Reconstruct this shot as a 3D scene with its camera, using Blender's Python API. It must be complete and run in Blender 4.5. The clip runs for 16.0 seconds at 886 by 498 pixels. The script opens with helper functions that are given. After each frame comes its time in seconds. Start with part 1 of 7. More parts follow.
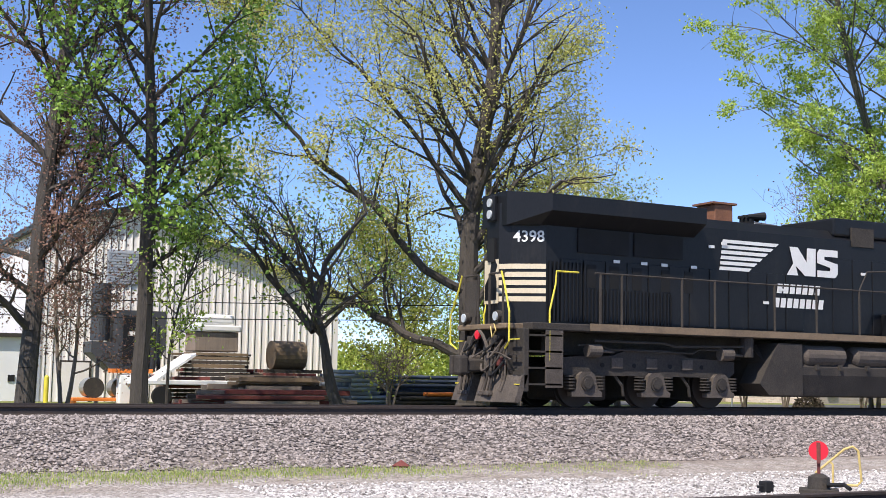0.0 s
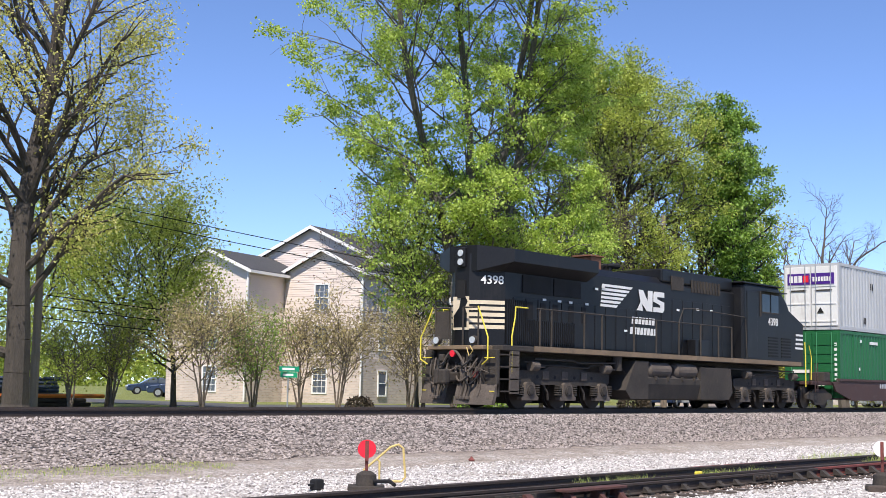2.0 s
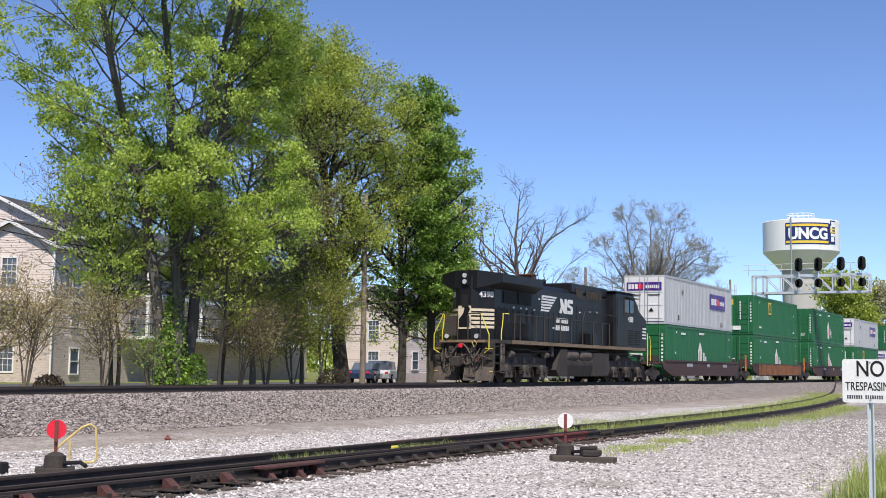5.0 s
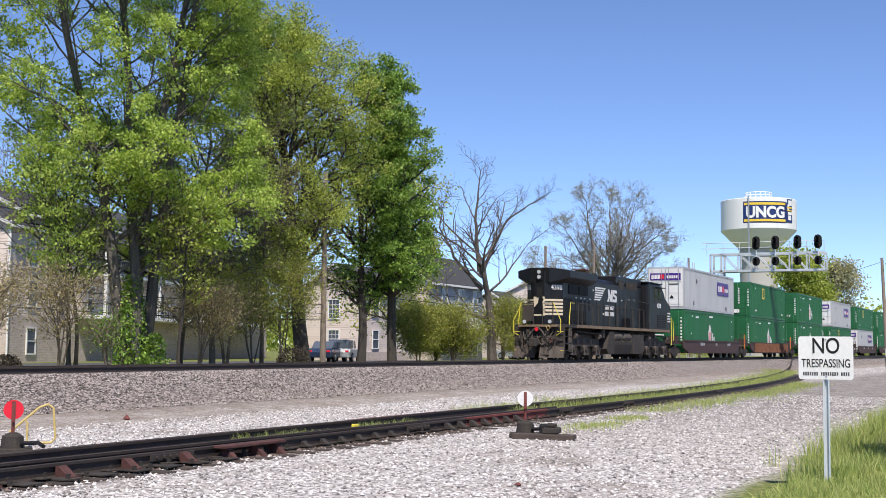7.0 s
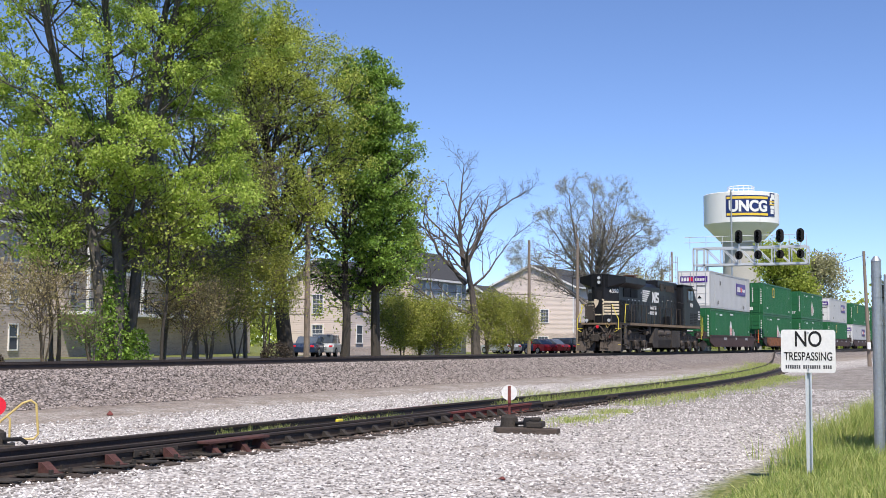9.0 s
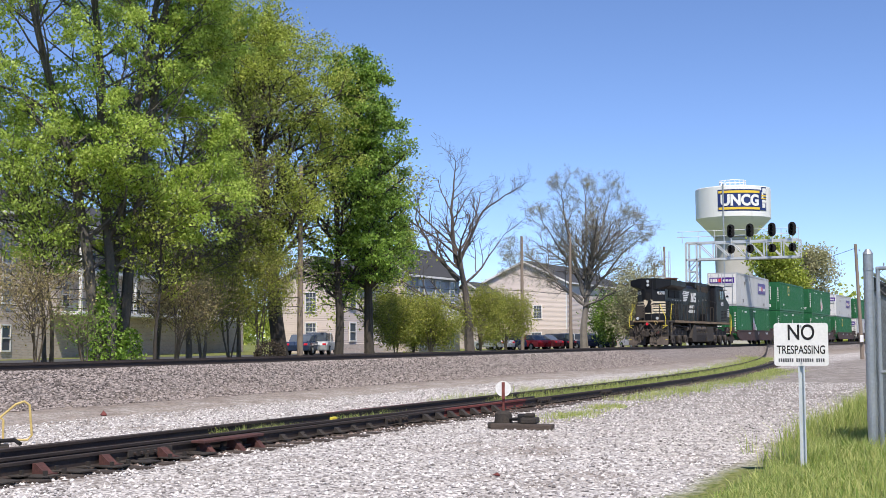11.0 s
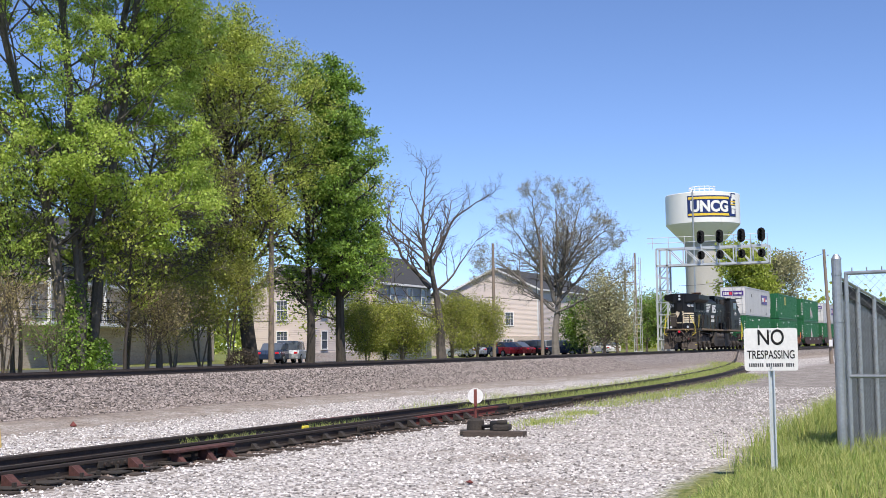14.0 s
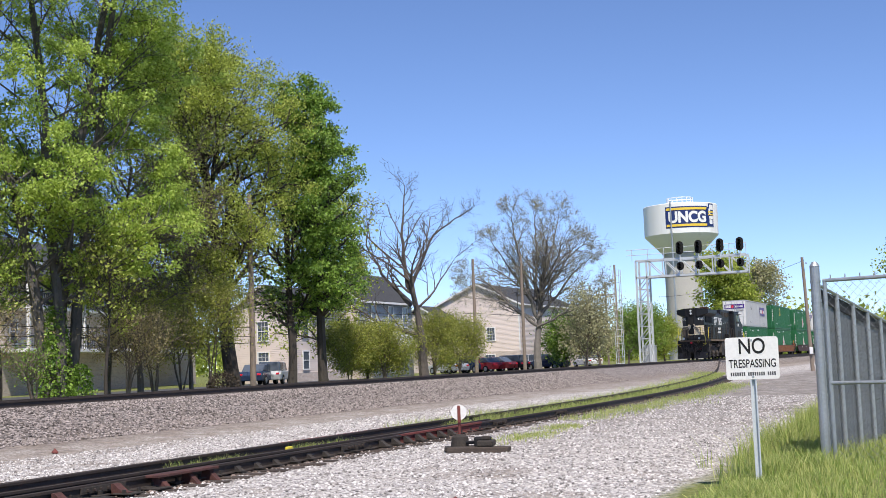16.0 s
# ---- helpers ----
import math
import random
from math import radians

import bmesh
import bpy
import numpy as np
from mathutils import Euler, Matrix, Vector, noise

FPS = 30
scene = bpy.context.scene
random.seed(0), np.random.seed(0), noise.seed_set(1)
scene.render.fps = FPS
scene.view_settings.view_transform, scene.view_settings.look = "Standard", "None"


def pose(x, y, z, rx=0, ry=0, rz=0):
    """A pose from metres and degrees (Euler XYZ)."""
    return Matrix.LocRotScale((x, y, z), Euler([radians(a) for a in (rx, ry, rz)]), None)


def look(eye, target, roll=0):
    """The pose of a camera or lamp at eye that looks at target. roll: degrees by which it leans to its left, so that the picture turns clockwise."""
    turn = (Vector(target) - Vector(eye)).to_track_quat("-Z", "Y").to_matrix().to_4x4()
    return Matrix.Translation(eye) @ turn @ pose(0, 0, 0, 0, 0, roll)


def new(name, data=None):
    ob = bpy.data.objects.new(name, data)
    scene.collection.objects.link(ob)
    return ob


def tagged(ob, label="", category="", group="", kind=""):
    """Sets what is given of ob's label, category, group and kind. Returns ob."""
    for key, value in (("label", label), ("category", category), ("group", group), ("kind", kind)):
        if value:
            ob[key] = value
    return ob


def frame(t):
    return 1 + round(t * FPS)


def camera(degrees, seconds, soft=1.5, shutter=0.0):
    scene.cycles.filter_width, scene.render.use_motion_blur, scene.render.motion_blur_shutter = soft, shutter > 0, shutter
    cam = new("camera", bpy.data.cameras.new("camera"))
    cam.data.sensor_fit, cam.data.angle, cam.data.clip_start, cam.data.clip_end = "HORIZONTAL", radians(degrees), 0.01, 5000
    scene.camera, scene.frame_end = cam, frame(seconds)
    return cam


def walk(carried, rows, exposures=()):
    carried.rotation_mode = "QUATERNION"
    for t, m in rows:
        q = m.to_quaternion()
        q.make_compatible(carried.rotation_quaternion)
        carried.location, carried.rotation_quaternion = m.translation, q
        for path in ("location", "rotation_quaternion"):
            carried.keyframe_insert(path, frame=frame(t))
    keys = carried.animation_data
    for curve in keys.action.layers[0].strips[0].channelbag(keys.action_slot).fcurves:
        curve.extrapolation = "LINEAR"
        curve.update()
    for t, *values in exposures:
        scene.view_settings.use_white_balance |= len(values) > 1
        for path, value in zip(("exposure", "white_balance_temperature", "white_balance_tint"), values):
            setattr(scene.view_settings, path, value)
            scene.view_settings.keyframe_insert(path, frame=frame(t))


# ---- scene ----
# camera: a phone held still at eye height on the access road, panning to follow the train
EYE = (0.0, 0.0, 1.6)
PATH = [  # seconds, heading from the track's normal, pitch, roll
    (0.0, 28.287, 5.916, 0.98),
    (0.5, 34.078, 5.832, 1.068),
    (1.0, 39.615, 5.975, 1.171),
    (1.5, 44.25, 6.205, 1.194),
    (2.0, 48.271, 6.305, 1.084),
    (2.5, 51.599, 6.203, 0.959),
    (3.0, 54.619, 6.028, 0.943),
    (3.5, 57.424, 5.898, 0.891),
    (4.0, 59.483, 5.853, 0.859),
    (4.5, 60.945, 5.751, 0.783),
    (7.0, 63.789, 4.504, 0.537),
    (7.5, 64.029, 4.432, 0.549),
    (8.0, 64.226, 4.393, 0.459),
    (8.5, 64.386, 4.32, 0.405),
    (9.0, 64.541, 4.26, 0.339),
    (11.5, 64.885, 4.13, -0.316),
    (12.0, 64.778, 4.267, -0.411),
    (12.5, 64.67, 4.332, -0.611),
    (13.0, 64.597, 4.207, -0.816),
    (13.5, 64.938, 4.107, -0.828),
    (14.0, 66.205, 4.449, -0.649),
    (14.5, 67.661, 5.01, -0.788),
    (15.0, 68.137, 5.277, -1.282),
    (15.5, 67.616, 5.282, -1.834),
    (16.0, 67.154, 5.192, -2.092),
]


def heading_pose(az, pitch, roll):
    a, p = radians(az), radians(pitch)
    aim = Vector(EYE) + Vector((math.sin(a) * math.cos(p), math.cos(a) * math.cos(p), math.sin(p)))
    return look(EYE, aim, roll)


cam = camera(39.077, 16.0, soft=0.8)
walk(cam, [(t, heading_pose(a, p, r)) for t, a, p, r in PATH], exposures=[(0.0, 0.34, 6500, 12), (1.5, 0.36, 6500, 12), (3.0, 0.22, 6500, 12), (4.5, 0.07, 6500, 12), (16.0, 0.05, 6500, 12)])

# daylight
SUN_EL, SUN_FROM = radians(56), Vector((-0.84, -0.54))
world = bpy.data.worlds.new("sky")
scene.world = world
world.use_nodes = True
wn = world.node_tree.nodes
sky = wn.new("ShaderNodeTexSky")
sky.sky_type, sky.sun_disc = "NISHITA", False
sky.sun_elevation, sky.sun_rotation = SUN_EL, math.atan2(SUN_FROM.x, SUN_FROM.y)
sky.altitude = 3500
sky.air_density, sky.dust_density, sky.ozone_density = 1.0, 0.0, 2.5
tint = wn.new("ShaderNodeVectorMath")  # clear spring air, rendered blue by the phone
tint.operation = "MULTIPLY"
tint.inputs[1].default_value = (0.95, 1.02, 1.19)
world.node_tree.links.new(sky.outputs[0], tint.inputs[0])
world.node_tree.links.new(tint.outputs[0], wn["Background"].inputs[0])
wn["Background"].inputs[1].default_value = 0.138
sun = new("sun", bpy.data.lights.new("sun", "SUN"))
sun.data.energy, sun.data.angle, sun.data.color = 5.2, radians(0.53), (1.0, 0.93, 0.83)
sun.matrix_world = look((SUN_FROM.x * 50, SUN_FROM.y * 50, 50 * math.tan(SUN_EL)), (0, 0, 0))

# ---------------------------------------------------------------- helpers
UP = Vector((0, 0, 1))


def box(bm, x0, x1, y0, y1, z0, z1, bevel=0.0):
    m = Matrix.LocRotScale(((x0 + x1) / 2, (y0 + y1) / 2, (z0 + z1) / 2), None, (abs(x1 - x0), abs(y1 - y0), abs(z1 - z0)))
    r = bmesh.ops.create_cube(bm, size=1, matrix=m)
    if bevel:
        es = {e for v in r["verts"] for e in v.link_edges}
        bmesh.ops.bevel(bm, geom=list(es), offset=bevel, segments=2, profile=0.5, affect="EDGES")
    return bm


def tube(bm, p0, p1, r0, r1=None, n=10, caps=True):
    p0, p1 = Vector(p0), Vector(p1)
    d = p1 - p0
    m = Matrix.Translation((p0 + p1) / 2) @ d.to_track_quat("Z", "Y").to_matrix().to_4x4()
    bmesh.ops.create_cone(bm, cap_ends=caps, segments=n, radius1=r0, radius2=r0 if r1 is None else r1, depth=d.length, matrix=m)
    return bm


def pipe(bm, pts, r, n=8):
    pts = [Vector(p) for p in pts]
    prev, fs = None, []
    u = None
    for i, p in enumerate(pts):
        d = (pts[min(i + 1, len(pts) - 1)] - pts[max(i - 1, 0)]).normalized()
        if u is None or abs(u.dot(d)) > 0.98:
            u = d.orthogonal().normalized()
        u = (u - d * u.dot(d)).normalized()
        v = d.cross(u)
        ring = [bm.verts.new(p + (u * math.cos(2 * math.pi * k / n) + v * math.sin(2 * math.pi * k / n)) * r) for k in range(n)]
        if prev:
            for k in range(n):
                fs.append(bm.faces.new((prev[k], prev[(k + 1) % n], ring[(k + 1) % n], ring[k])))
        else:
            fs.append(bm.faces.new(ring[::-1]))
        prev = ring
    fs.append(bm.faces.new(prev))
    return bm


def prism(bm, profile, axis, a, b):
    """Extrude a closed outline (pairs) along x or y from a to b."""
    def put(u, v, w):
        return (w, u, v) if axis == "x" else (u, w, v)
    va = [bm.verts.new(put(u, v, a)) for u, v in profile]
    vb = [bm.verts.new(put(u, v, b)) for u, v in profile]
    fs = [bm.faces.new(va), bm.faces.new(vb)]
    k = len(profile)
    for i in range(k):
        fs.append(bm.faces.new((va[i], va[(i + 1) % k], vb[(i + 1) % k], vb[i])))
    bmesh.ops.recalc_face_normals(bm, faces=fs)
    return bm


def disc(bm, c, axis, r, th, n=24):
    a = Vector(axis).normalized()
    return tube(bm, Vector(c) - a * th / 2, Vector(c) + a * th / 2, r, n=n)


def B():
    return bmesh.new()


def mesh_of(name, bm, material, smooth=False):
    me = bpy.data.meshes.new(name)
    bm.to_mesh(me)
    bm.free()
    me.materials.append(material)
    if smooth:
        for p in me.polygons:
            p.use_smooth = True
    return me


def part(name, bm, material, parent, label="", smooth=False):
    ob = new(name, mesh_of(name, bm, material, smooth))
    ob.parent = parent
    if label:
        ob["label"] = label
    return ob


def piece(name, me, parent, m):
    ob = new(name, me)
    ob.parent = parent
    ob.matrix_basis = m
    return ob


def thing(name, m, label, category, group="", kind=""):
    ob = new(name)
    ob.matrix_basis = m if isinstance(m, Matrix) else pose(*m)
    ob.empty_display_size = 0.2
    return tagged(ob, label, category, group, kind)


def single(name, bm, material, label, category, m=None, group="", kind="", smooth=False):
    ob = new(name, mesh_of(name, bm, material, smooth))
    if m is not None:
        ob.matrix_basis = m
    return tagged(ob, label, category, group, kind)


def raw_mesh(name, verts, faces, material):
    me = bpy.data.meshes.new(name)
    me.from_pydata(verts, [], faces)
    me.materials.append(material)
    return me


def polar(az, rng, z=0.0):
    """A place by its heading from the track's normal and its distance from the viewpoint."""
    return Vector((rng * math.sin(radians(az)), rng * math.cos(radians(az)), z))


def letters(text, size, material, parent, m, name="lettering", thick=0.004, squeeze=1.0, bold=0.012):
    cu = bpy.data.curves.new(name, "FONT")
    cu.body, cu.size, cu.extrude, cu.align_x, cu.align_y = text, size, thick, "CENTER", "CENTER"
    cu.offset = size * bold
    tmp = bpy.data.objects.new(name, cu)
    me = bpy.data.meshes.new_from_object(tmp)
    bpy.data.objects.remove(tmp)
    me.materials.clear()
    me.materials.append(material)
    ob = new(name, me)
    ob.parent = parent
    ob.matrix_basis = m @ Matrix.Diagonal((squeeze, 1, 1, 1))
    return ob


# ---------------------------------------------------------------- materials
def mat(name, col, rough=0.6, metal=0.0, var=0.18, scale=2.0, fine=30.0, bump=0.0, dirt=None, dirt_amt=0.0, stretch=(1, 1, 1), rand=0.0, spec=0.5):
    """Base colour with large and fine variation, optional stain colour and bump."""
    m = bpy.data.materials.new(name)
    m.use_nodes = True
    nt = m.node_tree
    N, L = nt.nodes, nt.links
    bsdf = N["Principled BSDF"]
    bsdf.inputs["Metallic"].default_value = metal
    bsdf.inputs["Specular IOR Level"].default_value = spec
    tc = N.new("ShaderNodeTexCoord")
    mp = N.new("ShaderNodeMapping")
    mp.inputs["Scale"].default_value = stretch
    L.new(tc.outputs["Object"], mp.inputs[0])
    n1, n2 = N.new("ShaderNodeTexNoise"), N.new("ShaderNodeTexNoise")
    n1.inputs["Scale"].default_value, n2.inputs["Scale"].default_value = scale, fine
    n1.inputs["Detail"].default_value = 5
    n2.inputs["Detail"].default_value = 3
    for n in (n1, n2):
        L.new(mp.outputs[0], n.inputs["Vector"])
    avg = N.new("ShaderNodeMix")
    avg.inputs[0].default_value = 0.45
    L.new(n1.outputs[0], avg.inputs[2])
    L.new(n2.outputs[0], avg.inputs[3])
    mr = N.new("ShaderNodeMapRange")
    mr.inputs[1].default_value, mr.inputs[2].default_value = 0.3, 0.7
    mr.inputs[3].default_value, mr.inputs[4].default_value = 1 - var, 1 + var
    L.new(avg.outputs[0], mr.inputs[0])
    fac = mr.outputs[0]
    if rand:
        oi = N.new("ShaderNodeObjectInfo")
        mr2 = N.new("ShaderNodeMapRange")
        mr2.inputs[3].default_value, mr2.inputs[4].default_value = 1 - rand, 1 + rand
        L.new(oi.outputs["Random"], mr2.inputs[0])
        mu = N.new("ShaderNodeMath")
        mu.operation = "MULTIPLY"
        L.new(fac, mu.inputs[0])
        L.new(mr2.outputs[0], mu.inputs[1])
        fac = mu.outputs[0]
    sc = N.new("ShaderNodeVectorMath")
    sc.operation = "SCALE"
    sc.inputs[0].default_value = col
    L.new(fac, sc.inputs["Scale"])
    out = sc.outputs[0]
    if dirt:
        ramp = N.new("ShaderNodeMapRange")
        ramp.inputs[1].default_value, ramp.inputs[2].default_value = 0.62 - 0.3 * dirt_amt, 0.75
        ramp.inputs[4].default_value = min(1.0, 0.5 + dirt_amt)
        n3 = N.new("ShaderNodeTexNoise")
        n3.inputs["Scale"].default_value, n3.inputs["Detail"].default_value = scale * 2.3, 8
        n3.inputs["Roughness"].default_value = 0.7
        L.new(mp.outputs[0], n3.inputs["Vector"])
        L.new(n3.outputs[0], ramp.inputs[0])
        mx = N.new("ShaderNodeMix")
        mx.data_type = "RGBA"
        mx.inputs[7].default_value = (*dirt, 1)
        L.new(ramp.outputs[0], mx.inputs[0])
        L.new(out, mx.inputs[6])
        out = mx.outputs[2]
    L.new(out, bsdf.inputs["Base Color"])
    mr3 = N.new("ShaderNodeMapRange")
    mr3.inputs[3].default_value, mr3.inputs[4].default_value = max(0.02, rough - 0.12), min(1, rough + 0.12)
    L.new(n1.outputs[0], mr3.inputs[0])
    L.new(mr3.outputs[0], bsdf.inputs["Roughness"])
    if bump:
        bp = N.new("ShaderNodeBump")
        bp.inputs["Strength"].default_value, bp.inputs["Distance"].default_value = 0.8, bump
        L.new(n2.outputs[0], bp.inputs["Height"])
        L.new(bp.outputs[0], bsdf.inputs["Normal"])
    return m


def island_mat(name, col_a, col_b, rough=0.7, translucent=0.0):
    """Two colours spread at random over the separate bits of one mesh (leaves, stones, blades)."""
    m = bpy.data.materials.new(name)
    m.use_nodes = True
    N, L = m.node_tree.nodes, m.node_tree.links
    bsdf = N["Principled BSDF"]
    g = N.new("ShaderNodeNewGeometry")
    mx = N.new("ShaderNodeMix")
    mx.data_type = "RGBA"
    mx.inputs[6].default_value, mx.inputs[7].default_value = (*col_a, 1), (*col_b, 1)
    L.new(g.outputs["Random Per Island"], mx.inputs[0])
    L.new(mx.outputs[2], bsdf.inputs["Base Color"])
    bsdf.inputs["Roughness"].default_value = rough
    if translucent:
        tr = N.new("ShaderNodeBsdfTranslucent")
        L.new(mx.outputs[2], tr.inputs[0])
        ms = N.new("ShaderNodeMixShader")
        ms.inputs[0].default_value = translucent
        L.new(bsdf.outputs[0], ms.inputs[1])
        L.new(tr.outputs[0], ms.inputs[2])
        L.new(ms.outputs[0], N["Material Output"].inputs[0])
    return m


def glass_mat(name, tint=(0.04, 0.05, 0.06)):
    m = bpy.data.materials.new(name)
    m.use_nodes = True
    b = m.node_tree.nodes["Principled BSDF"]
    b.inputs["Base Color"].default_value = (*tint, 1)
    b.inputs["Roughness"].default_value = 0.06
    b.inputs["Specular IOR Level"].default_value = 0.7
    return m


BLACK = mat("black_loco_paint", (0.0095, 0.0098, 0.0115), 0.46, var=0.45, scale=0.7, dirt=(0.032, 0.028, 0.025), dirt_amt=0.16, stretch=(1, 1, 0.35))
GRIME = mat("grimy_underframe", (0.040, 0.033, 0.027), 0.85, var=0.5, scale=1.5, bump=0.01, dirt=(0.085, 0.064, 0.046), dirt_amt=0.22)
TRUCKM = mat("dusty_truck_casting", (0.092, 0.074, 0.06), 0.9, var=0.5, scale=1.8, bump=0.01, dirt=(0.02, 0.017, 0.015), dirt_amt=0.25)
SILL = mat("tan_sill_stripe", (0.20, 0.14, 0.085), 0.7, var=0.35, scale=1.0, dirt=(0.09, 0.07, 0.05), dirt_amt=0.3)
CREAM = mat("cream_stripe", (0.66, 0.56, 0.40), 0.6, var=0.15, scale=1.6, dirt=(0.35, 0.28, 0.2), dirt_amt=0.15)
WHEELM = mat("dark_wheel_steel", (0.035, 0.028, 0.024), 0.7, 0.3, var=0.3, scale=4)
WHITE = mat("white_marking", (0.74, 0.73, 0.70), 0.6, var=0.12, scale=1.3, dirt=(0.35, 0.32, 0.28), dirt_amt=0.12)
YELLOW = mat("safety_yellow_paint", (0.72, 0.60, 0.06), 0.5, var=0.15, scale=3, dirt=(0.3, 0.24, 0.08), dirt_amt=0.1)
DARK = mat("dark_void", (0.006, 0.006, 0.007), 0.8, var=0.3)
RUSTRED = mat("rust_red_paint", (0.17, 0.042, 0.035), 0.8, var=0.35, scale=4, bump=0.006, dirt=(0.10, 0.05, 0.03), dirt_amt=0.3)
RED = mat("signal_red", (0.75, 0.02, 0.04), 0.35, var=0.08)
STEEL = mat("galvanised_steel", (0.42, 0.44, 0.45), 0.45, 0.7, var=0.15, scale=4, bump=0.002)
SILVER = mat("aluminium_paint", (0.62, 0.65, 0.66), 0.45, 0.35, var=0.1, scale=2)
RAILM = mat("weathered_rail_steel", (0.055, 0.042, 0.036), 0.7, 0.3, var=0.35, scale=3, bump=0.004, dirt=(0.10, 0.055, 0.035), dirt_amt=0.2)
TIE = mat("creosoted_timber", (0.06, 0.046, 0.037), 0.9, var=0.4, scale=5, bump=0.01, stretch=(4, 0.6, 4), rand=0.25)
GREEN = mat("container_green_paint", (0.012, 0.115, 0.038), 0.5, var=0.16, scale=0.8, dirt=(0.03, 0.10, 0.05), dirt_amt=0.1, stretch=(1, 1, 0.3))
GREENL = mat("container_pale_green", (0.05, 0.22, 0.10), 0.55, var=0.15, scale=0.8)
CGREY = mat("container_grey_paint", (0.42, 0.43, 0.44), 0.5, var=0.12, scale=0.8, dirt=(0.25, 0.23, 0.21), dirt_amt=0.1, stretch=(1, 1, 0.25))
CWHITE = mat("container_white_paint", (0.70, 0.70, 0.68), 0.5, var=0.1, scale=0.8, dirt=(0.38, 0.34, 0.30), dirt_amt=0.15, stretch=(1, 1, 0.3))
PURPLE = mat("purple_panel", (0.065, 0.018, 0.21), 0.4, var=0.08)
ORANGE = mat("orange_paint", (0.75, 0.20, 0.03), 0.5, var=0.15, scale=3)
RIBM = mat("rusty_rib_steel", (0.20, 0.085, 0.045), 0.8, var=0.4, scale=2.0, dirt=(0.08, 0.045, 0.03), dirt_amt=0.25)
WELL = mat("well_car_brown", (0.060, 0.030, 0.026), 0.7, var=0.3, scale=1.2, dirt=(0.10, 0.07, 0.055), dirt_amt=0.2)
SIDING = mat("beige_vinyl_siding", (0.72, 0.62, 0.555), 0.6, var=0.06, scale=0.5)
# grey for the warehouse vent and corner post, and for one house's shaded side
SIDINGB = mat("grey_trim_and_shaded_siding", (0.40, 0.42, 0.46), 0.6, var=0.06, scale=0.5)


def brick_mat(name, col_a, col_b, mortar):
    """Stretcher-bond brickwork of true size, laid along x or y and up z."""
    m = bpy.data.materials.new(name)
    m.use_nodes = True
    N, L = m.node_tree.nodes, m.node_tree.links
    bsdf = N["Principled BSDF"]
    bsdf.inputs["Roughness"].default_value = 0.9
    tc, sep, com = N.new("ShaderNodeTexCoord"), N.new("ShaderNodeSeparateXYZ"), N.new("ShaderNodeCombineXYZ")
    add = N.new("ShaderNodeMath")
    L.new(tc.outputs["Object"], sep.inputs[0])
    L.new(sep.outputs["X"], add.inputs[0])
    L.new(sep.outputs["Y"], add.inputs[1])
    L.new(add.outputs[0], com.inputs[0])
    L.new(sep.outputs["Z"], com.inputs[1])
    bk = N.new("ShaderNodeTexBrick")
    bk.inputs["Scale"].default_value = 1.0
    bk.inputs["Brick Width"].default_value, bk.inputs["Row Height"].default_value, bk.inputs["Mortar Size"].default_value = 0.3, 0.1, 0.012
    bk.inputs["Color1"].default_value, bk.inputs["Color2"].default_value, bk.inputs["Mortar"].default_value = (*col_a, 1), (*col_b, 1), (*mortar, 1)
    L.new(com.outputs[0], bk.inputs["Vector"])
    nz = N.new("ShaderNodeTexNoise")
    nz.inputs["Scale"].default_value, nz.inputs["Detail"].default_value = 0.8, 6
    L.new(tc.outputs["Object"], nz.inputs["Vector"])
    mr = N.new("ShaderNodeMapRange")
    mr.inputs[3].default_value, mr.inputs[4].default_value = 0.8, 1.2
    L.new(nz.outputs[0], mr.inputs[0])
    sc = N.new("ShaderNodeVectorMath")
    sc.operation = "SCALE"
    L.new(bk.outputs["Color"], sc.inputs[0])
    L.new(mr.outputs[0], sc.inputs["Scale"])
    L.new(sc.outputs[0], bsdf.inputs["Base Color"])
    return m


BRICKM = brick_mat("pinkish_tan_brick", (0.60, 0.49, 0.42), (0.44, 0.36, 0.31), (0.56, 0.52, 0.48))
TRIM = mat("white_trim", (0.80, 0.79, 0.77), 0.5, var=0.05)
SHINGLE = mat("asphalt_shingle", (0.055, 0.056, 0.060), 0.9, var=0.25, scale=1.5, fine=14, bump=0.006)
METALW = mat("cream_metal_cladding", (0.86, 0.81, 0.76), 0.5, var=0.06, scale=0.4, stretch=(1, 1, 0.2))
ROOFG = mat("dark_green_trim", (0.03, 0.05, 0.045), 0.6, var=0.15)
DUSTC = mat("dark_grey_machine_paint", (0.05, 0.053, 0.06), 0.6, var=0.25, scale=1.5, dirt=(0.1, 0.09, 0.08), dirt_amt=0.15)
ASPHALT = mat("asphalt", (0.07, 0.07, 0.072), 0.9, var=0.2, scale=0.3, fine=20, bump=0.005)
SLATM = mat("grey_privacy_slats", (0.15, 0.168, 0.18), 0.65, var=0.45, scale=6, fine=30, rand=0.2)
PANE = glass_mat("window_glass", (0.10, 0.12, 0.15))
TANKW = mat("tower_white_paint", (0.80, 0.80, 0.78), 0.55, var=0.06, scale=0.15, dirt=(0.6, 0.57, 0.53), dirt_amt=0.08, stretch=(1, 1, 0.2))
CONCR = mat("tower_concrete", (0.46, 0.44, 0.40), 0.85, var=0.12, scale=0.3, fine=6, bump=0.01)
NAVY = mat("navy_paint", (0.012, 0.03, 0.14), 0.5, var=0.08)
GOLD = mat("gold_paint", (0.80, 0.55, 0.06), 0.5, var=0.08)
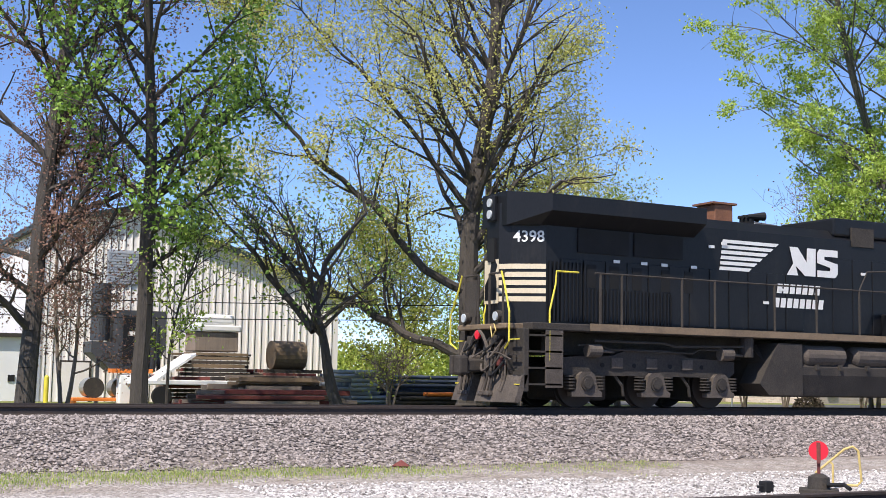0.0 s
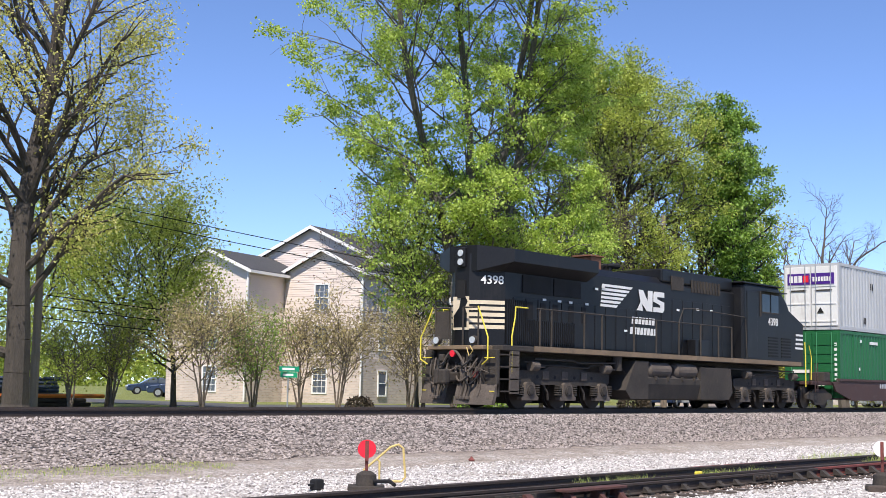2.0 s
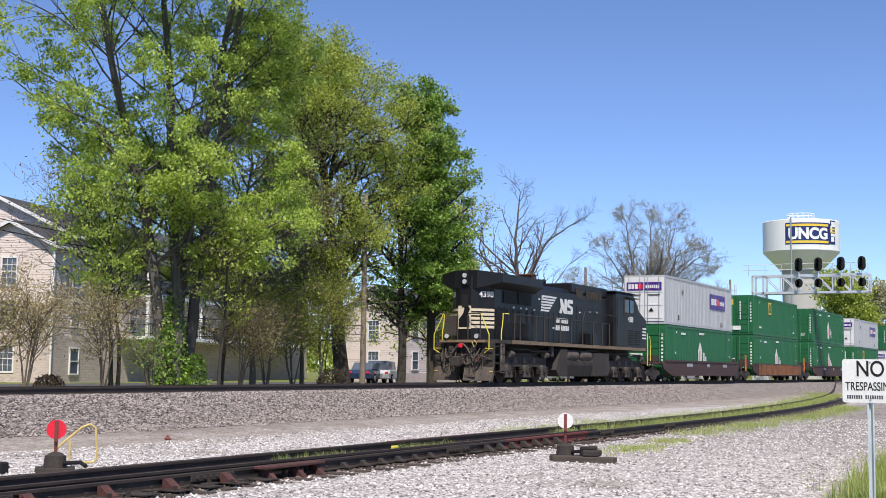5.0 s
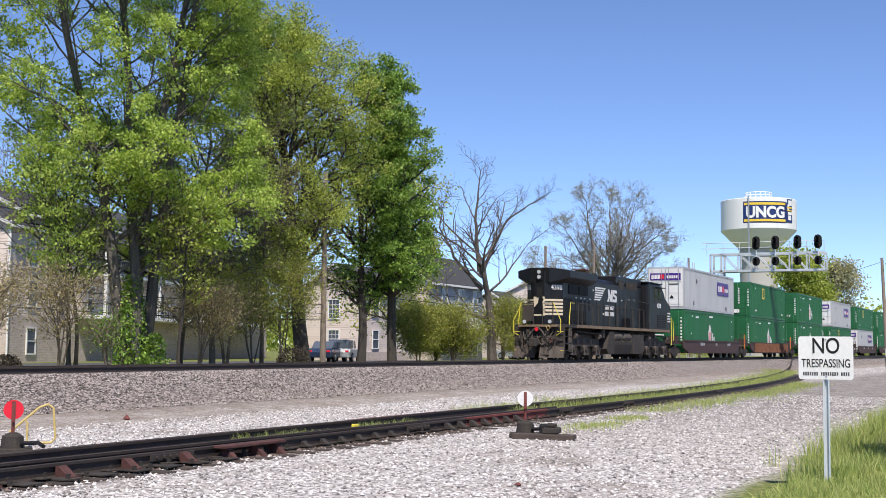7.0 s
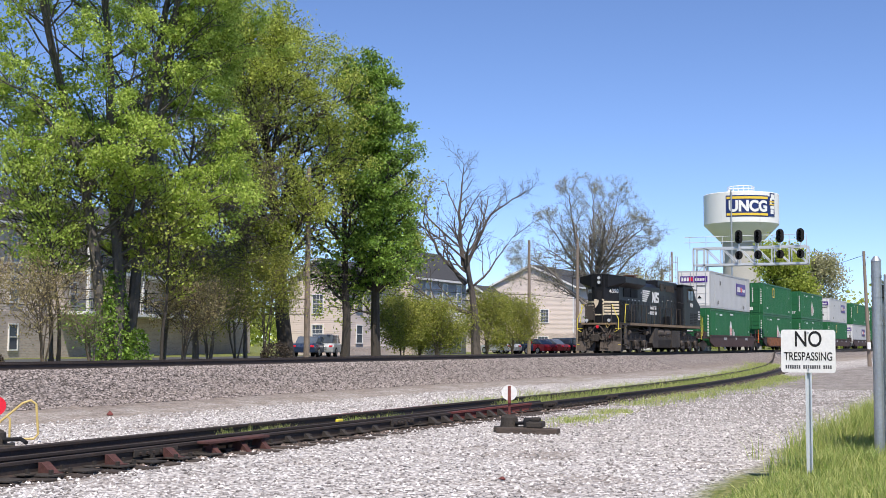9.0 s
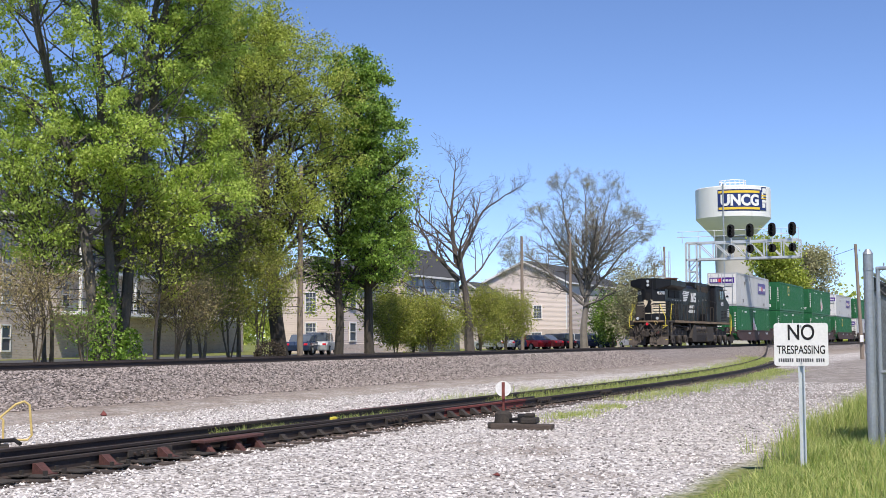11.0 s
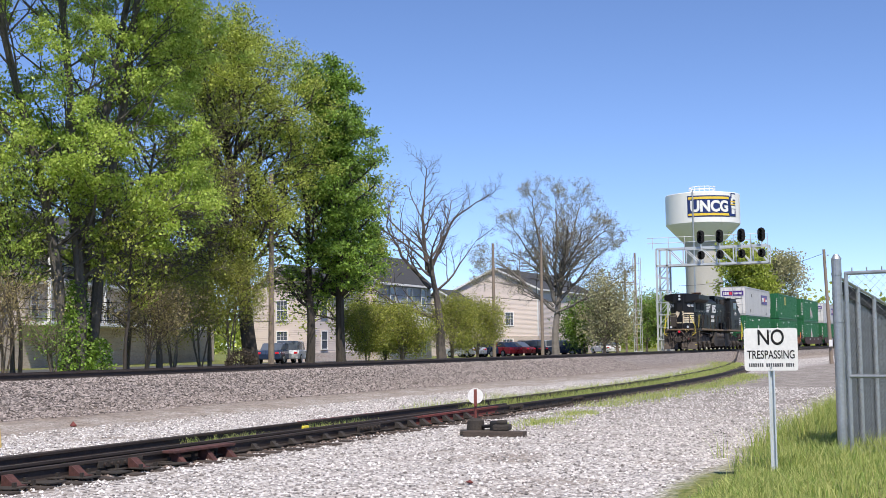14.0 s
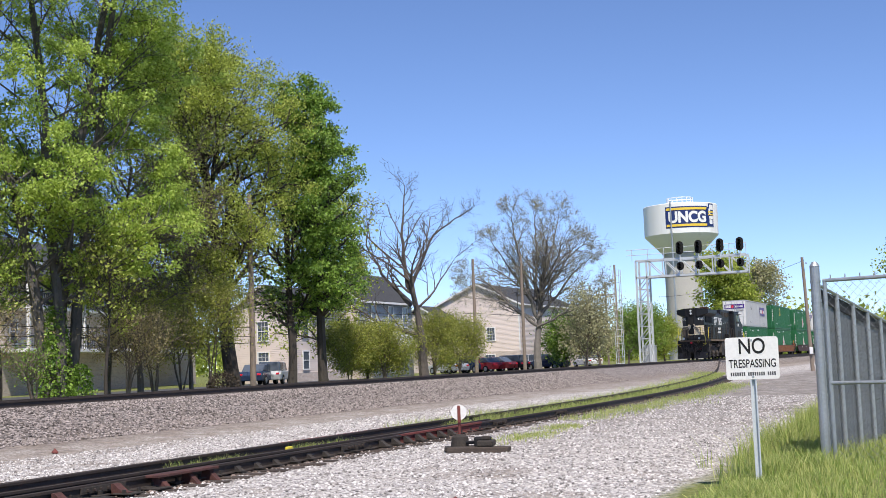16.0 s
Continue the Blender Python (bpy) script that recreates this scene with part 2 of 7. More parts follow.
WOODP = mat("grey_wood_pole", (0.24, 0.19, 0.15), 0.9, var=0.25, scale=1.5, fine=20, bump=0.01, stretch=(6, 6, 0.4))
BARK = mat("grey_brown_bark", (0.17, 0.135, 0.105), 0.95, var=0.4, scale=2.0, fine=14, bump=0.03, stretch=(3, 3, 0.6))
BARKG = mat("cool_grey_bark", (0.12, 0.108, 0.096), 0.95, var=0.45, scale=2.0, fine=14, bump=0.03, stretch=(3, 3, 0.6))
BARKD = mat("dark_bark", (0.062, 0.052, 0.044), 0.95, var=0.4, scale=2.0, fine=14, bump=0.03, stretch=(3, 3, 0.6))
TWIGD = mat("dark_brown_limbs", (0.11, 0.092, 0.08), 0.95, var=0.35)
TWIG = mat("brown_twigs", (0.19, 0.17, 0.15), 0.95, var=0.35)
LEAF = island_mat("bright_spring_leaves", (0.22, 0.34, 0.04), (0.66, 0.78, 0.18), 0.45, 0.5)
LEAFY = island_mat("yellow_green_buds", (0.46, 0.48, 0.11), (0.75, 0.70, 0.24), 0.6, 0.45)
LEAFO = island_mat("olive_spring_leaves", (0.20, 0.27, 0.03), (0.60, 0.66, 0.14), 0.5, 0.46)
LEAFM = island_mat("bronze_olive_young_leaves", (0.30, 0.25, 0.11), (0.56, 0.47, 0.24), 0.7, 0.38)
LEAFD = island_mat("deep_green_leaves", (0.07, 0.15, 0.015), (0.36, 0.54, 0.09), 0.45, 0.32)
LEAFB = island_mat("dry_brown_leaves", (0.22, 0.115, 0.085), (0.34, 0.20, 0.145), 0.8, 0.25)
LEAFK = island_mat("dark_clipped_leaves", (0.035, 0.028, 0.02), (0.10, 0.075, 0.05), 0.7, 0.15)
LEAFP = island_mat("pale_budding_leaves", (0.34, 0.35, 0.18), (0.50, 0.47, 0.27), 0.7, 0.3)
SHRUB = island_mat("shrub_leaves", (0.17, 0.22, 0.03), (0.48, 0.48, 0.10), 0.6, 0.38)
BLACK.node_tree.nodes["Principled BSDF"].inputs["Specular IOR Level"].default_value = 0.32
# near-black that paints the shade inside grilles and frame holes; also door windows
PITCH = mat("recess_shade_black", (0.003, 0.003, 0.0035), 0.8)
FROGM = mat("dark_red_castings", (0.085, 0.034, 0.028), 0.8, var=0.5, scale=6, bump=0.004)
OCHRE = mat("faded_yellow_paint", (0.56, 0.42, 0.15), 0.6, var=0.25, scale=5)
CABGLASS = mat("dark_cab_glass", (0.012, 0.014, 0.016), 0.12)
GRASSB = island_mat("grass_blades", (0.20, 0.32, 0.05), (0.60, 0.60, 0.22), 0.7, 0.35)
STONEA = island_mat("crushed_limestone", (0.15, 0.135, 0.125), (0.80, 0.76, 0.73), 0.9)
WIREM = mat("dull_fence_wire", (0.20, 0.21, 0.22), 0.6, 0.4, var=0.15)
STONEC = island_mat("rust_stained_stone", (0.06, 0.042, 0.033), (0.30, 0.23, 0.19), 0.9)
STONEB = island_mat("ballast_stone", (0.06, 0.05, 0.045), (0.44, 0.38, 0.35), 0.9)

# ---------------------------------------------------------------- ground
RAIL_Z, TRACK_Y = 0.985, 24.7


def side_y(x):
    """Centre line of the yard track, which swings over to the main line far along."""
    if x < 34:
        return 11.35
    u = (x - 34) / 90.0
    return 11.35 + 11.0 * u * u * (1.6 - 0.6 * u) if u < 1 else 22.35


def bank_z(y):
    """The track bank's mean height."""
    u = min(1.0, max(0.0, (y - 19) / 3.7))
    return 0.10 * min(1.0, max(0.0, (y - 17.5) / 1.5)) + 0.70 * (u * u * (3 - 2 * u))


def ground_z(x, y):
    road = 0.02 * noise.noise((x * 0.35, y * 0.35, 0)) + 0.012 * noise.noise((x * 1.7, y * 1.7, 3))
    if y < 17.5:
        return road + (0.10 * max(0.0, min(1.0, (3.2 - y) / 2)) if y < 3.2 else 0)
    if y < 19:
        return road + 0.10 * (y - 17.5) / 1.5
    if y < 22.7:
        u = (y - 19) / 3.7
        return 0.10 + 0.70 * (u * u * (3 - 2 * u)) + 0.03 * noise.noise((x * 0.8, y * 0.8, 7)) + road
    if y < 26.9:
        return 0.80 + 0.01 * noise.noise((x * 2, y * 2, 1))
    if y < 30:
        return 0.80 - 0.35 * (y - 26.9) / 3.1
    return 0.45


def axis_steps(lo, hi, dense_lo, dense_hi, step):
    a = list(np.arange(dense_lo, dense_hi + 1e-6, step))
    k, v = step, dense_hi
    while v < hi:
        k *= 1.35
        v += k
        a.append(v)
    k, v = step, dense_lo
    while v > lo:
        k *= 1.35
        v -= k
        a.insert(0, v)
    return a


def ground_material():
    m = bpy.data.materials.new("gravel_ballast_and_grass")
    m.use_nodes = True
    N, L = m.node_tree.nodes, m.node_tree.links
    bsdf = N["Principled BSDF"]
    bsdf.inputs["Roughness"].default_value = 0.95
    bsdf.inputs["Specular IOR Level"].default_value = 0.2
    tc, sep = N.new("ShaderNodeTexCoord"), N.new("ShaderNodeSeparateXYZ")
    L.new(tc.outputs["Object"], sep.inputs[0])

    def nz(scale, detail=4, rough=0.6):
        n = N.new("ShaderNodeTexNoise")
        n.inputs["Scale"].default_value, n.inputs["Detail"].default_value, n.inputs["Roughness"].default_value = scale, detail, rough
        L.new(tc.outputs["Object"], n.inputs["Vector"])
        return n.outputs[0]

    def math_(op, a, b):
        n = N.new("ShaderNodeMath")
        n.operation = op
        for i, v in enumerate((a, b)):
            if isinstance(v, (int, float)):
                n.inputs[i].default_value = v
            else:
                L.new(v, n.inputs[i])
        return n.outputs[0]

    def rng(v, a, b, c=0.0, d=1.0):
        n = N.new("ShaderNodeMapRange")
        L.new(v, n.inputs[0])
        for i, k in enumerate((a, b, c, d)):
            n.inputs[i + 1].default_value = k
        return n.outputs[0]

    def mix(f, a, b):
        n = N.new("ShaderNodeMix")
        n.data_type = "RGBA"
        L.new(f, n.inputs[0])
        for i, v in ((6, a), (7, b)):
            if isinstance(v, tuple):
                n.inputs[i].default_value = (*v, 1)
            else:
                L.new(v, n.inputs[i])
        return n.outputs[2]

    def stones(scale, a, b):
        v = N.new("ShaderNodeTexVoronoi")
        v.inputs["Scale"].default_value = scale
        L.new(tc.outputs["Object"], v.inputs["Vector"])
        s = N.new("ShaderNodeSeparateColor")
        L.new(v.outputs["Color"], s.inputs[0])
        return mix(s.outputs[0], a, b), v.outputs["Distance"]

    wob = math_("ADD", sep.outputs["Y"], math_("MULTIPLY", math_("SUBTRACT", nz(0.25), 0.5), 3.0))
    light, d1 = stones(24.0, (0.19, 0.17, 0.158), (0.80, 0.755, 0.72))
    grey, d2 = stones(17.0, (0.07, 0.060, 0.056), (0.41, 0.36, 0.335))
    dirt = mix(rng(nz(6.0), 0.35, 0.65), (0.17, 0.135, 0.11), (0.36, 0.30, 0.25))
    road = mix(rng(nz(0.5, 6), 0.50, 0.72, 0.0, 0.7), light, dirt)
    col = mix(rng(wob, 18.3, 19.4), road, grey)
    toe = math_("MULTIPLY", rng(wob, 16.0, 17.6), rng(wob, 20.8, 19.4))
    col = mix(math_("MULTIPLY", toe, rng(nz(1.6), 0.3, 0.7, 0.35, 0.9)), col, dirt)
    far = math_("MULTIPLY", rng(sep.outputs["X"], 20.0, 36.0, 0.0, 0.95), rng(wob, 13.0, 10.5))
    mud = mix(rng(nz(3.0, 6), 0.35, 0.65), (0.12, 0.105, 0.095), (0.31, 0.27, 0.235))
    col = mix(math_("MULTIPLY", far, rng(nz(0.9, 5), 0.3, 0.65, 0.4, 1.0)), col, mud)
    # rusty, oily soil under the yard track
    off = math_("ABSOLUTE", math_("SUBTRACT", sep.outputs["Y"], 11.35), 0.0)
    wob3 = math_("ADD", off, math_("MULTIPLY", math_("SUBTRACT", nz(2.2, 5), 0.5), 1.3))
    soil = mix(rng(nz(11.0, 6), 0.35, 0.65), (0.05, 0.036, 0.028), (0.22, 0.16, 0.125))
    bed = math_("MULTIPLY", rng(wob3, 1.55, 0.95, 0.0, 0.85), rng(sep.outputs["X"], 37.0, 32.0))
    col = mix(bed, col, soil)
    wob2 = math_("ADD", sep.outputs["Y"], math_("MULTIPLY", math_("SUBTRACT", nz(0.8), 0.5), 1.6))
    grass = mix(rng(nz(9.0, 6), 0.35, 0.65), (0.10, 0.14, 0.03), (0.27, 0.27, 0.10))
    bank = math_("SUBTRACT", wob2, math_("MULTIPLY", sep.outputs["X"], 0.028))
    col = mix(rng(bank, 3.15, 2.6), col, grass)
    col = mix(rng(wob2, 28.0, 29.5), col, grass)
    L.new(col, bsdf.inputs["Base Color"])
    bp = N.new("ShaderNodeBump")
    bp.inputs["Strength"].default_value, bp.inputs["Distance"].default_value = 0.9, 0.03
    L.new(math_("ADD", math_("MULTIPLY", d1, -1.0), math_("MULTIPLY", d2, -1.0)), bp.inputs["Height"])
    L.new(bp.outputs[0], bsdf.inputs["Normal"])
    return m


def build_ground():
    xs = axis_steps(-1800, 2600, -6, 130, 0.8)
    ys = axis_steps(-900, 2600, 1, 31, 0.35)
    verts = [(x, y, ground_z(x, y)) for y in ys for x in xs]
    w = len(xs)
    faces = [(j * w + i, j * w + i + 1, (j + 1) * w + i + 1, (j + 1) * w + i) for j in range(len(ys) - 1) for i in range(w - 1)]
    me = raw_mesh("ground", verts, faces, ground_material())
    for p in me.polygons:
        p.use_smooth = True
    tagged(new("ground", me), "pale gravel access road, grey ballast bank and grass", "ground", kind="structure")


build_ground()

RAIL_PROFILE = [(-0.07, 0), (0.07, 0), (0.07, 0.012), (0.012, 0.03), (0.010, 0.125), (0.036, 0.135), (0.036, 0.168), (0.026, 0.172), (-0.026, 0.172), (-0.036, 0.168), (-0.036, 0.135), (-0.010, 0.125), (-0.012, 0.03), (-0.07, 0.012)]


def sweep_rail(bm, line, size=1.0, tilt=0.0):
    """Sweep the rail profile along (x, y, z of base)."""
    prev = None
    for i, (x, y, z) in enumerate(line):
        a, b = line[max(0, i - 1)], line[min(len(line) - 1, i + 1)]
        d = Vector((b[0] - a[0], b[1] - a[1], 0)).normalized()
        nrm = Vector((-d.y, d.x, 0))
        ring = [bm.verts.new(Vector((x, y, z)) + nrm * u * size + UP * v * size) for u, v in RAIL_PROFILE]
        if prev:
            for k in range(len(ring)):
                bm.faces.new((prev[k], prev[(k + 1) % len(ring)], ring[(k + 1) % len(ring)], ring[k]))
        else:
            bm.faces.new(ring)
        prev = ring
    bm.faces.new(prev)
    bmesh.ops.recalc_face_normals(bm, faces=bm.faces[:])
    return bm


def build_main_track():
    tr = thing("main_track", pose(0, 0, 0), "main line track with dark weathered rails on ballast", "railway track", kind="structure")
    for s in (-0.755, 0.755):
        part("rail", sweep_rail(B(), [(x, TRACK_Y + s, RAIL_Z - 0.19) for x in (-200, -20, 60, 140, 600)], 1.1), RAILM, tr)
    tie = mesh_of("tie", box(B(), -0.11, 0.11, -1.3, 1.3, -0.17, 0.0, 0.012), TIE)
    for i in range(290):
        piece("tie", tie, tr, pose(-14 + i * 0.53, TRACK_Y + random.uniform(-0.03, 0.03), 0.80 + random.uniform(0, 0.012), 0, 0, random.uniform(-1, 1)))


def build_yard_track():
    tr = thing("yard_track", pose(0, 0, 0), "rusty yard track with turnout beside gravel road", "railway track", kind="structure")
    xs = [-20, -5] + list(np.arange(0, 130, 2.0)) + [200, 400]
    for s in (-0.755, 0.755):
        part("rail", sweep_rail(B(), [(x, side_y(x) + s, 0.035 + bank_z(side_y(x) + s)) for x in xs], 1.0), RAILM, tr)
    tie = mesh_of("tie", box(B(), -0.11, 0.11, -1.35, 1.35, -0.16, 0.0, 0.012), TIE)
    for i in range(150):
        x = 2 + i * 0.56
        slope = math.degrees(math.atan((side_y(x + 0.5) - side_y(x - 0.5)) / 1.0))
        long = 1.0 if 12 < x < 30 else 0.88
        ob = piece("tie", tie, tr, pose(x, side_y(x) + random.uniform(-0.08, 0.08), 0.03 + bank_z(side_y(x)) + random.uniform(-0.01, 0.0), 0, 0, slope + random.uniform(-2, 2)))
        ob.scale = (1, long, 1)
    return tr


build_main_track()
yard = build_yard_track()

# ---------------------------------------------------------------- trees
def perp(v, rng):
    r = np.array([rng.uniform(-1, 1) for _ in range(3)])
    p = np.cross(v, r)
    return p / (np.linalg.norm(p) + 1e-9)


def limb(rng, segs, p, d, length, r, steps, wander, lift, taper=0.25):
    """A wandering tapered limb; returns the nodes with their direction and radius."""
    nodes = []
    step = length / steps
    for i in range(steps):
        d = d + perp(d, rng) * wander + np.array([0, 0, lift])
        d = d / np.linalg.norm(d)
        q = p + d * step
        r2 = r * (1 - (1 - taper) / steps * 1.0) if i else r * 0.93
        segs.append((p, q, r, r2))
        p, r = q, r2
        nodes.append((p, d, r, (i + 1) / steps))
    return nodes


def tubes_mesh(name, segs, material):
    verts, faces = [], []
    P0 = np.array([s[0] for s in segs])
    P1 = np.array([s[1] for s in segs])
    R0 = np.array([s[2] for s in segs])
    R1 = np.array([s[3] for s in segs])
    D = P1 - P0
    D /= np.linalg.norm(D, axis=1)[:, None] + 1e-9
    ref = np.where(np.abs(D[:, 2:3]) > 0.9, [[1.0, 0, 0]], [[0, 0, 1.0]])
    U = np.cross(D, ref)
    U /= np.linalg.norm(U, axis=1)[:, None] + 1e-9
    V = np.cross(D, U)
    base = 0
    for k, sel in ((8, R0 > 0.12), (5, (R0 <= 0.12) & (R0 > 0.025)), (3, R0 <= 0.025)):
        m = int(sel.sum())
        if not m:
            continue
        a = np.arange(k) * 2 * np.pi / k
        ring = np.cos(a)[None, :, None] * U[sel][:, None] + np.sin(a)[None, :, None] * V[sel][:, None]
        A = P0[sel][:, None] + ring * R0[sel][:, None, None]
        C = P1[sel][:, None] + ring * R1[sel][:, None, None]
        verts.append(np.concatenate([A, C], 1).reshape(-1, 3))
        o = base + np.arange(m)[:, None] * 2 * k
        i = np.arange(k)[None]
        j = (i + 1) % k
        faces.append(np.stack([o + i, o + j, o + k + j, o + k + i], 2).reshape(-1, 4))
        base += m * 2 * k
    return raw_mesh(name, np.concatenate(verts).tolist(), np.concatenate(faces).tolist(), material)


def leaf_mesh(name, centres, size, material, seed, droop=0.3):
    """Small folded leaves, each of its own turn and size, at the given places."""
    g = np.random.default_rng(seed)
    c = np.asarray(centres)
    m = len(c)
    a = g.normal(size=(m, 3))
    a[:, 2] -= droop
    a /= np.linalg.norm(a, axis=1)[:, None]
    b = np.cross(a, g.normal(size=(m, 3)))
    b /= np.linalg.norm(b, axis=1)[:, None] + 1e-9
    nn = np.cross(a, b)
    s = size * g.uniform(0.55, 1.35, m)[:, None]
    v = np.stack([c, c + a * s * 0.5 + b * s * 0.34 + nn * s * 0.12, c + a * s, c + a * s * 0.5 - b * s * 0.34 + nn * s * 0.12], 1).reshape(-1, 3)
    o = np.arange(m)[:, None] * 4
    f = np.concatenate([o + [0, 1, 2], o + [0, 2, 3]], 1).reshape(-1, 3)
    return raw_mesh(name, v.tolist(), f.tolist(), material)


def tree(label, at, height, spread, trunk_r, seed, leaf=None, leaves=9000, leaf_size=0.16, bark=None, stems=1, lean=(0, 0), first=0.18,
         limbs=26, twigs=7, rise=0.35, cluster=0.35, shape="oval", wander=0.16, name="tree", twiggy=0, crown_low=None, keep=0.55, leaders=(), view=0.0, core=0.0, thick=0.5, flatten=1.0, fork=0.16):
    rng = random.Random(seed)
    segs, tips = [], []
    low = first if crown_low is None else crown_low
    for s in range(stems):
        a = rng.uniform(0, 6.28) if stems > 1 else 0
        off = np.array([math.cos(a), math.sin(a), 0]) * (trunk_r * 1.2 if stems > 1 else 0)
        d = np.array([lean[0] + math.cos(a) * (fork if stems > 1 else 0), lean[1] + math.sin(a) * (fork if stems > 1 else 0), 1.0])
        d /= np.linalg.norm(d)
        r = trunk_r * (0.72 if stems > 1 else 1)
        segs.append((off + np.array([0, 0, -0.3]), off + np.array([0, 0, 0.35]), r * 1.5, r * 1.05))
        nodes = limb(rng, segs, off + np.array([0, 0, 0.3]), d, height * 0.93, r, 16, 0.055, 0.01, 0.1)
        for k in range(limbs // stems):
            f = first + (0.98 - first) * ((k + rng.random()) / (limbs // stems))
            i = min(15, int(f * 16))
            p, dd, rr, _ = nodes[i]
            if shape == "oval":
                prof = math.sin(math.pi * min(1, max(0.0, (f - low) / (1.06 - low)) * 0.86 + 0.12)) ** 0.7
            elif shape == "fan":
                prof = 0.55 + 0.45 * math.sin(math.pi * f * 0.9)
            else:
                prof = 1.05 - 0.75 * f
            out = perp(dd, rng)
            out[2] = abs(out[2]) * 0.3
            v = out + dd * (rise + 0.7 * f)
            v /= np.linalg.norm(v)
            ln = spread * prof * rng.uniform(0.75, 1.15)
            sub = limb(rng, segs, p, v, ln, max(0.02, rr * thick), 6, wander, 0.05, 0.2)
            for q, sd, sr, u in sub[1:]:
                for _ in range(max(1, twigs // 3 if u < 0.9 else twigs // 2)):
                    w = perp(sd, rng) + sd * 0.8 + np.array([0, 0, 0.15])
                    w /= np.linalg.norm(w)
                    tw = limb(rng, segs, q, w, ln * rng.uniform(0.22, 0.45), max(0.009, sr * 0.5), 3, 0.25, 0.05, 0.3)
                    for e in tw[1:]:
                        tips.append(e[0])
                        for _ in range(twiggy):
                            w2 = perp(e[1], rng) + e[1]
                            w2 /= np.linalg.norm(w2)
                            t2 = limb(rng, segs, e[0], w2, ln * rng.uniform(0.10, 0.2), 0.008, 2, 0.3, 0.03, 0.4)
                            tips.append(t2[-1][0])
    # great limbs, given sideways and upwards from the foot
    side = np.array([math.cos(radians(view)), -math.sin(radians(view)), 0.0])
    deep = np.array([math.sin(radians(view)), math.cos(radians(view)), 0.0])
    for path, r0 in leaders:
        pts = [side * a + np.array([0, 0, b]) for a, b in path]
        total = sum(np.linalg.norm(b - a) for a, b in zip(pts, pts[1:]))
        tilt = rng.uniform(-0.35, 0.35)
        run, r, p = 0.0, r0, pts[0]
        for a, b in zip(pts, pts[1:]):
            ln = np.linalg.norm(b - a)
            n = max(2, int(ln / 0.55))
            for i in range(n):
                run += ln / n
                u = run / total
                q = a + (b - a) * (i + 1) / n + deep * tilt * run + np.array([rng.uniform(-1, 1) for _ in range(3)]) * 0.07
                d = (q - p) / (np.linalg.norm(q - p) + 1e-9)
                r2 = r0 * (1 - 0.85 * u)
                segs.append((p, q, r, r2))
                p, r = q, r2
                if u < 0.16:
                    continue
                for _ in range(1 if u < 0.9 else 3):
                    w = perp(d, rng) * 0.9 + d * 0.8 + np.array([0, 0, 0.35])
                    w /= np.linalg.norm(w)
                    sl = spread * rng.uniform(0.25, 0.55) * (1.1 - 0.5 * u)
                    sub = limb(rng, segs, q, w, sl, max(0.018, r * 0.5), 5, wander, 0.05, 0.25)
                    for e, sd, sr, _u in sub[1:]:
                        for _ in range(max(1, twigs // 3)):
                            w = perp(sd, rng) + sd * 0.8
                            w /= np.linalg.norm(w)
                            tw = limb(rng, segs, e, w, sl * rng.uniform(0.25, 0.5), max(0.009, sr * 0.5), 3, 0.25, 0.05, 0.3)
                            for z in tw[1:]:
                                tips.append(z[0])
                                for _ in range(twiggy):
                                    w2 = perp(z[1], rng) + z[1]
                                    w2 /= np.linalg.norm(w2)
                                    tips.append(limb(rng, segs, z[0], w2, sl * rng.uniform(0.12, 0.25), 0.008, 2, 0.3, 0.03, 0.4)[-1][0])
    th = thing(name, Matrix.Translation(at) @ pose(0, 0, 0, 0, 0, rng.uniform(0, 360) if lean == (0, 0) and not leaders else 0), label, "tree" if name == "tree" else "shrub")
    trunk = new("trunk", tubes_mesh("trunk", segs, bark or BARK))
    trunk.parent = th
    if leaf and leaves:
        g = np.random.default_rng(seed + 5)
        t = np.array(tips)
        if core:
            t = t[np.hypot(t[:, 0], t[:, 1]) > core * spread * g.random(len(t)) ** 0.5]
        t = t[g.random(len(t)) < keep]
        idx = g.integers(0, len(t), leaves)
        c = t[idx] + g.normal(size=(leaves, 3)) * [cluster, cluster, cluster * flatten]
        cr = new("crown", leaf_mesh("crown", c, leaf_size, leaf, seed + 9))
        cr.parent = th
    return th


tree("tall pale-barked tree with dry reddish-brown leaves", polar(10.0, 33.5, 0.45), 16, 4.8, 0.26, 11, LEAFB, 34000, 0.08, BARKD, limbs=38, first=0.1, cluster=0.2, twiggy=1)
tree("slender dark tree with deep green leaf clumps", polar(14.8, 33.0, 0.45), 15, 4.2, 0.24, 12, LEAFD, 17000, 0.14, BARKD, limbs=30, first=0.22, cluster=0.28, lean=(0.05, 0))
tree("small dark forked tree leaning over, with sparse young leaves", polar(23.6, 35.0, 0.45), 4.2, 3.6, 0.2, 13, LEAFD, 1500, 0.12, BARKD, lean=(-0.30, 0.13), limbs=14, first=0.45, twiggy=1, cluster=0.16, view=23.6,
     leaders=((((-0.70, 2.4), (-2.0, 4.0), (-3.4, 5.6), (-4.2, 6.6)), 0.13), (((-0.72, 2.5), (-0.4, 4.3), (0.6, 5.8), (0.4, 7.4)), 0.11)))
